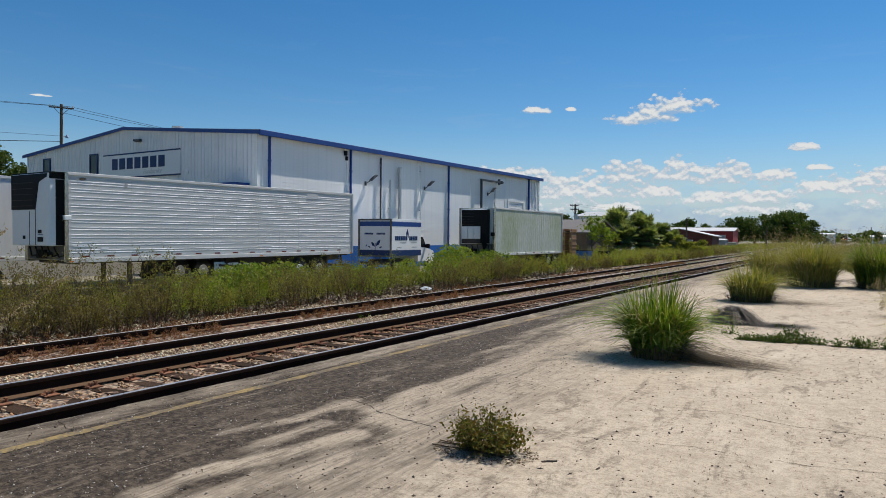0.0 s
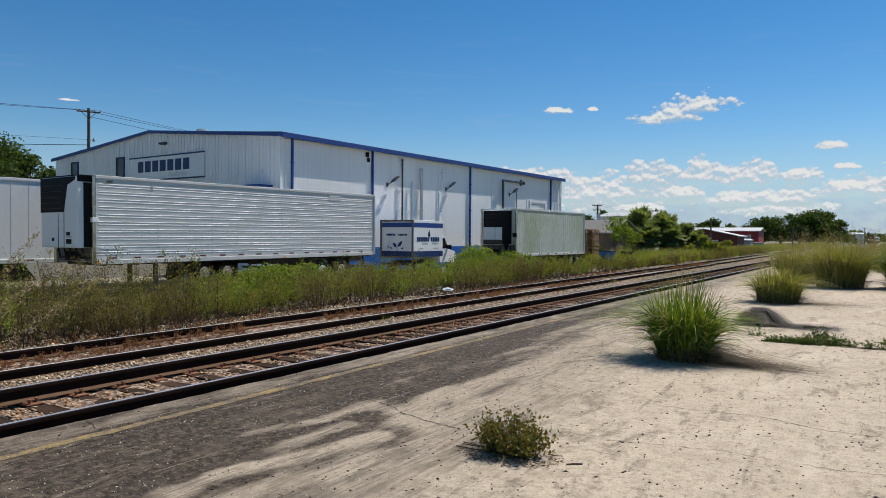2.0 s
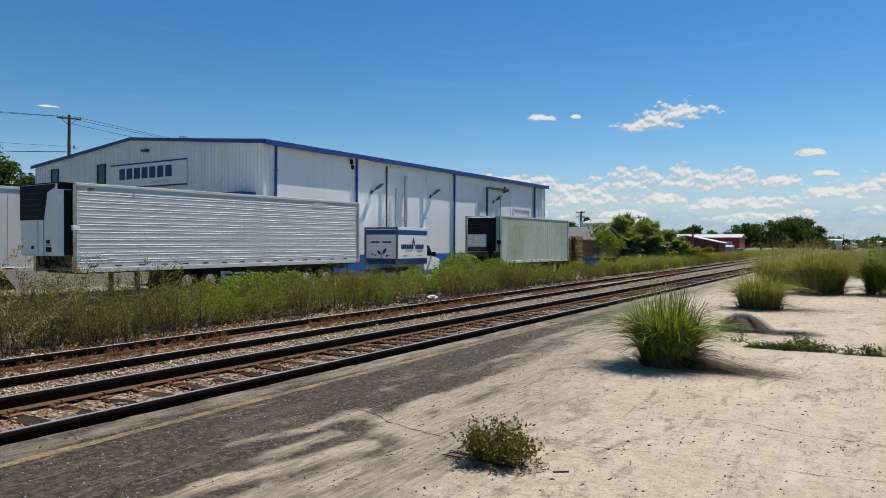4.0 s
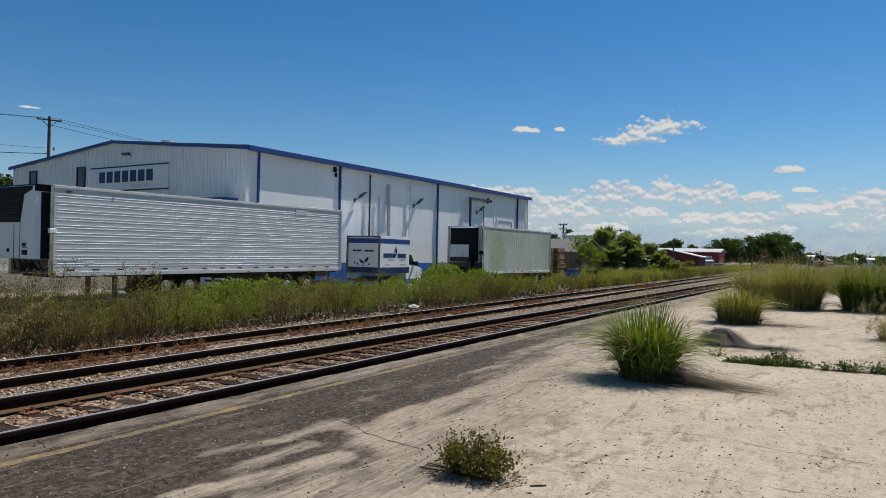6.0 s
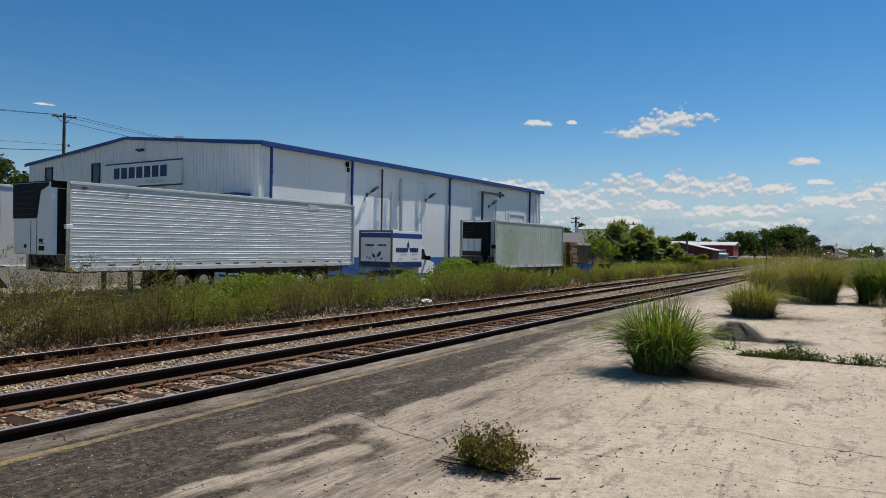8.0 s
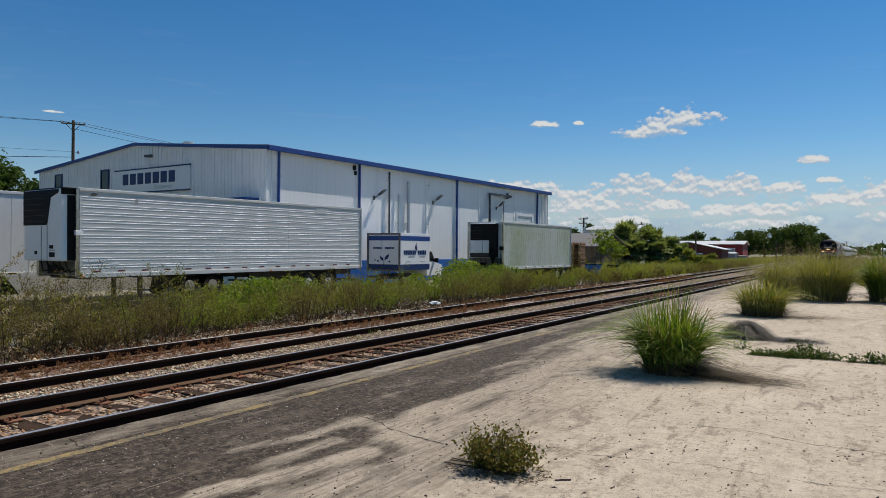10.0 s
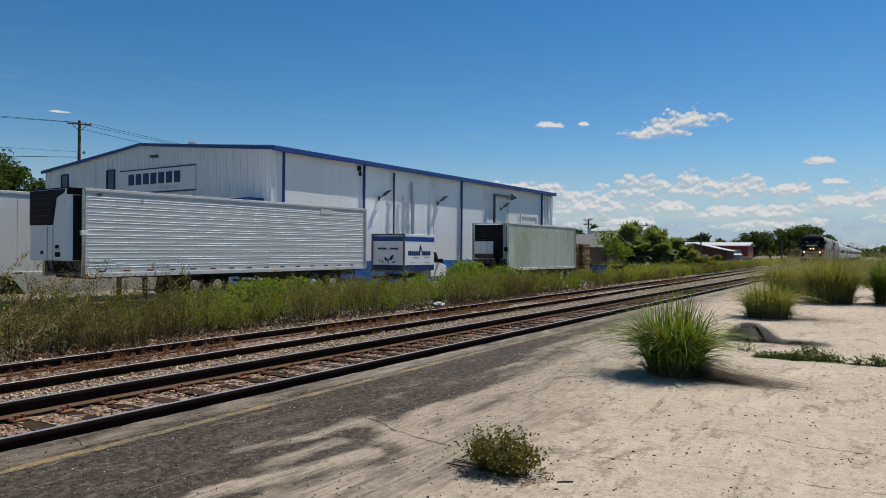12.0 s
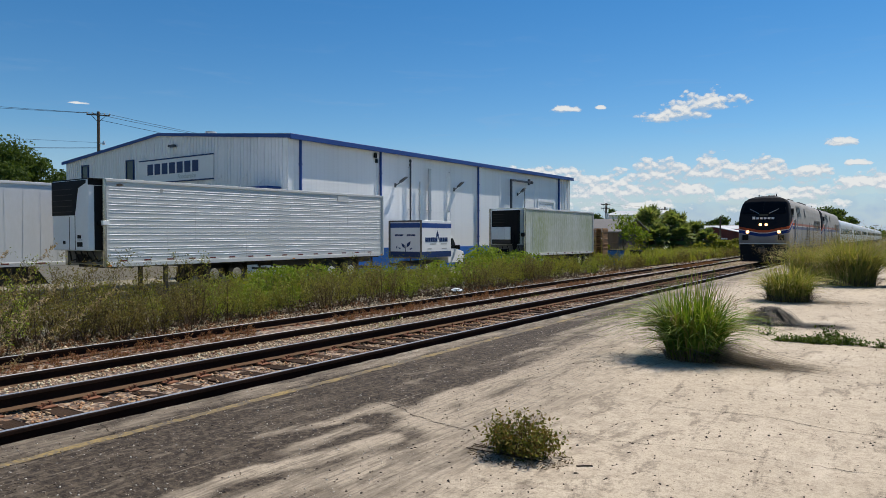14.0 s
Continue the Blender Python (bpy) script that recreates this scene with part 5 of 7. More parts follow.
def box_truck():
    ob = thing("box_truck", pose(-25.04, 34.08, YARD, 0, 0, TURN + 5.0), "white small box truck with navy bands and leaf emblem", "truck")
    hw, L, z0, z1 = 1.20, 3.45, 0.95, 3.19
    bm = bmesh.new()
    box(bm, -hw, hw, 0, L, z0, z1, 0.02)
    body = part("cargo_box", bm, M_signwhite, ob, "white cargo box with navy bands")
    for a, b, nm in ((z0, z0 + 0.36, "lower_band"), (z1 - 0.44, z1 - 0.16, "upper_band")):
        bm = bmesh.new()
        box(bm, -hw - 0.006, hw + 0.006, -0.006, L + 0.006, a, b)
        part(nm, bm, M_navy if nm == "lower_band" else M_blue, body, "navy painted band")
    # rear frame and door
    bm = bmesh.new()
    for x in (-hw, hw - 0.12):
        box(bm, x, x + 0.12, -0.05, 0.0, z0, z1, 0.01)
    box(bm, -hw, hw, -0.05, 0.0, z1 - 0.10, z1, 0.01)
    box(bm, -hw, hw, -0.06, 0.0, z0 - 0.05, z0 + 0.04, 0.01)
    part("rear_frame", bm, M_grimy, ob, "weathered dark metal rear frame")
    for x in (-0.85, -0.25, 0.25, 0.85):
        bm = bmesh.new()
        box(bm, x - 0.06, x + 0.06, -0.065, -0.05, z1 - 0.07, z1 - 0.04)
        part("marker_lamp", bm, M_red, ob)
    # emblem: leaves on a stem, and name bars
    bm = bmesh.new()
    for i, (x, z, ang, s) in enumerate(((-0.13, 1.66, 42, 0.38), (0.24, 1.74, -38, 0.46), (-0.40, 1.50, 60, 0.20), (-0.62, 1.56, -20, 0.18), (0.42, 1.48, -70, 0.22))):
        pts = [(0, -0.5), (0.22, -0.1), (0.16, 0.25), (0, 0.55), (-0.16, 0.25), (-0.22, -0.1)]
        ca, sa = math.cos(radians(ang)), math.sin(radians(ang))
        poly(bm, [(x + s * (u * ca - v * sa), -0.012, z + s * (u * sa + v * ca)) for u, v in pts], (0, -0.008, 0))
    tube(bm, (0.02, -0.015, 1.3), (0.05, -0.015, 1.72), 0.02, 0.012, 6)
    part("leaf_emblem", bm, M_navy, body, "navy leaf emblem")
    for i in range(7):
        for x0 in (-0.75, 0.12):
            bm = bmesh.new()
            box(bm, x0 + i * 0.09, x0 + i * 0.09 + 0.07, -0.02, -0.004, 2.24, 2.35)
            part("letter_block", bm, M_navy, body)
    for i in range(13):
        if i == 7:
            continue
        bm = bmesh.new()
        y = 0.36 + i * 0.205
        box(bm, hw + 0.002, hw + 0.014, y, y + 0.165, 1.90, 2.16, 0.004)
        part("letter_block", bm, M_navy, body)
    bm = bmesh.new()
    for a, b, s in ((1.84, 2.30, 12), (1.72, 2.36, -22)):
        pts = [(0, -0.28), (0.08, 0), (0, 0.3), (-0.08, 0)]
        ca, sa = math.cos(radians(s)), math.sin(radians(s))
        poly(bm, [(hw + 0.003, a + u * ca - v * sa, b + u * sa + v * ca) for u, v in pts], (0.01, 0, 0))
    part("leaf_emblem", bm, M_navy, body)
    for y, w, z in ((0.6, 0.5, 1.45), (2.3, 0.6, 1.45), (0.9, 0.7, 1.74), (2.2, 0.7, 1.74)):
        bm = bmesh.new()
        box(bm, hw + 0.002, hw + 0.008, y, y + w, z, z + 0.06)
        part("letter_bar", bm, M_galv, body)
    # cab
    bm = bmesh.new()
    prof = [(L + 0.04, 0.55), (L + 2.15, 0.55), (L + 2.2, 0.95), (L + 2.05, 1.25), (L + 1.2, 1.42), (L + 0.62, 2.22), (L + 0.04, 2.3)]
    loft(bm, [[(x, y if abs(x) < 0.95 else L + (y - L) * 0.97, z if abs(x) < 0.95 else 0.55 + (z - 0.55) * 0.97) for y, z in prof] for x in (-0.98, -0.9, 0.9, 0.98)])
    cab = part("cab", bm, M_reefer, ob, "white van cab")
    for x in (-0.99, 0.975):
        bm = bmesh.new()
        poly(bm, [(x, L + 0.3, 1.45), (x, L + 1.12, 1.45), (x, L + 0.62, 2.1), (x, L + 0.3, 2.12)], (0.015, 0, 0))
        part("side_window", bm, M_glass, cab, "dark side window")
    bm = bmesh.new()
    poly(bm, [(-0.8, L + 1.19, 1.46), (0.8, L + 1.19, 1.46), (0.75, L + 0.68, 2.18), (-0.75, L + 0.68, 2.18)], (0, 0.02, 0.015))
    part("windscreen", bm, M_glass, cab)
    bm = bmesh.new()
    box(bm, 1.0, 1.28, L + 0.95, L + 1.05, 1.4, 1.68, 0.03)
    tube(bm, (0.95, L + 1.0, 1.45), (1.1, L + 1.0, 1.5), 0.02)
    part("mirror", bm, M_black, cab, "black wing mirror")
    bm = bmesh.new()
    box(bm, 0.72, 0.94, L + 1.95, L + 2.2, 0.95, 1.15, 0.03)
    part("headlamp", bm, M_galv, cab)
    bm = bmesh.new()
    for x in (-0.45, 0.35):
        box(bm, x, x + 0.1, 0.1, L + 2.0, 0.5, 0.72)
    box(bm, -1.1, 1.1, -0.1, 0.0, 0.45, 0.6, 0.01)
    part("chassis", bm, M_steel, ob)
    for y in (0.9, L + 1.55):
        for sx in (-1, 1):
            wheel(ob, sx * 0.86, y, 0.36, 0.36, 0.24, sx)


box_truck()


# ---- the train ----
def train_paint():
    """Front and flank livery by height on the body: grey below, banded stripes that dip at the nose, black above on the front."""
    mt, nt, bsdf = nodes_of("locomotive_livery")
    tc = nt.nodes.new("ShaderNodeTexCoord")
    sep = nt.nodes.new("ShaderNodeSeparateXYZ")
    nt.links.new(tc.outputs["Object"], sep.inputs[0])
    x, y, z = sep.outputs
    front = math_node(nt, "LESS_THAN", y, 1.5)
    ax = math_node(nt, "ABSOLUTE", x)
    # on the nose the stripes form a shallow V; they climb round the corner
    vee = math_node(nt, "MULTIPLY", math_node(nt, "MULTIPLY", math_node(nt, "SUBTRACT", ax, 0.25), 0.20), front)
    s = math_node(nt, "SUBTRACT", z, math_node(nt, "MAXIMUM", vee, 0.0))
    climb = math_node(nt, "MULTIPLY", math_node(nt, "MAXIMUM", math_node(nt, "SUBTRACT", math_node(nt, "MINIMUM", y, 1.5), 0.1), 0.0), 0.34)
    s = math_node(nt, "SUBTRACT", s, climb)
    def between(a, b):
        return math_node(nt, "MULTIPLY", math_node(nt, "GREATER_THAN", s, a), math_node(nt, "LESS_THAN", s, b))
    grime = noise_node(nt, tc.outputs["Object"], 1.2, 6, 0.6)
    silver = mixed(nt, grime, (0.37, 0.355, 0.335), (0.22, 0.205, 0.185))
    col = mixed(nt, math_node(nt, "MULTIPLY", front, math_node(nt, "GREATER_THAN", s, 2.13)), silver, (0.018, 0.018, 0.021))
    for a, b, c in ((1.99, 2.15, (0.42, 0.085, 0.035)), (1.94, 1.99, (0.6, 0.6, 0.6)), (1.74, 1.94, (0.022, 0.045, 0.17))):
        fade = math_node(nt, "SUBTRACT", 1.0, math_node(nt, "MULTIPLY", math_node(nt, "SUBTRACT", y, 1.5), 0.25, True))
        col = mixed(nt, math_node(nt, "MULTIPLY", between(a, b), math_node(nt, "ADD", math_node(nt, "MULTIPLY", fade, 0.45), 0.55)), col, c)
    soot = ramp(nt, math_node(nt, "ADD", math_node(nt, "MULTIPLY", z, 0.25), math_node(nt, "MULTIPLY", grime, 0.5)), [(0.48, grey(0.6)), (0.74, grey(0))])
    col = mixed(nt, soot, col, (0.055, 0.045, 0.037))
    nt.links.new(col, bsdf.inputs["Base Color"])
    bsdf.inputs["Roughness"].default_value = 0.6
    bsdf.inputs["Specular IOR Level"].default_value = 0.04
    bumped(nt, bsdf, grime, 0.05, 0.02)
    return mt


M_livery = train_paint()
M_shield = glass_material("black_windshield", (0.006, 0.006, 0.007))
M_shield.node_tree.nodes["Principled BSDF"].inputs["Roughness"].default_value = 0.35
M_shield.node_tree.nodes["Principled BSDF"].inputs["Specular IOR Level"].default_value = 0.12
M_car = surface("stainless_fluted_car", (0.50, 0.50, 0.49), (0.36, 0.35, 0.33), 0.45, 0.5, 0.4, 5, 0.4, 0.08, 0.02, (1, 0.3, 4))
M_lamp = lamp_material("warm_headlight", (1.0, 0.60, 0.24), 5.0)
# emissive rim that imitates the amber flare round each headlight
M_flare = lamp_material("amber_flare_ring", (1.0, 0.40, 0.10), 2.2)
M_carroof = surface("dull_grey_roof", (0.42, 0.42, 0.42), (0.28, 0.27, 0.26), 0.6, 0.2, 0.4, 5, 0.4, 0.1)


def section(w, zb, zt, y, crown=0.5, n=7, tuck=0.62):
    """A ring: straight sides and a rounded roof."""
    pts = [(w, y, zb)]
    zc = zt - crown
    for i in range(n + 1):
        a = i / n * math.pi / 2
        pts.append((w * (1 - tuck * (1 - math.cos(a))), y, zc + crown * math.sin(a)))
    return pts + [(-px, py, pz) for px, py, pz in reversed(pts)]


def bogie(parent, y, r, axles):
    bm = bmesh.new()
    for sx in (-1, 1):
        box(bm, sx * 1.02 - 0.07, sx * 1.02 + 0.07, y - axles * 0.95, y + axles * 0.95, 0.42, 0.78, 0.03)
    box(bm, -1.0, 1.0, y - 0.25, y + 0.25, 0.5, 0.9)
    fr = part("bogie", bm, M_steel, parent, "dark bogie frame")
    for i in range(axles):
        ya = y + (i - (axles - 1) / 2) * 1.9
        bm = bmesh.new()
        for sx in (-1, 1):
            tube(bm, (sx * 0.70, ya, r), (sx * 0.82, ya, r), r, r, 20)
        tube(bm, (-0.7, ya, r), (0.7, ya, r), 0.09)
        part("wheelset", bm, M_rail, fr)


def flank(z):
    """Half width of the locomotive's body at a height: upright sides, shoulders that lean in."""
    pts = ((0.0, 1.50), (1.6, 1.52), (2.7, 1.52), (3.3, 1.47), (3.75, 1.40), (4.02, 1.30), (4.18, 1.08), (4.30, 0.78), (4.38, 0.55))
    return float(np.interp(z, [p[0] for p in pts], [p[1] for p in pts]))


def cab_ring(y, plan, zt, zb=1.05):
    """A ring round the body that ends flat at the height zt."""
    half = []
    for f in (0.0, 0.25, 0.50, 0.68, 0.80, 0.87, 0.92, 0.96, 1.0):
        z = zb + (zt - zb) * f
        half.append((flank(z) * plan * (1.0 if f < 1 else 0.96), y, z if f < 1 else zt + 0.02))
    w = half[-1][0]
    half += [(w * 0.66, y - 0.0, zt + 0.05), (w * 0.3, y, zt + 0.065)]
    return half + [(-px, py, pz) for px, py, pz in reversed(half)]


def locomotive(m, lit):
    """Local: nose at y = 0 facing -y, z from the rail top."""
    ob = thing("locomotive", m, "silver diesel passenger locomotive with black nose and striped band", "locomotive", "train")
    L = 20.8
    bm = bmesh.new()
    prof = [(0.0, 0.86, 2.28), (0.03, 0.92, 2.40), (0.10, 0.965, 2.62), (0.22, 0.985, 2.92), (0.38, 0.995, 3.28), (0.56, 1.0, 3.64), (0.74, 1.0, 3.95), (0.92, 1.0, 4.17), (1.15, 1.0, 4.28), (1.5, 1.0, 4.33),
            (L - 0.1, 1.0, 4.33), (L, 0.97, 4.2)]
    loft(bm, [cab_ring(y, plan, zt) for y, plan, zt in prof])
    body = part("body", bm, M_livery, ob)
    # windshield: two panes on the slope, wipers, cab windows, door, slanted engine-room windows
    for sx in (-1, 1):
        bm = bmesh.new()
        poly(bm, [(sx * 0.05, 0.30, 3.24), (sx * 1.28, 0.32, 3.20), (sx * 1.18, 0.62, 3.84), (sx * 0.05, 0.66, 3.94)], (0, -0.03, 0.02))
        part("windshield", bm, M_shield, body, "dark windshield pane")
        bm = bmesh.new()
        tube(bm, (sx * 0.30, 0.24, 3.22), (sx * 0.85, 0.42, 3.52), 0.018, 0.012, 6)
        part("wiper", bm, M_galv, body)
        bm = bmesh.new()
        poly(bm, [(sx * (flank(3.02) + 0.025), 1.60, 3.02), (sx * (flank(3.02) + 0.025), 2.25, 3.02), (sx * (flank(3.55) + 0.03), 2.25, 3.55), (sx * (flank(3.55) + 0.03), 1.50, 3.55)], (sx * 0.012, 0, 0.006))
        part("cab_window", bm, M_shield, body, "dark cab side window")
        bm = bmesh.new()
        box(bm, sx * 1.53 - 0.015, sx * 1.53 + 0.015, 2.55, 3.15, 1.2, 2.85, 0.01)
        part("cab_door", bm, M_steel, body, "narrow dark cab door")
        for i in range(3):
            y = 3.9 + i * 0.72
            xa, xb = sx * (flank(3.10) + 0.03), sx * (flank(3.80) + 0.035)
            bm = bmesh.new()
            poly(bm, [(xa, y + 0.22, 3.10), (xa, y + 0.64, 3.10), (xb, y + 0.40, 3.80), (xb, y - 0.02, 3.80)], (sx * 0.012, 0, 0.008))
            part("side_window", bm, M_shield, body, "dark slanted window")
        bm = bmesh.new()
        xa, xb = sx * (flank(3.15) + 0.03), sx * (flank(3.75) + 0.035)
        poly(bm, [(xa, 8.5, 3.15), (xa, 8.9, 3.15), (xb, 8.7, 3.75), (xb, 8.3, 3.75)], (sx * 0.012, 0, 0.008))
        part("side_window", bm, M_shield, body, "dark slanted window")
        for y0, y1, z0, k in ((9.6, 10.6, 1.5, 9), (15.2, 19.4, 2.4, 6)):
            bm = bmesh.new()
            for i in range(k):
                box(bm, sx * 1.525 - 0.01, sx * 1.525 + 0.018, y0, y1, z0 + i * 0.11, z0 + 0.075 + i * 0.11)
            part("louvre", bm, M_steel, body, "dark louvred vent")
        for y in (6.6, 11.4, 14.4):
            bm = bmesh.new()
            box(bm, sx * 1.522 - 0.002, sx * 1.522 + 0.010, y, y + 0.03, 1.2, 2.75)
            part("panel_seam", bm, M_steel, body)
        bm = bmesh.new()
        for y in (2.42, 3.28):
            tube(bm, (sx * 1.60, y, 1.25), (sx * 1.60, y, 2.9), 0.02, 0.02, 6)
            for z in (1.3, 2.85):
                tube(bm, (sx * 1.51, y, z), (sx * 1.60, y, z), 0.015, 0.015, 6)
        part("grab_rail", bm, M_galv, body)
        bm = bmesh.new()
        box(bm, sx * 1.44, sx * 1.60, 1.32, 1.40, 3.15, 3.55, 0.02)
        tube(bm, (sx * 1.38, 1.42, 3.4), (sx * 1.5, 1.38, 3.4), 0.02, 0.02, 6)
        part("mirror", bm, M_steel, body, "cab mirror")
        bm = bmesh.new()
        for k in range(4):
            box(bm, sx * 1.42 - 0.10, sx * 1.42 + 0.10, 2.55, 3.15, 0.30 + k * 0.24, 0.33 + k * 0.24, 0.005)
        part("side_steps", bm, M_steel, ob, "dark cab steps")
    # lights
    for x, z, r, y in ((-0.17, 2.50, 0.065, 0.05), (0.17, 2.50, 0.065, 0.05), (-0.92, 2.04, 0.075, -0.03), (0.92, 2.04, 0.075, -0.03)):
        bm = bmesh.new()
        tube(bm, (x, y + 0.1, z), (x, y - 0.02, z), r + 0.04, r + 0.04, 16)
        hs = part("lamp_housing", bm, M_steel, body)
        # ring wider than the lens; on the lit engine it glows as flare
        bm = bmesh.new()
        tube(bm, (x, y - 0.012, z), (x, y - 0.03, z), r + 0.035, r + 0.03, 16)
        part("lamp_ring", bm, M_flare if lit else M_galv, hs)
        bm = bmesh.new()
        tube(bm, (x, y - 0.02, z), (x, y - 0.05, z), r, r * 0.9, 16)
        part("headlight", bm, M_lamp if lit else M_galv, hs, "glowing warm headlight" if lit else "")
    # name-plate bars and number box
    for i in range(6):
        bm = bmesh.new()
        x = -0.66 + i * 0.225
        box(bm, x, x + 0.155, 0.10, 0.24, 2.85, 3.02 if i == 0 else 2.97)
        part("letter_block", bm, M_reefer, body, "white block of lettering")
    bm = bmesh.new()
    box(bm, -0.26, 0.26, 0.16, 0.34, 3.07, 3.17)
    part("number_box", bm, M_glass, body)
    # pilot, coupler, steps
    bm = bmesh.new()
    poly(bm, [(-1.36, -0.03, 1.28), (1.36, -0.03, 1.28), (1.32, -0.14, 0.26), (-1.32, -0.14, 0.26)], (0, 0.3, 0))
    part("pilot", bm, M_black, ob, "dark steel pilot plate")
    bm = bmesh.new()
    poly(bm, [(-1.15, -0.18, 0.62), (0, -0.36, 0.62), (0, -0.44, 0.14), (-1.28, -0.26, 0.14)], (0, 0.08, 0))
    poly(bm, [(1.15, -0.18, 0.62), (0, -0.36, 0.62), (0, -0.44, 0.14), (1.28, -0.26, 0.14)], (0, 0.08, 0))
    part("plough", bm, M_black, ob, "scuffed dark plough blades")
    for sx in (-1, 1):
        bm = bmesh.new()
        for k in range(3):
            box(bm, sx * 1.38 - 0.14, sx * 1.38 + 0.14, 0.22, 0.50, 0.42 + k * 0.26, 0.46 + k * 0.26, 0.006)
        part("corner_step", bm, M_steel, ob)
    bm = bmesh.new()
    box(bm, -1.40, 1.40, -0.07, 0.02, 1.26, 1.33, 0.01)
    part("front_sill", bm, M_galv, ob, "pale sill over the pilot")
    bm = bmesh.new()
    box(bm, -0.14, 0.14, -0.55, 0.2, 0.76, 1.0, 0.04)
    box(bm, -0.2, 0.2, -0.65, -0.4, 0.70, 1.06, 0.05)
    part("coupler", bm, M_steel, ob)
    for x in (-1.05, 1.05):
        bm = bmesh.new()
        box(bm, x - 0.18, x + 0.18, -0.10, 0.10, 1.52, 1.84, 0.03)
        part("vent_box", bm, M_black, ob, "square black vent")
        bm = bmesh.new()
        hose(bm, [(x * 0.6, -0.1, 0.9), (x * 0.6, -0.3, 0.55), (x * 0.45, -0.3, 0.45), (x * 0.3, -0.15, 0.7)], 0.03)
        part("air_hose", bm, M_black, ob)
    # underframe, tanks, bogies, roof gear
    bm = bmesh.new()
    box(bm, -1.45, 1.45, 0.25, L - 0.2, 0.88, 1.08, 0.03)
    box(bm, -1.3, 1.3, 7.6, 13.2, 0.25, 0.95, 0.08)
    part("fuel_tank", bm, M_steel, ob)
    bogie(ob, 4.2, 0.5, 2)
    bogie(ob, L - 4.2, 0.5, 2)
    for y0, y1, w in ((8.0, 10.5, 0.5), (14.0, 18.5, 0.55)):
        bm = bmesh.new()
        box(bm, -w, w, y0, y1, 4.36, 4.50, 0.04)
        part("roof_hatch", bm, M_steel, ob)
    for x, y, h in ((0.5, 1.9, 4.56), (-0.6, 2.2, 4.54)):
        bm = bmesh.new()
        tube(bm, (x, y, 4.3), (x, y, h), 0.035)
        part("antenna", bm, M_steel, ob)
    for x in (-0.15, 0.0, 0.15):
        bm = bmesh.new()
        tube(bm, (x, 3.0, 4.44), (x, 3.4, 4.48), 0.05, 0.08)
        part("horn", bm, M_steel, ob)
    return ob


def passenger_car(m):
    ob = thing("passenger_car", m, "stainless steel passenger car with dark window band", "railway car", "train")
    L = 25.6
    bm = bmesh.new()
    loft(bm, [section(w, 1.0, zt, y, 0.85) for y, w, zt in ((0, 1.42, 3.75), (0.15, 1.52, 3.86), (L - 0.15, 1.52, 3.86), (L, 1.42, 3.75))])
    body = part("body", bm, M_car, ob)
    for sx in (-1, 1):
        for i in range(11):
            y = 2.4 + i * 1.95
            bm = bmesh.new()
            box(bm, sx * 1.525 - 0.012, sx * 1.525 + 0.012, y, y + 1.45, 2.05, 2.72, 0.01)
            part("window", bm, M_glass, body, "dark window")
        for y in (0.7, L - 1.5):
            bm = bmesh.new()
            box(bm, sx * 1.525 - 0.012, sx * 1.525 + 0.012, y, y + 0.8, 1.15, 3.1, 0.01)
            part("vestibule_door", bm, M_galv, body)
        for z in (1.25, 1.4, 1.55, 1.7):
            bm = bmesh.new()
            box(bm, sx * 1.525 - 0.01, sx * 1.525 + 0.015, 0.4, L - 0.4, z, z + 0.05)
            part("flute", bm, M_car, body)
    bm = bmesh.new()
    box(bm, -0.6, 0.6, -0.3, 0.0, 1.1, 3.4, 0.03)
    part("gangway", bm, M_black, ob, "black gangway bellows")
    bm = bmesh.new()
    box(bm, -1.2, 1.2, 5.5, L - 5.5, 0.45, 1.0, 0.05)
    part("underframe", bm, M_steel, ob)
    bogie(ob, 3.2, 0.46, 2)
    bogie(ob, L - 3.2, 0.46, 2)
    return ob


SPEED, NOSE_END = 28.2, 48.6        # metres a second; nose at the end of the clip


def train_rows(offset):
    return [(t, pose(MAIN_X, NOSE_END + offset + SPEED * (14.0 - t), 0)) for t in (0.0, 3.5, 7.0, 10.5, 14.0)]


TRAIN = []
lead = locomotive(pose(MAIN_X, 450, 0), True)
TRAIN.append((lead, 0.0))
TRAIN.append((locomotive(pose(MAIN_X, 471.6, 0), False), 21.6))
first_car = passenger_car(pose(MAIN_X, 493, 0))
TRAIN.append((first_car, 43.3))
for i in range(1, 8):
    TRAIN.append((copy_thing(first_car, pose(MAIN_X, 493 + 26.2 * i, 0)), 43.3 + 26.2 * i))


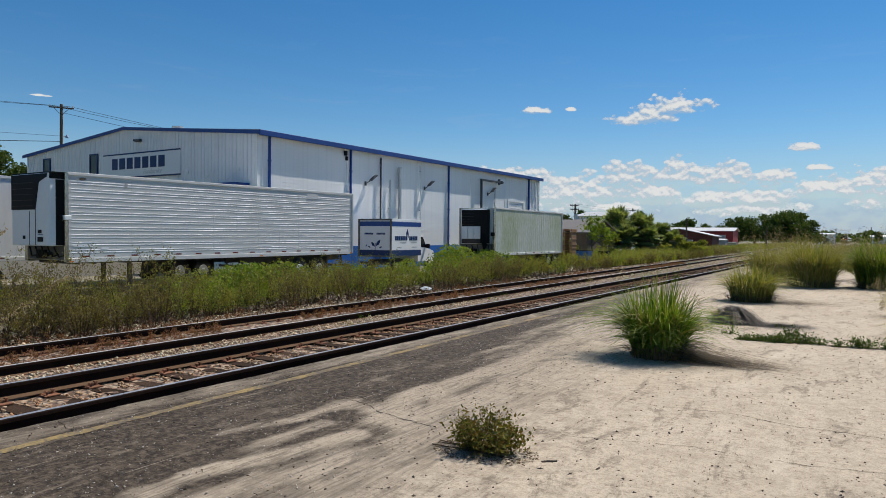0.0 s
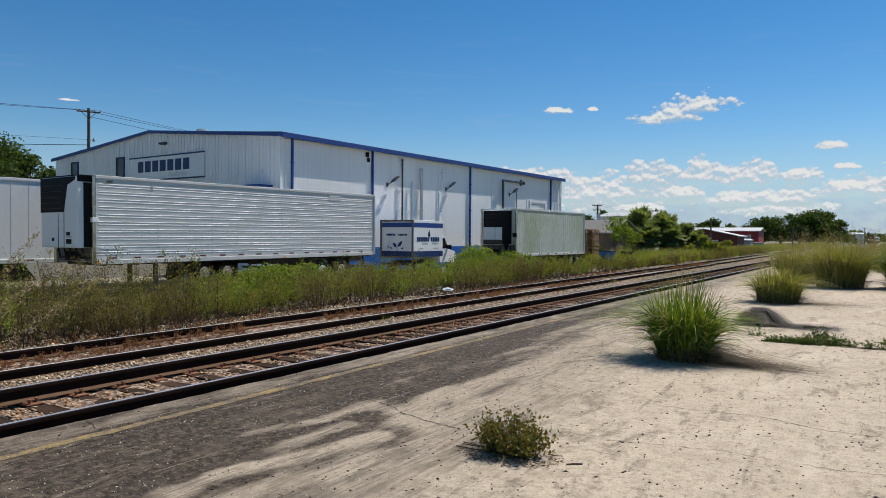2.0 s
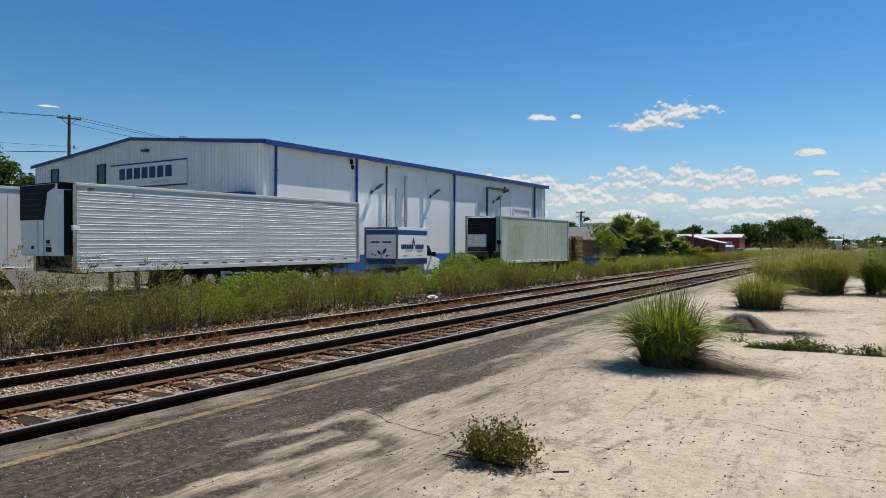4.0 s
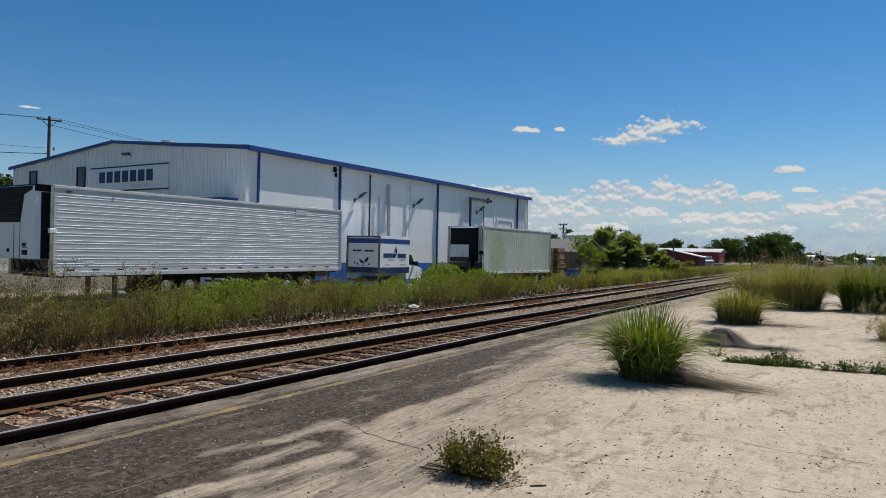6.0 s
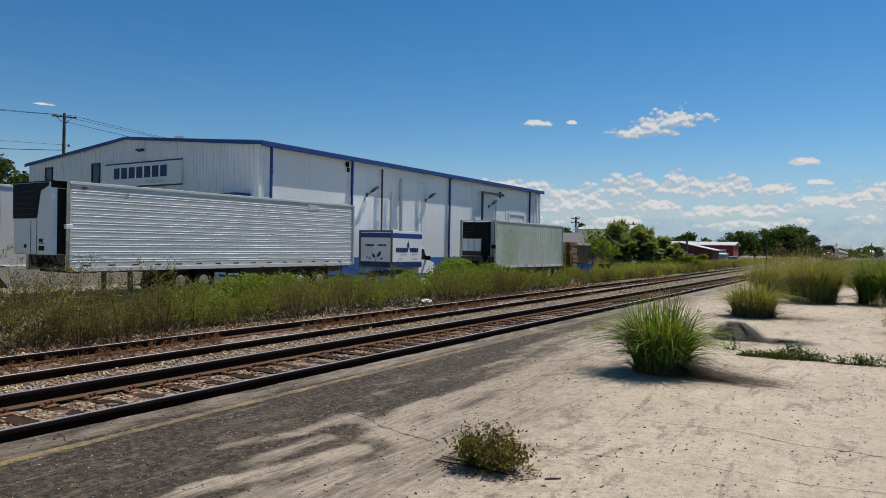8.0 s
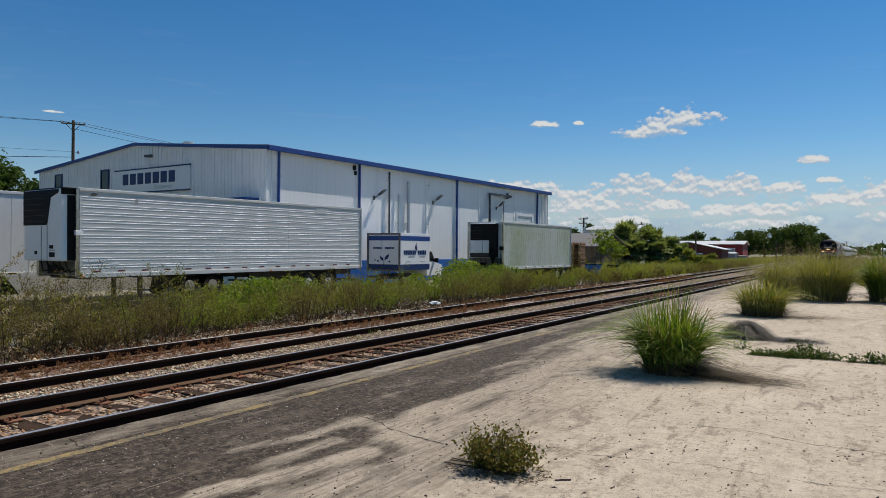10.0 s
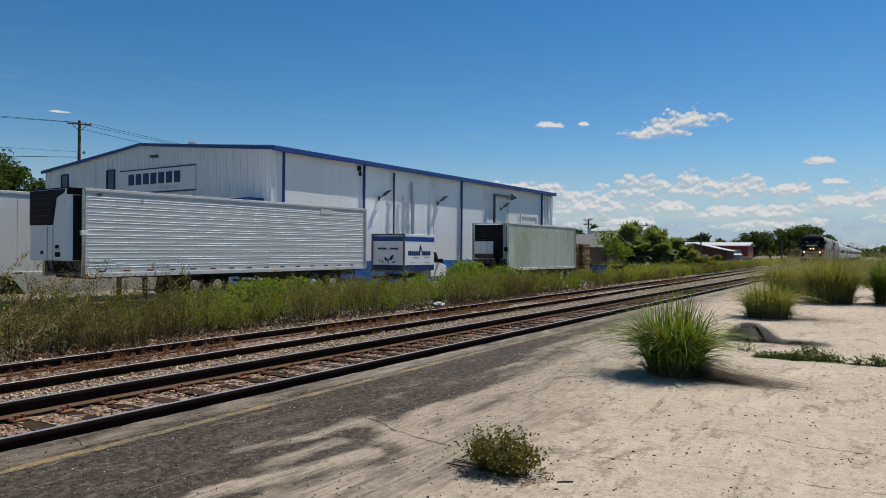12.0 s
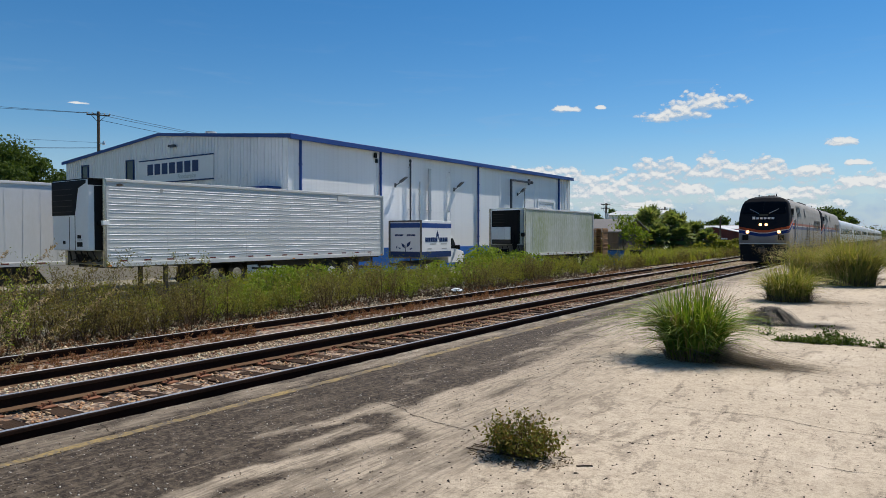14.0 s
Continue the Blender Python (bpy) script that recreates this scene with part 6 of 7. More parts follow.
# ---- plants on the platform ----
M_creeper = foliage("dark_creeping_leaf", [(0.06, 0.10, 0.02), (0.09, 0.14, 0.026), (0.12, 0.15, 0.035), (0.05, 0.08, 0.02)], 0.3)
def grass_clump(name, x, y, r, h, n, material, label, lean=(0, 0), droop=(0.25, 0.9), width=0.012, plumes=0, seed=0, straw=0.15, lying=(), falling=()):
    """One bunch of grass: blades, dead thatch at the foot, and seed stalks where it has them."""
    rng = np.random.default_rng(seed)
    ob = thing(name, pose(x, y, 0), label, "grass", "grass bunches on the platform")
    a = rng.uniform(0, 2 * np.pi, n)
    rad = r * 0.42 * np.sqrt(rng.uniform(size=n))
    roots = np.stack([rad * np.cos(a), rad * np.sin(a), np.zeros(n)], axis=1)
    b = a + rng.normal(0, 0.9, n)
    ways = np.stack([np.cos(b) + lean[0], np.sin(b) + lean[1], np.zeros(n)], axis=1)
    hs = h * rng.uniform(0.45, 1.12, n) * (1 - 0.2 * (rad / (r * 0.42)) ** 2)
    bow = np.where(rng.uniform(size=n) < 0.6, rng.uniform(droop[0], (droop[0] + droop[1]) / 2, n), rng.uniform((droop[0] + droop[1]) / 2, droop[1], n))
    v, f = blade_arrays(rng, roots, ways, hs, bow, width, 7, 0.17)
    if falling:      # blades that arch over to one side as far as the ground
        way, long, k = falling
        b = math.radians(way) + rng.normal(0, 0.30, k)
        roots = np.stack([rng.normal(0, r * 0.15, k), rng.normal(0, r * 0.15, k), np.zeros(k)], axis=1)
        extra = blade_arrays(rng, roots, np.stack([np.cos(b), np.sin(b), np.zeros(k)], axis=1), long * rng.uniform(0.6, 1.05, k), rng.uniform(0.7, 1.22, k), width * 0.45, 9, 0.15)
        v, f = joined([(v, f), extra])
        v[:, 2] = np.maximum(v[:, 2], 0.006)
    soup("tuft", v, f, material, "long arching blades", kind="stuff", parent=ob)
    k = int(n * straw * 1.3) + 60
    a = rng.uniform(0, 2 * np.pi, k)
    rad = r * 0.5 * np.sqrt(rng.uniform(size=k))
    roots = np.stack([rad * np.cos(a), rad * np.sin(a), np.full(k, 0.005)], axis=1)
    ways = np.stack([np.cos(a), np.sin(a), np.zeros(k)], axis=1)
    v, f = blade_arrays(rng, roots, ways, h * rng.uniform(0.10, 0.30, k), rng.uniform(0.3, 1.0, k), width * 0.6)
    v[:, 2] = np.maximum(v[:, 2], 0.006)
    soup("thatch", v, f, M_thatch, "brown dead thatch at the foot", kind="stuff", parent=ob)
    if plumes:
        a = rng.uniform(0, 2 * np.pi, plumes)
        rad = r * 0.35 * np.sqrt(rng.uniform(size=plumes))
        roots = np.stack([rad * np.cos(a), rad * np.sin(a), np.zeros(plumes)], axis=1)
        ways = np.stack([np.cos(a), np.sin(a), np.zeros(plumes)], axis=1)
        v1, f1 = blade_arrays(rng, roots, ways, h * rng.uniform(0.85, 1.22, plumes), rng.uniform(0.1, 0.55, plumes), 0.007)
        tips = v1.reshape(plumes, -1, 3)[:, -1]
        k = plumes * 14
        cen = np.repeat(tips, 14, axis=0) + rng.normal(0, 0.055, (k, 3)) * np.array([0.7, 0.7, 1.6]) * (h / 1.6)
        v2, f2 = random_leaves(rng, cen, 0.11, 0.008, 0.6)
        v, f = joined([(v1, f1), (v2, f2)])
        soup("plume", v, f, M_straw, "tan seed stalks", kind="stuff", parent=ob)
    if lying:
        way, reach, k = lying
        roots = np.stack([rng.normal(0, r * 0.28, k), rng.normal(0, r * 0.2, k), np.full(k, 0.01)], axis=1)
        b = math.radians(way) + rng.normal(0, 0.11, k)
        d = np.stack([np.cos(b), np.sin(b), np.zeros(k)], axis=1)
        t = np.linspace(0, 1, 6)[None, :, None]
        ln = reach * rng.uniform(0.4, 1.1, (k, 1, 1))
        line = roots[:, None, :] + d[:, None, :] * ln * t + np.array([0, 0, 1.0]) * (0.22 * h * (1 - t) ** 1.5 * rng.uniform(0.1, 1, (k, 1, 1)) + 0.012)
        side = np.stack([-d[:, 1], d[:, 0], np.zeros(k)], axis=1)[:, None, :] * (width * 0.5 * (1 - 0.8 * t))
        v = np.stack([line - side, line + side], axis=2).reshape(-1, 3)
        base = (np.arange(k) * 12)[:, None] + (np.arange(5) * 2)[None]
        f = np.stack([base, base + 1, base + 3, base + 2], axis=2).reshape(-1, 4)
        soup("lying_straw", v, f, M_thatch, "flattened dry straw trailing away", kind="stuff", parent=ob)
    return ob


grass_clump("grass_clump", -2.42, 10.15, 0.84, 1.30, 1300, M_grass, "bright green bunch grass with flattened dry straw on concrete", (-0.05, 0), (0.0, 0.95), 0.028, 6, 1, 0.22, (-4, 1.5, 220), (196, 1.70, 46))
grass_clump("grass_clump", -2.50, 20.7, 1.2, 1.35, 1100, M_grass_tan, "yellow-green bunch grass rooted in a slab joint", (0, 0), (0.05, 0.9), 0.026, 25, 2, 0.4, (-2, 1.9, 80))
grass_clump("grass_clump", -1.45, 28.6, 1.75, 1.95, 2600, M_grass_tan, "tall seeding bunch grass with tan plumes", (0, 0), (0.02, 0.62), 0.030, 170, 3, 0.2)
grass_clump("grass_clump", -2.95, 31.2, 1.6, 1.8, 1800, M_grass_tan, "tall dry-tipped bunch grass with tan plumes", (-0.2, 0), (0.05, 0.62), 0.030, 130, 4, 0.2)
grass_clump("grass_clump", 0.72, 29.2, 1.75, 2.0, 2400, M_grass, "tall green bunch grass with tan plumes", (0, 0), (0.02, 0.62), 0.032, 150, 5, 0.2)
grass_clump("grass_clump", 2.7, 28.0, 1.8, 1.95, 2200, M_grass_tan, "tall seeding bunch grass with tan plumes", (0, 0), (0.05, 0.62), 0.030, 130, 6, 0.2)
grass_clump("grass_clump", 1.05, 18.6, 0.85, 0.95, 420, M_grass_tan, "thin yellowing bunch grass with loose seed stalks", (0, 0), (0.3, 1.0), 0.013, 40, 7, 0.4)
grass_clump("grass_clump", 0.95, 14.6, 0.6, 0.7, 220, M_grass_tan, "thin yellowing bunch grass with loose seed stalks", (0, 0), (0.4, 1.1), 0.011, 18, 9, 0.6)
grass_clump("grass_clump", -2.40, 15.5, 0.5, 0.40, 220, M_grass_tan, "short yellowed bunch of grass", (0, 0), (0.4, 1.0), 0.012, 0, 8, 0.6)



def near_stalks():
    """Seeding grass beside the camera; only bowed tips of it come into view."""
    rng = np.random.default_rng(64)
    ob = thing("seeding_grass", pose(-2.62, 0.72, 0), "tall dry seeding grass with bowed tan heads", "grass", "grass bunches on the platform")
    k = 6
    b = rng.normal(0.40, 0.10, k)
    roots = np.stack([rng.normal(0, 0.06, k), rng.normal(0, 0.06, k), np.zeros(k)], axis=1)
    v, f = blade_arrays(rng, roots, np.stack([np.cos(b), np.sin(b), np.zeros(k)], axis=1), rng.uniform(1.92, 2.05, k), rng.uniform(0.20, 0.31, k), 0.004, 12, 0.12)
    soup("stalks", v, f, M_straw, "thin bowed straw stalks", kind="stuff", parent=ob)
    line = v.reshape(k, 13, 2, 3).mean(axis=2)
    ends = line[:, 9:13]
    n = 240
    cen = np.concatenate([ends[i, 0] + (ends[i, 3] - ends[i, 0]) * rng.uniform(0, 1, (n, 1)) + rng.normal(0, 0.006, (n, 3)) for i in range(k)])
    v, f = random_leaves(rng, cen, 0.013, 0.003, 0.0)
    soup("seed_heads", v, f, M_straw, "fine tan seed heads", kind="stuff", parent=ob)
    a = rng.uniform(0, 2 * np.pi, 60)
    roots = np.stack([0.12 * np.cos(a), 0.12 * np.sin(a), np.zeros(60)], axis=1)
    v, f = blade_arrays(rng, roots, np.stack([np.cos(a), np.sin(a), np.zeros(60)], axis=1), rng.uniform(0.3, 0.7, 60), rng.uniform(0.2, 0.9, 60), 0.012)
    soup("tuft", v, f, M_grass_tan, "yellowing blades at the foot", kind="stuff", parent=ob)


near_stalks()


def dead_grass_heap():
    """A fallen grey bunch, combed to one side."""
    rng = np.random.default_rng(21)
    ob = thing("dead_grass_heap", pose(-2.15, 15.1, 0), "grey dead grass heap combed over the concrete", "dead grass")
    k = 1100
    combed = rng.uniform(size=k) < 0.4
    b = np.where(combed, rng.normal(-0.05, 0.28, k), rng.uniform(-3.14, 3.14, k))
    d = np.stack([np.cos(b), np.sin(b), np.zeros(k)], axis=1)
    t = np.linspace(0, 1, 7)[None, :, None]
    ln = np.where(combed, rng.uniform(0.5, 1.6, k), rng.uniform(0.28, 0.55, k))[:, None, None]
    z0 = (0.34 * rng.uniform(0.35, 1.0, k))[:, None, None]
    start = rng.normal(0, 0.07, (k, 1, 3)) * np.array([1, 1, 0])
    line = start + d[:, None, :] * ln * t + np.array([0, 0, 1.0]) * (z0 * np.maximum(0, 1 - (t * ln / 0.5) ** 2) + 0.008)
    side = np.stack([-d[:, 1], d[:, 0], np.zeros(k)], axis=1)[:, None, :] * 0.007 * (1 - 0.6 * t)
    v = np.stack([line - side, line + side], axis=2).reshape(-1, 3)
    base = (np.arange(k) * 14)[:, None] + (np.arange(6) * 2)[None]
    f = np.stack([base, base + 1, base + 3, base + 2], axis=2).reshape(-1, 4)
    soup("straw", v, f, M_greystraw, "matted grey straw", kind="stuff", parent=ob)


dead_grass_heap()


def low_weed(name, x, y, rx, ry, h, n, leaf, material, label, seed, twigs=0, crumbs=0):
    """A low leafy plant: wiry stems that carry small leaves."""
    rng = np.random.default_rng(seed)
    ob = thing(name, pose(x, y, 0), label, "weed", "weeds on the platform")
    m = max(24, n // 22)
    a = rng.uniform(0, 2 * np.pi, m)
    ends = np.stack([np.cos(a) * rx, np.sin(a) * ry, np.zeros(m)], axis=1) * np.sqrt(rng.uniform(0.05, 1, (m, 1)))
    ends[:, 2] = h * rng.uniform(0.45, 1.0, m) * np.sqrt(np.maximum(0.12, 1 - (ends[:, 0] / rx) ** 2 * 0.8 - (ends[:, 1] / ry) ** 2 * 0.5))
    starts = ends * np.array([0.25, 0.25, 0.0])
    way = ends - starts
    flat = unit(np.stack([way[:, 0], way[:, 1], np.zeros(m)], axis=1) + 1e-3)
    side = np.stack([-flat[:, 1], flat[:, 0], np.zeros(m)], axis=1)
    t = np.linspace(0, 1, 5)[None, :, None]
    line = starts[:, None] + way[:, None] * t
    sd = side[:, None] * 0.004 * (1.2 - t)
    v = np.stack([line - sd, line + sd], axis=2).reshape(-1, 3)
    base = (np.arange(m) * 10)[:, None] + (np.arange(4) * 2)[None]
    f = np.stack([base, base + 1, base + 3, base + 2], axis=2).reshape(-1, 4)
    soup("stalk", v, f, M_stem, "thin brown stems", kind="stuff", parent=ob)
    i = rng.integers(0, m, n)
    s = rng.uniform(0.25, 1.05, (n, 1))
    cen = starts[i] + way[i] * s + rng.normal(0, leaf * 0.9, (n, 3))
    cen[:, 2] = np.maximum(cen[:, 2], 0.01)
    v, f = random_leaves(rng, cen, leaf, leaf * 0.46, 0.5)
    soup("leaves", v, f, material, "small pointed leaves", kind="stuff", parent=ob)
    if crumbs:
        a = rng.uniform(0, 2 * np.pi, crumbs)
        q = 1.25 * np.sqrt(rng.uniform(size=crumbs))
        cen = np.stack([rx * q * np.cos(a), ry * 0.9 * q * np.sin(a) - ry * 0.15, np.full(crumbs, 0.008)], axis=1)
        v, f = random_leaves(rng, cen, 0.03, 0.008, 0.0)
        v[:, 2] = np.clip(v[:, 2], 0.004, 0.016)
        soup("dry_litter", v, f, M_thatch, "dark dry crumbs at the foot", kind="stuff", parent=ob)
    if twigs:
        bm = bmesh.new()
        for j in range(twigs):
            x0, y0 = rng.uniform(-0.5, -0.1), rng.uniform(-0.12, 0.05)
            tube(bm, (x0, y0, 0.01), (x0 + 0.45, y0 - 0.06 + rng.uniform(-0.05, 0.05), 0.02), 0.005, 0.003, 5)
        part("dry_twigs", bm, M_stem, ob, "dry fallen twigs")
    return ob


low_weed("weed", -2.47, 4.90, 0.35, 0.27, 0.36, 2900, 0.036, M_bush, "small olive weed growing from bare concrete", 31, 7, 900)
for cx, cy, rx, ry, h, n, seed in ((-1.52, 12.68, 0.20, 0.10, 0.07, 420, 32), (-1.12, 12.72, 0.42, 0.15, 0.08, 1100, 33), (-0.98, 12.98, 0.24, 0.14, 0.25, 420, 34), (-0.62, 12.80, 0.30, 0.12, 0.15, 520, 36),
                                   (-0.22, 12.70, 0.13, 0.08, 0.10, 120, 37), (0.10, 12.78, 0.26, 0.11, 0.20, 460, 38), (0.52, 12.86, 0.30, 0.10, 0.13, 420, 39), (0.98, 12.80, 0.22, 0.09, 0.10, 260, 40), (1.4, 12.9, 0.26, 0.12, 0.16, 320, 42)):
    low_weed("weed", cx, cy, rx, ry, h, n, 0.044, M_creeper, "flat green weed creeping along a slab joint", seed, 0, 160)
low_weed("weed", -1.95, 13.3, 0.18, 0.1, 0.16, 110, 0.040, M_creeper, "sparse green seedling on the slab", 35)


def bark_scrap():
    """A dark split sliver of bark, thicker at one end."""
    bm = bmesh.new()
    rng = random.Random(12)
    rings = []
    for i in range(8):
        u = i / 7
        w, h = 0.012 * (1.1 - 0.6 * abs(u - 0.35)) + rng.uniform(-0.002, 0.002), 0.012 + rng.uniform(-0.003, 0.003)
        cx, cy = -0.06 + 0.12 * u, 0.010 * math.sin(2.2 * u)
        rings.append([(cx, cy - w, 0.001), (cx, cy - w * 0.6, h), (cx, cy + w * 0.5, h * 0.85), (cx, cy + w, 0.001)])
    loft(bm, rings)
    ob = tagged(part("bark_scrap", bm, M_husk), "dark scrap of bark on the concrete", "scrap")
    ob.matrix_basis = pose(-1.95, 4.9, 0, 0, 0, 32)


bark_scrap()


def plastic_bag():
    bm = bmesh.new()
    bmesh.ops.create_icosphere(bm, subdivisions=3, radius=0.2)
    for v in bm.verts:
        v.co *= 1 + 0.45 * noise.noise(v.co * 7)
        v.co.z = max(v.co.z * 0.5, -0.05)
    ob = tagged(part("plastic_bag", bm, M_bag, smooth=False), "crumpled white plastic bag on gravel", "bag")
    ob.matrix_basis = pose(-14.4, 23.0, -0.37)


plastic_bag()


# ---- trackside growth ----
def tall_weeds(name, rng, xy, ground, hs, shoots, leaves, leaf, material, label, reach=0.50, stem_w=0.014, heading=None):
    """Bushy weeds: an upright stem each, side shoots off it, fine leaves along the shoots."""
    n = len(xy)
    roots = np.stack([xy[:, 0], xy[:, 1], np.full(n, ground)], axis=1)
    a = rng.uniform(0, 2 * np.pi, n) if heading is None else heading
    ways = np.stack([np.cos(a), np.sin(a), np.zeros(n)], axis=1)
    v1, f1 = blade_arrays(rng, roots, ways, hs, rng.uniform(0.0, 0.25, n), stem_w, 3, 0.25 if heading is None else 0.36)
    k = n * shoots
    i = np.repeat(np.arange(n), shoots)
    s = rng.uniform(0.05, 0.90, k) ** 0.75
    start = roots[i] + ways[i] * (hs[i] * (0.25 if heading is None else 0.36) * s)[:, None] + np.stack([np.zeros(k), np.zeros(k), hs[i] * s * 0.95], axis=1)
    b = rng.uniform(0, 2 * np.pi, k)
    out = np.stack([np.cos(b), np.sin(b), np.zeros(k)], axis=1)
    ln = hs[i] * reach * rng.uniform(0.5, 1.15, k) * (1.15 - 0.55 * s)
    v2, f2 = blade_arrays(rng, start, out, ln, rng.uniform(0.0, 0.5, k), stem_w * 0.6, 2)
    v, f = joined([(v1, f1), (v2, f2)])
    soup(name + "_stems", v, f, M_stem, "thin brown weed stems", "weeds")
    m = k * leaves
    j = np.repeat(np.arange(k), leaves)
    t = 0.2 + 0.9 * rng.uniform(0, 1, m) ** 0.6
    cen = start[j] + out[j] * (ln[j] * (0.25 * t + 0.25 * t ** 2))[:, None] + np.stack([np.zeros(m), np.zeros(m), ln[j] * (t - 0.12 * t ** 2)], axis=1)
    cen += rng.normal(0, leaf * 0.55, (m, 3))
    cen[:, 2] = np.maximum(cen[:, 2], ground + 0.02)
    v, f = random_leaves(rng, cen, leaf, leaf * 0.42, 0.8)
    return soup(name, v, f, material, label, "weeds")


def trackside():
    rng = np.random.default_rng(77)
    # belt of fanned bushes between siding and yard: brown, olive and fresh ones side by side, with gaps
    x, y, top, sort = [], [], [], []
    for row, y_end in ((0, 36.0), (1, 36.0), (2, 36.0), (0, 112.0), (1, 112.0)):
        yy = 2.0 if y_end < 40 else 36.0
        while yy < y_end:
            step = 0.95 if yy < 13 else 1.35 if yy < 36 else 2.1
            yy += step * rng.uniform(0.7, 1.35)
            xx = -13.15 - 0.85 * np.clip((yy - 6) / 6, 0, 1) - 0.95 * row + rng.normal(0, 0.22) - 0.008 * max(0, yy - 30)
            open_here = noise.noise((xx * 0.5, yy * 0.36, 3.3))
            if open_here < (-0.45 if yy < 13 else -0.10) or np.hypot((xx + 16.0) / 1.5, (yy - 14.4) / 1.3) < 1.0 or (xx > -15.2 and abs(yy - 22.6) < 1.3):
                continue
            x.append(xx), y.append(yy)
            top.append(rng.uniform(0.75, 1.55) * (1.0 if yy < 13 else 0.95) * (1 + 0.5 * noise.noise((xx * 0.6, yy * 0.45, 8.1))))
            sort.append(rng.choice(3, p=(0.42, 0.48, 0.10) if yy < 13 else (0.44, 0.36, 0.20)))
    x, y, top, sort = (np.array(v) for v in (x, y, top, sort))
    for k, (nm, mat, words, per, shoots, reach) in enumerate((("browning_weeds", M_weed_brown, "dense brown-stemmed drying weeds beside the siding", 46, 5, 0.30),
                                                             ("feathery_weeds", M_weed, "dense olive feathery weeds beside the siding", 30, 6, 0.36),
                                                             ("fresh_weeds", M_weed_green, "dense fresh green weeds beside the siding", 26, 7, 0.40))):
        for near in (True, False):
            i = np.flatnonzero((sort == k) & ((y < 36) == near))
            n = per if near else per // 3
            j = np.repeat(i, n)
            head = rng.uniform(0, 2 * np.pi, len(j))
            out = 0.34 * np.sqrt(rng.uniform(size=len(j))) * top[j]
            xy = np.stack([x[j] + out * np.cos(head), y[j] + out * np.sin(head)], axis=1)
            hs = top[j] * rng.uniform(0.5, 1.08, len(j))
            tall_weeds(nm if near else "far_" + nm, rng, xy, YARD + 0.04, hs, shoots if near else 6, 9 if near else 7, 0.052 if near else 0.09, mat, words, reach, 0.013 if near else 0.022, head)
    # low mixed green between the bushes
    n = 900
    yy = rng.uniform(6, 46, n)
    xx = -13.9 - 0.6 * np.clip((yy - 6) / 6, 0, 1) - rng.gamma(2.0, 0.8, n)
    keep = np.array([noise.noise((p * 0.55, q * 0.4, 6.2)) > 0.0 for p, q in zip(xx, yy)]) & (xx > -17.5)
    xy = np.stack([xx, yy], axis=1)[keep]
    tall_weeds("low_green_weeds", rng, xy, YARD + 0.04, rng.uniform(0.25, 0.6, len(xy)), 9, 7, 0.055, M_vine_mix, "low leafy green weeds between taller bushes", 0.7, 0.008)
    # brown litter under the belt
    k = 16000
    y = 1 + 60 * rng.uniform(size=k) ** 1.4
    x = -12.6 - 0.75 * np.clip((y - 6) / 6, 0, 1) - rng.gamma(1.8, 1.1, k)
    cen = np.stack([x, y, np.full(k, YARD + 0.05) + rng.uniform(0, 0.05, k)], axis=1)
    v, f = random_leaves(rng, cen, 0.13, 0.06, 0.0)
    soup("leaf_litter", v, f, M_litter, "brown plant litter under the weeds", "litter")
    # greener undergrowth behind them
    n = 2600
    y = np.concatenate([rng.uniform(4, 40, n // 2), rng.uniform(40, 130, n - n // 2)])
    x = rng.uniform(-20.5, -15.5, n) - 0.012 * y
    keep = np.array([noise.noise((a * 0.45, b * 0.36, 5.5)) > 0.05 for a, b in zip(x, y)]) & (y > 13 + 2 * rng.normal(size=n))
    xy = np.stack([x, y], axis=1)[keep]
    tall_weeds("green_undergrowth", rng, xy, YARD + 0.02, rng.uniform(0.35, 0.95, len(xy)), 8, 7, 0.085, M_vine_mix, "mixed bright green undergrowth along the yard")
    # reddish dry weeds on and beside the siding
    n = 4200
    y = rng.uniform(0, 60, n)
    x = -11.15 - 0.02 * y + np.where(rng.uniform(size=n) < 0.6, rng.uniform(-0.65, 0.6, n), rng.uniform(-2.2, -0.9, n))
    keep = np.array([noise.noise((a * 0.8, b * 0.35, 1.5)) > 0.02 for a, b in zip(x, y)])
    xy = np.stack([x, y], axis=1)[keep]
    tall_weeds("red_weeds", rng, xy, -0.42, rng.uniform(0.07, 0.2, len(xy)), 6, 6, 0.034, M_redweed, "low reddish dry weeds between siding rails", 0.6, 0.005)
    # small green tufts of grass on the ballast
    k = 500
    cx, cy = rng.uniform(-10.9, -9.2, 26), rng.uniform(6, 60, 26)
    j = rng.integers(0, 26, k)
    roots = np.stack([cx[j] - 0.02 * cy[j] + rng.normal(0, 0.12, k), cy[j] + rng.normal(0, 0.2, k), np.full(k, -0.37)], axis=1)
    a = rng.uniform(0, 2 * np.pi, k)
    v, f = blade_arrays(rng, roots, np.stack([np.cos(a), np.sin(a), np.zeros(k)], axis=1), rng.uniform(0.08, 0.2, k), rng.uniform(0.2, 0.9, k), 0.01, 3)
    soup("ballast_grass", v, f, M_grass, "small grass tufts in the ballast", "grass")


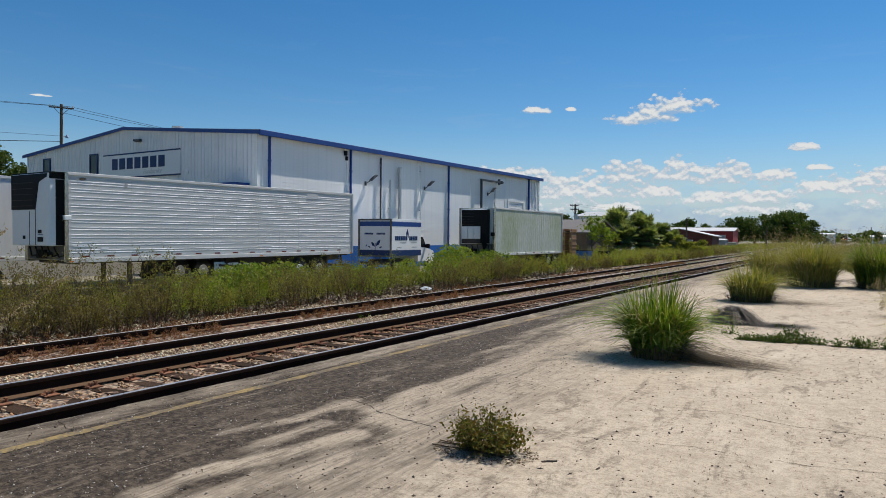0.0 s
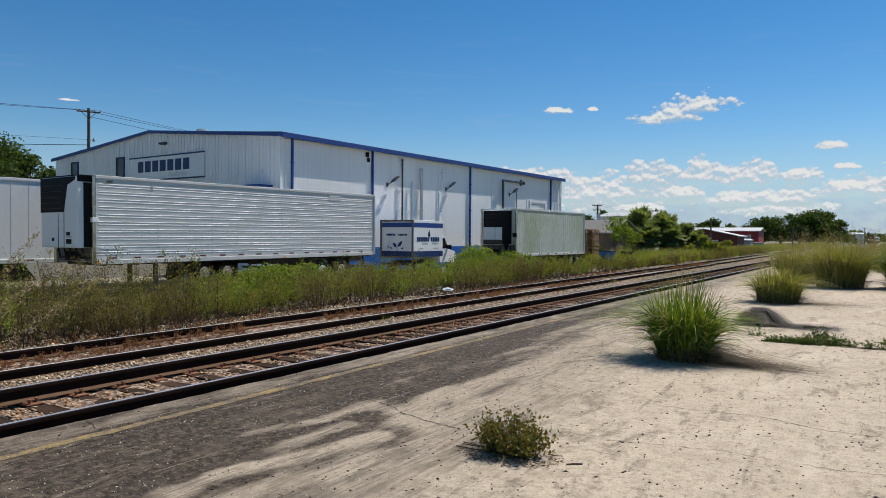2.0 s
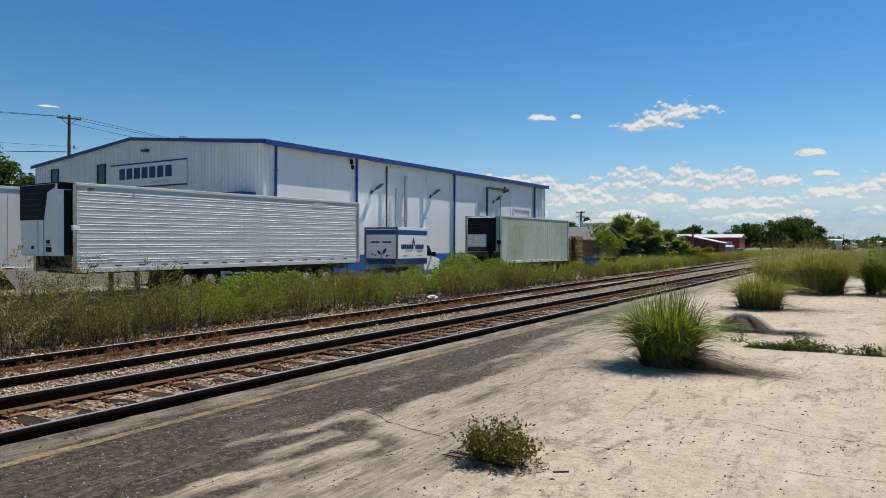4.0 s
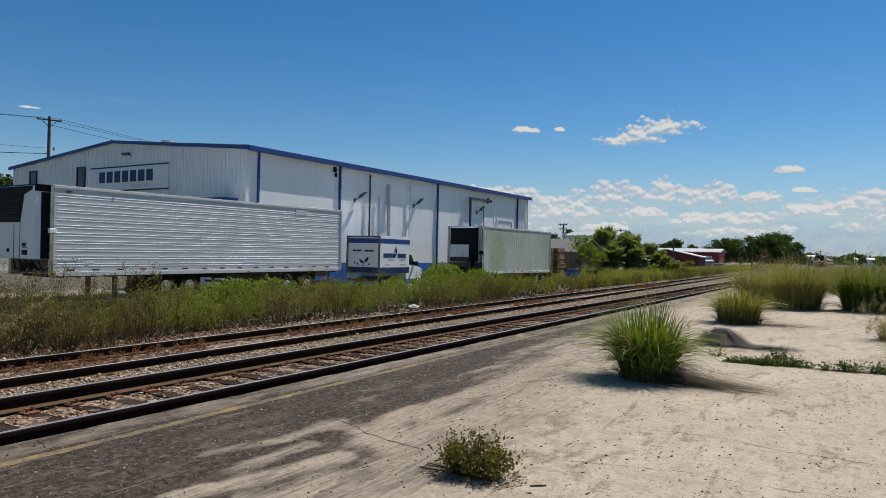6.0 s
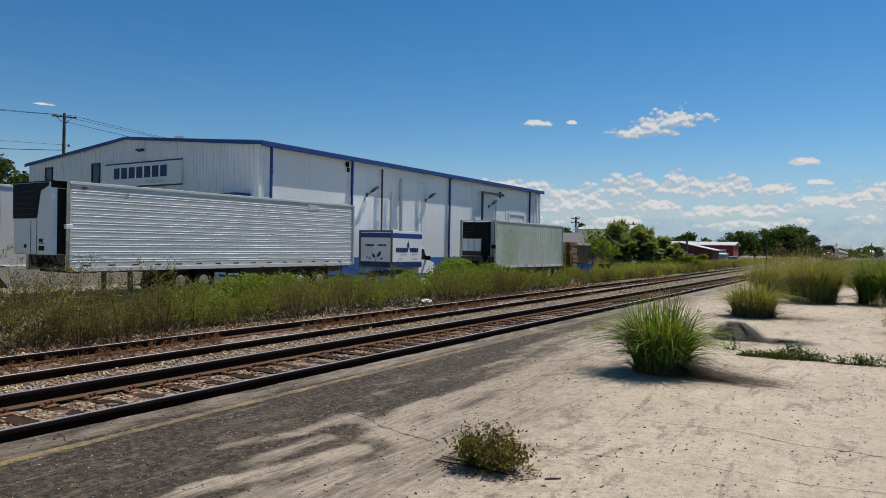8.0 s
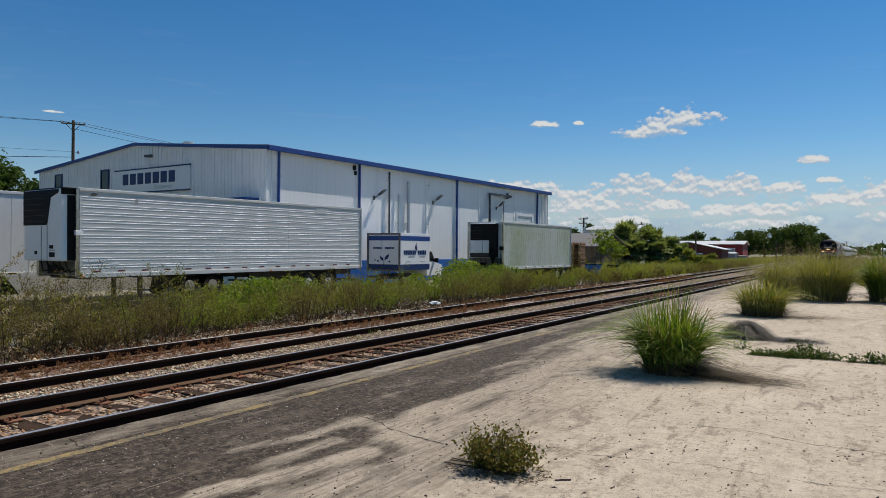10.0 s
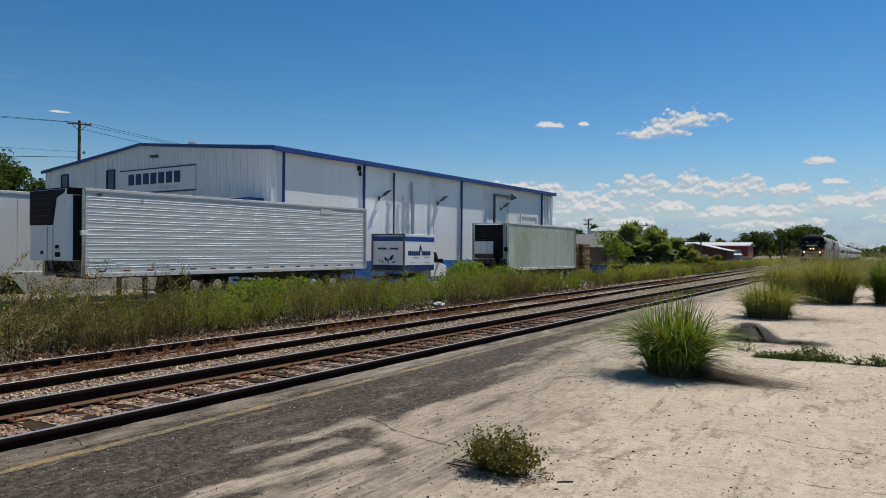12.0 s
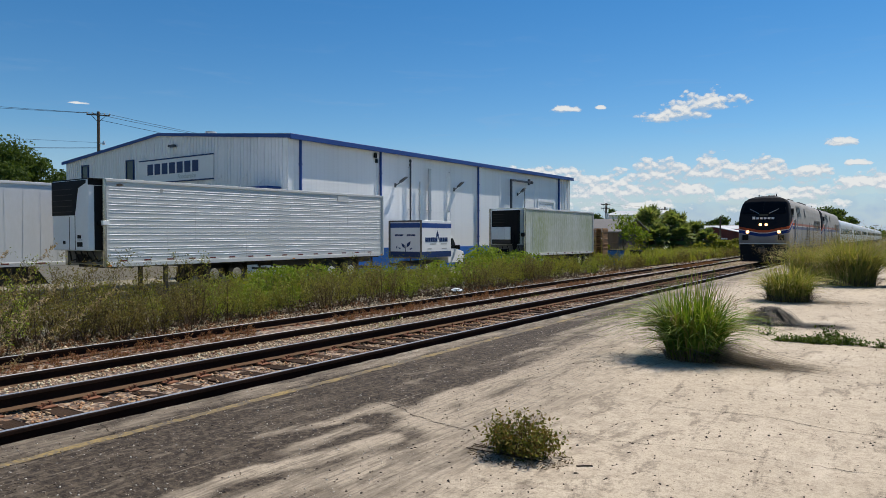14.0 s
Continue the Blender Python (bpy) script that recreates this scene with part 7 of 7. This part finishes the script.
M_litter = foliage("brown_litter", [(0.07, 0.045, 0.028), (0.12, 0.08, 0.05), (0.05, 0.04, 0.022), (0.15, 0.10, 0.065), (0.09, 0.04, 0.026)], 0.05)
M_vine_mix = foliage("mixed_green_leaf", [(0.165, 0.195, 0.030), (0.26, 0.28, 0.040), (0.115, 0.140, 0.026), (0.32, 0.32, 0.055), (0.22, 0.185, 0.06)], 0.45)
trackside()


def vine_thicket(x, y, rx, ry, h, n, seed, leaf=0.11):
    rng = np.random.default_rng(seed)
    ob = thing("vine_thicket", pose(x, y, YARD), "bright green vine thicket at the yard's edge", "bush", "vine thickets")
    m = 14
    lobes = np.stack([rng.uniform(-rx, rx, m) * 0.8, rng.uniform(-ry, ry, m) * 0.8, rng.uniform(0.15, 0.72, m) * h], axis=1)
    size = rng.uniform(0.22, 0.4, m) * h
    i = rng.integers(0, m, n)
    d = unit(rng.normal(size=(n, 3)))
    cen = lobes[i] + d * size[i][:, None] * np.array([1.5, 1.5, 1.0]) * rng.uniform(0.75, 1.08, (n, 1))
    cen[:, 2] = np.maximum(cen[:, 2], 0.03)
    v, f = random_leaves(rng, cen, leaf, leaf * 0.8, 0.2)
    soup("leaves", v, f, M_vine, "broad bright leaves", kind="stuff", parent=ob)
    bm = bmesh.new()
    for p in lobes:
        tube(bm, (p[0] * 0.4, p[1] * 0.4, 0), tuple(p), 0.02, 0.008, 5)
    part("stems", bm, M_stem, ob)
    return ob


vine_thicket(-16.17, 14.52, 0.9, 1.1, 0.85, 2600, 55, 0.08)
vine_thicket(-17.5, 17.4, 0.9, 1.3, 1.45, 4600, 51, 0.095)
vine_thicket(-17.4, 22.3, 0.8, 1.6, 0.95, 2800, 52)
vine_thicket(-17.1, 27.8, 0.8, 2.2, 1.1, 3000, 53)
vine_thicket(-17.6, 35.5, 0.8, 2.8, 1.3, 3200, 54, 0.12)
vine_thicket(-20.6, 35.6, 0.8, 1.7, 1.75, 3000, 56, 0.12)
vine_thicket(-20.2, 39.4, 0.8, 1.6, 1.35, 2400, 57, 0.12)


def far_meadow():
    """Tall seeding grass behind the platform and along the line, out to the fields."""
    rng = np.random.default_rng(90)
    m = 560
    cy = 34 + 190 * rng.uniform(size=m) ** 1.7
    cx = rng.uniform(-3.6, 9, m) + (cy - 34) * rng.uniform(-0.004, 0.12, m)
    keep = (cy > 40)
    cx, cy = cx[keep], cy[keep]
    m = len(cx)
    size = rng.uniform(0.7, 1.15, m) * np.where(cy < 60, 1.15, 0.95)
    per = 75
    c = np.repeat(np.arange(m), per)
    n = m * per
    a = rng.uniform(0, 2 * np.pi, n)
    rad = 0.5 * size[c] * np.sqrt(rng.uniform(size=n))
    roots = np.stack([cx[c] + rad * np.cos(a), cy[c] + rad * np.sin(a), np.where(cy[c] < 53, 0.0, -0.24)], axis=1)
    a = a + rng.normal(0, 0.8, n)
    v, f = blade_arrays(rng, roots, np.stack([np.cos(a), np.sin(a), np.zeros(n)], axis=1), 1.75 * size[c] * rng.uniform(0.5, 1.1, n), rng.uniform(0.1, 0.6, n), 0.034, 4, 0.12)
    soup("meadow_grass", v, f, M_grass_tan, "tall yellow-green seeding meadow grass", "grass")
    k = m * 26
    i = rng.integers(0, n, k)
    cen = roots[i] + np.stack([rng.normal(0, 0.4, k), rng.normal(0, 0.4, k), rng.uniform(1.0, 1.60, k) * size[c[i]]], axis=1)
    v, f = random_leaves(rng, cen, 0.16, 0.014, 0.8)
    soup("meadow_plumes", v, f, M_straw, "tan seed heads of the meadow grass", "grass")
    # verge on the far side of the siding, past the belt of weeds
    n = 9000
    y = 52 + 260 * rng.uniform(size=n) ** 1.4
    x = -14.5 - 0.02 * y - rng.gamma(1.6, 2.2, n)
    a = rng.uniform(0, 2 * np.pi, n)
    roots = np.stack([x, y, np.full(n, YARD)], axis=1)
    pieces = []
    for k in range(4):
        off = rng.normal(0, 0.35, (n, 3)) * np.array([1, 1, 0])
        b = rng.uniform(0, 2 * np.pi, n)
        pieces.append(blade_arrays(rng, roots + off, np.stack([np.cos(b), np.sin(b), np.zeros(n)], axis=1), rng.uniform(0.6, 1.6, n), rng.uniform(0.1, 0.6, n), 0.06, 3))
    v, f = joined(pieces)
    soup("verge_grass", v, f, M_vine_mix, "rank green verge along the siding", "grass")


far_meadow()


# ---- trees ----
def limb(bm, p, q, r0, r1, rng, bends=3):
    pts = [Vector(p).lerp(Vector(q), i / bends) + (Vector((rng.uniform(-1, 1), rng.uniform(-1, 1), 0)) * 0.06 * (Vector(q) - Vector(p)).length if 0 < i < bends else Vector()) for i in range(bends + 1)]
    for i in range(bends):
        a, b = r0 + (r1 - r0) * i / bends, r0 + (r1 - r0) * (i + 1) / bends
        tube(bm, pts[i], pts[i + 1], a, b, 7)
    return pts[-1]


def tree(x, y, z, h, rx, n, seed, label, material=None, leaf=0.35, crown_from=0.3, trunk=0.25, lobes=16, fill=0.7):
    rng, r = np.random.default_rng(seed), random.Random(seed)
    ob = thing("tree", pose(x, y, z), label, "tree", "trees")
    cen = np.stack([rng.normal(0, rx * 0.42, lobes), rng.normal(0, rx * 0.42, lobes), np.zeros(lobes)], axis=1)
    q = np.clip(np.hypot(cen[:, 0], cen[:, 1]) / rx, 0, 1)
    cen[:, 2] = h * (crown_from + (1 - crown_from) * (rng.uniform(0.15, 0.86, lobes)) * np.sqrt(np.maximum(0.15, 1 - q ** 2)))
    size = rx * rng.uniform(0.22, 0.42, lobes)
    size = np.minimum(size, (h - cen[:, 2]) * 1.1 + 0.1 * h)
    bm = bmesh.new()
    top = limb(bm, (0, 0, -0.1), (r.uniform(-0.3, 0.3), r.uniform(-0.3, 0.3), h * (crown_from + 0.15)), trunk, trunk * 0.55, r)
    for c in cen[: min(lobes, 10)]:
        limb(bm, top * r.uniform(0.55, 1.0), c, trunk * 0.4, trunk * 0.08, r)
    part("trunk", bm, M_bark, ob, "grey-brown trunk and limbs")
    i = rng.integers(0, lobes, n)
    d = unit(rng.normal(size=(n, 3)))
    p = cen[i] + d * size[i][:, None] * np.array([1.15, 1.15, 0.8]) * rng.uniform(1 - fill, 1.1, (n, 1))
    p[:, 2] = np.clip(p[:, 2], h * crown_from * 0.5, h * 1.04)
    v, f = random_leaves(rng, p, leaf, leaf * 0.6, 0.1)
    soup("crown", v, f, material or M_treeleaf, "uneven leafy crown", kind="stuff", parent=ob)
    return ob


def palm(x, y, z, h, r, n, seed):
    """Cabbage palm: stout trunk, ball of fan leaves with hanging dead ones."""
    rng, rr = np.random.default_rng(seed), random.Random(seed)
    ob = thing("palm_tree", pose(x, y, z), "bushy cabbage palm with fan leaves and dead skirt", "palm", "trees")
    bm = bmesh.new()
    tube(bm, (0, 0, 0), (0, 0, h - r * 0.7), 0.24, 0.2, 10)
    part("trunk", bm, M_bark, ob, "rough palm trunk")
    pieces, dead = [], []
    for k in range(n):
        a, e = rr.uniform(0, 2 * math.pi), rr.uniform(-1.1, 1.4)
        way = np.array([math.cos(a) * math.cos(e), math.sin(a) * math.cos(e), math.sin(e)])
        c = np.array([0, 0, h - r * 0.75]) + way * r * rr.uniform(0.30, 0.72)
        m = 22
        fan = np.linspace(-1.25, 1.25, m) + rng.normal(0, 0.05, m)
        side = np.cross(way, [0, 0, 1.0])
        side /= np.linalg.norm(side) + 1e-6
        up = np.cross(side, way)
        ways = way[None] * np.cos(fan)[:, None] + side[None] * np.sin(fan)[:, None] + up[None] * rng.normal(0, 0.1, (m, 1)) - np.array([0, 0, 0.25])[None] * np.abs(fan)[:, None] * 0.5
        ways = unit(ways)
        ln = r * rng.uniform(0.30, 0.46, m)
        v, f = leaf_arrays(c[None] + ways * ln[:, None] * 0.5, ways, unit(np.cross(ways, up[None] + rng.normal(0, 0.3, (m, 3)))), ln, np.full(m, 0.12))
        (dead if e < -0.75 else pieces).append((v, f))
    v, f = joined(pieces)
    soup("fronds", v, f, M_palm, "grey-green fan fronds", kind="stuff", parent=ob)
    if dead:
        v, f = joined(dead)
        soup("dead_fronds", v, f, M_straw, "hanging dead fronds", kind="stuff", parent=ob)
    return ob


for x, y, h, r, s in ((-25.3, 84.2, 5.4, 2.2, 1), (-22.8, 85.4, 4.9, 2.1, 2), (-27.4, 87.0, 4.4, 1.9, 3), (-20.6, 86.4, 3.7, 1.7, 4), (-24.0, 82.6, 3.6, 1.8, 5), (-21.5, 83.9, 3.4, 1.6, 6), (-26.4, 86.2, 5.0, 2.0, 7), (-23.6, 86.8, 4.8, 2.0, 8), (-19.0, 85.6, 2.9, 1.5, 9)):
    palm(x, y, YARD, h * 1.02, r * 1.12, 110, s)
tree(-17.4, 82.0, YARD, 3.0, 1.7, 1600, 11, "low broad-leaved green bush by the line", M_vine_mix, 0.3, 0.1, 0.08, 12)
tree(-15.9, 83.5, YARD, 2.3, 1.3, 1000, 12, "low broad-leaved green bush by the line", M_vine_mix, 0.3, 0.1, 0.06, 10)
tree(-19.8, 58.7, YARD, 4.25, 1.75, 1500, 13, "slender young tree with airy light green leaves", M_vine, 0.2, 0.42, 0.07, 16, 0.95)
tree(-18.6, 60.2, YARD, 2.6, 1.3, 900, 14, "thin green sapling beside the weeds", M_vine_mix, 0.18, 0.2, 0.05, 10, 0.95)
tree(-21.3, 57.2, YARD, 1.9, 1.0, 700, 15, "thin green sapling beside the weeds", M_vine_mix, 0.18, 0.1, 0.05, 9, 0.95)
tree(-63.8, 28.6, YARD, 12.3, 4.6, 15000, 16, "dark broad oak behind the warehouse", None, 0.26, 0.3, 0.4, 18)
tree(-66.5, 24.0, YARD, 12.8, 4.8, 13000, 17, "dark broad oak behind the warehouse", None, 0.26, 0.3, 0.4, 18)
tree(-62.4, 32.2, YARD, 9.4, 3.0, 8000, 18, "dark broad oak behind the warehouse", None, 0.26, 0.3, 0.3, 14)
for x, y, h, r, s in ((-47.7, 337, 14.0, 7.4, 21), (-40.5, 342, 15.2, 8.2, 22), (-32.8, 338, 15.0, 8.2, 23), (-25.8, 342, 16.4, 8.4, 24), (-20.4, 346, 12.8, 6.2, 25), (-52.0, 346, 10.4, 5.4, 26), (-29.5, 349, 16.6, 8.1, 27), (-22.6, 351, 15.6, 7.2, 29)):
    tree(x, y, YARD, h, r, 4200, s, "dark rounded live oak far down the line", None, 0.9, 0.10, 0.6, 20)
for x, y, h, r, s in ((-46.5, 225, 10.0, 4.0, 31), (-50, 226, 8.0, 4.0, 32), (-41, 228, 7.4, 4.0, 33), (-37, 229, 6.6, 3.6, 34), (-54.5, 224, 6.9, 3.8, 35), (-58.5, 230, 6.6, 3.8, 36)):
    tree(x, y, YARD, h, r, 2200, s, "distant grey-green shade tree behind the sheds", None, 0.7, 0.2, 0.35, 14)
for x, y, h, r, s in ((-44.5, 117, 6.6, 2.6, 41), (-41.8, 118, 7.4, 2.4, 42), (-47.5, 116, 5.6, 2.4, 43)):
    tree(x, y, YARD, h, r, 1800, s, "dark tree behind the grey shed", None, 0.4, 0.3, 0.25, 12)


def far_tree_belt():
    """Woods along the horizon."""
    rng = np.random.default_rng(99)
    n = 16000
    az = np.radians(rng.uniform(-62, 45, n))
    d = rng.uniform(700, 950, n)
    hmax = 9 + 3.5 * np.array([noise.noise((a * 40, 0, 0)) for a in az]) + 2.0 * np.array([noise.noise((a * 150, 4, 0)) for a in az])
    cen = np.stack([np.sin(az) * d, np.cos(az) * d, rng.uniform(0, 1, n) * hmax], axis=1)
    v, f = random_leaves(rng, cen, 4.5, 3.0, 0.0)
    soup("far_woods", v, f, M_treeleaf, "hazy dark belt of woods at the horizon", "woods")


far_tree_belt()


# ---- buildings and poles in the distance ----
def shed(name, m, w, d, h, rise, wall, roof, label, over=0.3, openings=(), ridge_along_x=True):
    """A gabled building; local: front at y = 0 facing -y, x from 0 to w."""
    ob = thing(name, m, label, "building")
    bm = bmesh.new()
    T = 0.25
    if ridge_along_x:
        for x0 in (0, w - T):
            poly(bm, [(x0, 0, 0), (x0, d, 0), (x0, d, h), (x0, d / 2, h + rise), (x0, 0, h)], (T, 0, 0))
        box(bm, T, w - T, d - T, d, 0, h)
        box(bm, T, w - T, 0, T, 0, h)
    else:
        for y0 in (0, d - T):
            poly(bm, [(0, y0, 0), (w, y0, 0), (w, y0, h), (w / 2, y0, h + rise), (0, y0, h)], (0, T, 0))
        box(bm, 0, T, T, d - T, 0, h)
        box(bm, w - T, w, T, d - T, 0, h)
    part("wall", bm, wall, ob)
    bm = bmesh.new()
    if ridge_along_x:
        s = rise / (d / 2)
        for ya in (-over, d + over):
            poly(bm, [(-over, ya, h - over * s), (w + over, ya, h - over * s), (w + over, d / 2, h + rise), (-over, d / 2, h + rise)], (0, 0, 0.12))
    else:
        s = rise / (w / 2)
        for xa in (-over, w + over):
            poly(bm, [(xa, -over, h - over * s), (w / 2, -over, h + rise), (w / 2, d + over, h + rise), (xa, d + over, h - over * s)], (0, 0, 0.12))
    part("roof", bm, roof, ob)
    for nm, x0, x1, z0, z1, mt in openings:
        bm = bmesh.new()
        box(bm, x0, x1, -0.05, -0.004, z0, z1)
        op = part(nm, bm, mt, ob)
        bm = bmesh.new()
        for a, b, c, e in ((x0 - 0.1, x0, z0, z1 + 0.1), (x1, x1 + 0.1, z0, z1 + 0.1), (x0, x1, z1, z1 + 0.1)):
            box(bm, a, b, -0.07, -0.004, c, e)
        part("frame", bm, M_white, op)
    return ob


shed("red_barn", pose(-37.5, 160.0, YARD, 0, 0, 3), 14.2, 12, 3.9, 0.75, M_barn, M_roofmetal, "long barn-red metal building with pale roof", 0.4,
     (("door", 10.2, 12.6, 0.0, 3.0, M_greywall),))
shed("brown_house", pose(-34.6, 134.5, YARD, 0, 0, 2), 11.5, 9, 2.75, 1.25, M_brown, M_roofmetal, "dark brown-red building with pale metal roof", 0.5,
     (("door", 7.2, 8.1, 0.0, 1.9, M_greywall), ("window", 2.5, 4.0, 1.0, 2.0, M_glass)), False)
shed("roofed_shed", pose(-40.5, 131.0, YARD, 0, 0, 2), 8.5, 9, 3.9, 0.9, M_greywall, M_roofgrey, "low grey shed with dark roof", 0.5)
shed("white_shed", pose(-26.0, 152.5, YARD), 2.4, 3, 1.9, 0.25, M_greywall, M_roofmetal, "small pale shed beside the barn", 0.15)
shed("grey_box_shed", pose(-23.1, 152.8, YARD), 1.5, 2, 1.4, 0.1, M_greywall, M_roofgrey, "small grey utility box by the barn", 0.08)
shed("storage_shed", pose(-38.5, 74.0, YARD, 0, 0, -4), 13.2, 8, 2.8, 1.35, M_pole, M_roofgrey, "brown storage shed with dark shingle roof", 0.4,
     (("window", 10.0, 11.4, 1.0, 2.0, M_glass),))
shed("pale_hall", pose(-41.0, 112.0, YARD, 0, 0, -3), 9, 10, 5.7, 0.8, M_white, M_roofmetal, "pale flat-gabled hall behind the palms", 0.2)
shed("far_hall", pose(-18.5, 420, -0.3), 7.5, 10, 5.0, 0.8, M_white, M_roofmetal, "small white building far down the line", 0.3, (("door", 2.0, 4.6, 0, 3.0, M_darkmetal),))
shed("far_barn", pose(6.0, 520, -0.3), 11, 9, 4.6, 1.0, M_white, M_roofmetal, "small pale barn across the far field", 0.3)
tree(9.5, 505, -0.3, 9.0, 4.5, 900, 45, "distant dark tree across the field", None, 1.0, 0.15, 0.3, 10)
tree(2.8, 508, -0.3, 10.0, 1.6, 400, 46, "distant dark tree across the field", None, 0.8, 0.3, 0.2, 7)
for x, s in ((-24.0, 61), (-19.0, 62), (18, 63), (26, 64)):
    tree(x, 470, -0.3, 7.0 + (s % 3), 4.0, 700, s, "distant dark tree across the field", None, 1.0, 0.1, 0.3, 10)


def pallet_stack(x, y, layers, seed):
    ob = thing("pallet_stack", pose(x, y, YARD, 0, 0, TURN + 4), "tall stack of brown wooden pallets by trailer", "pallets", "pallet stacks")
    rng = random.Random(seed)
    for k in range(layers):
        z = k * 0.144
        dx, dy = rng.uniform(-0.04, 0.04), rng.uniform(-0.04, 0.04)
        bm = bmesh.new()
        for i in range(6):
            y0 = dy + i * 0.204
            box(bm, dx, dx + 1.2, y0, y0 + 0.12, z + 0.118, z + 0.138)
        for i in range(3):
            x0 = dx + i * 0.56
            box(bm, x0, x0 + 0.08, dy, dy + 1.14, z + 0.02, z + 0.118)
        for i in range(3):
            y0 = dy + i * 0.51
            box(bm, dx, dx + 1.2, y0, y0 + 0.12, z, z + 0.02)
        part("pallet", bm, M_pallet, ob)
    return ob


pallet_stack(-20.9, 53.2, 20, 1)
pallet_stack(-22.4, 53.3, 21, 2)


def waste_bin(x, y, w, d, h, material, label):
    ob = thing("waste_bin", pose(x, y, YARD, 0, 0, TURN), label, "bin")
    bm = bmesh.new()
    loft(bm, [[(0.06, 0.06, 0), (w - 0.06, 0.06, 0), (w - 0.06, d - 0.06, 0), (0.06, d - 0.06, 0)], [(0, 0, h), (w, 0, h), (w, d, h), (0, d, h)]])
    part("tub", bm, material, ob)
    bm = bmesh.new()
    box(bm, -0.03, w + 0.03, -0.03, d + 0.03, h, h + 0.06, 0.02)
    part("lid", bm, M_black, ob, "black lid")


waste_bin(-19.0, 52.3, 1.0, 0.9, 1.15, M_bluepaint, "faded blue waste bin behind the trailer")
waste_bin(-17.6, 53.4, 0.7, 0.7, 1.1, M_black, "black wheeled bin behind the trailer")


def utility_pole(x, y, h, arms, label, lamp=False, transformer=False, turn=0.0, z=YARD):
    ob = thing("utility_pole", pose(x, y, z, 0, 0, turn), label, "utility pole", "utility poles")
    bm = bmesh.new()
    tube(bm, (0, 0, -0.2), (0, 0, h), 0.19, 0.13, 12)
    part("pole", bm, M_pole, ob)
    for za, w in arms:
        bm = bmesh.new()
        box(bm, -w / 2, w / 2, -0.20, -0.10, za - 0.06, za + 0.06, 0.01)
        arm = part("crossarm", bm, M_pole, ob)
        for sx in (-1, 1):
            bm = bmesh.new()
            tube(bm, (sx * w * 0.3, -0.15, za - 0.05), (0, -0.12, za - 0.7), 0.025, 0.025, 6)
            part("brace", bm, M_steel, ob)
        for u in (-0.47, -0.25, 0.25, 0.47):
            bm = bmesh.new()
            tube(bm, (u * w, -0.15, za + 0.05), (u * w, -0.15, za + 0.22), 0.045, 0.06, 8)
            part("insulator", bm, M_galv, arm)
    if lamp:
        bm = bmesh.new()
        tube(bm, (0, -0.1, h - 3.1), (0.45, -0.2, h - 2.95), 0.03)
        tube(bm, (0.45, -0.2, h - 3.15), (0.45, -0.2, h - 2.85), 0.16, 0.08)
        part("yard_lamp", bm, M_galv, ob, "small pole lamp")
    if transformer:
        bm = bmesh.new()
        tube(bm, (0.38, -0.2, h - 2.6), (0.38, -0.2, h - 1.6), 0.25, 0.25, 12)
        part("transformer", bm, M_galv, ob, "grey pole transformer")
    return ob


utility_pole(-64.45, 38.15, 14.2, ((13.85, 2.05),), "tall timber utility pole with crossarm and lamp", True, False, 60)
utility_pole(-39.5, 108.0, 7.6, ((7.4, 1.9), (6.7, 1.7)), "timber utility pole with two crossarms and transformer", False, True, -20)
utility_pole(-35.0, 125.2, 7.5, ((7.1, 1.5),), "timber utility pole above the palms", False, False, -20)
utility_pole(-27.1, 132.2, 6.0, (), "plain dark timber pole before the barn")
utility_pole(-18.6, 178, 5.2, (), "plain dark timber pole before the oaks")
utility_pole(-9.9, 390, 8.0, ((7.6, 2.2),), "far utility pole beside the line")
utility_pole(4.0, 330, 7.5, (), "far utility pole across the field")


def wire(name, p, q, sag, r=0.018):
    cu = bpy.data.curves.new(name, "CURVE")
    cu.dimensions, cu.bevel_depth, cu.bevel_resolution = "3D", r, 1
    sp = cu.splines.new("POLY")
    sp.points.add(16)
    for i in range(17):
        t = i / 16
        v = Vector(p).lerp(Vector(q), t) - Vector((0, 0, sag * 4 * t * (1 - t)))
        sp.points[i].co = (*v, 1)
    cu.materials.append(M_wire)
    return tagged(new(name, cu), "thin black overhead wire strung from the pole", "wire", "overhead wires")


PX, PY, PZ = -64.45, 38.15, 13.55
for dx, dz, tz in ((-0.4, 0.0, 0.5), (0.4, 0.0, -0.1)):
    wire("overhead_wire", (PX + dx, PY + dx * 1.6, PZ + dz), (-82.0, 3.0, PZ + 0.6 + tz), 0.5)
    wire("overhead_wire", (PX + dx, PY + dx * 1.6, PZ + dz), (-40, 82, 8.8 + tz * 0.4), 0.9)
wire("overhead_wire", (PX, PY, PZ - 0.6), (-41, 80, 7.4), 0.6)
wire("overhead_wire", (PX, PY, PZ - 3.3), (-80.0, 5.0, 9.6), 0.5, 0.03)
wire("overhead_wire", (PX, PY, PZ - 2.8), (-82.0, 3.0, 10.9), 0.2, 0.012)
for tz in (0.0, 0.35):
    wire("overhead_wire", (-39.5, 108, 6.9 + tz), (-35, 125.2, 6.7 + tz), 0.3, 0.009)


# ---- what moves ----
def motions():
    for ob, offset in TRAIN:
        walk(ob, train_rows(offset))


motions()
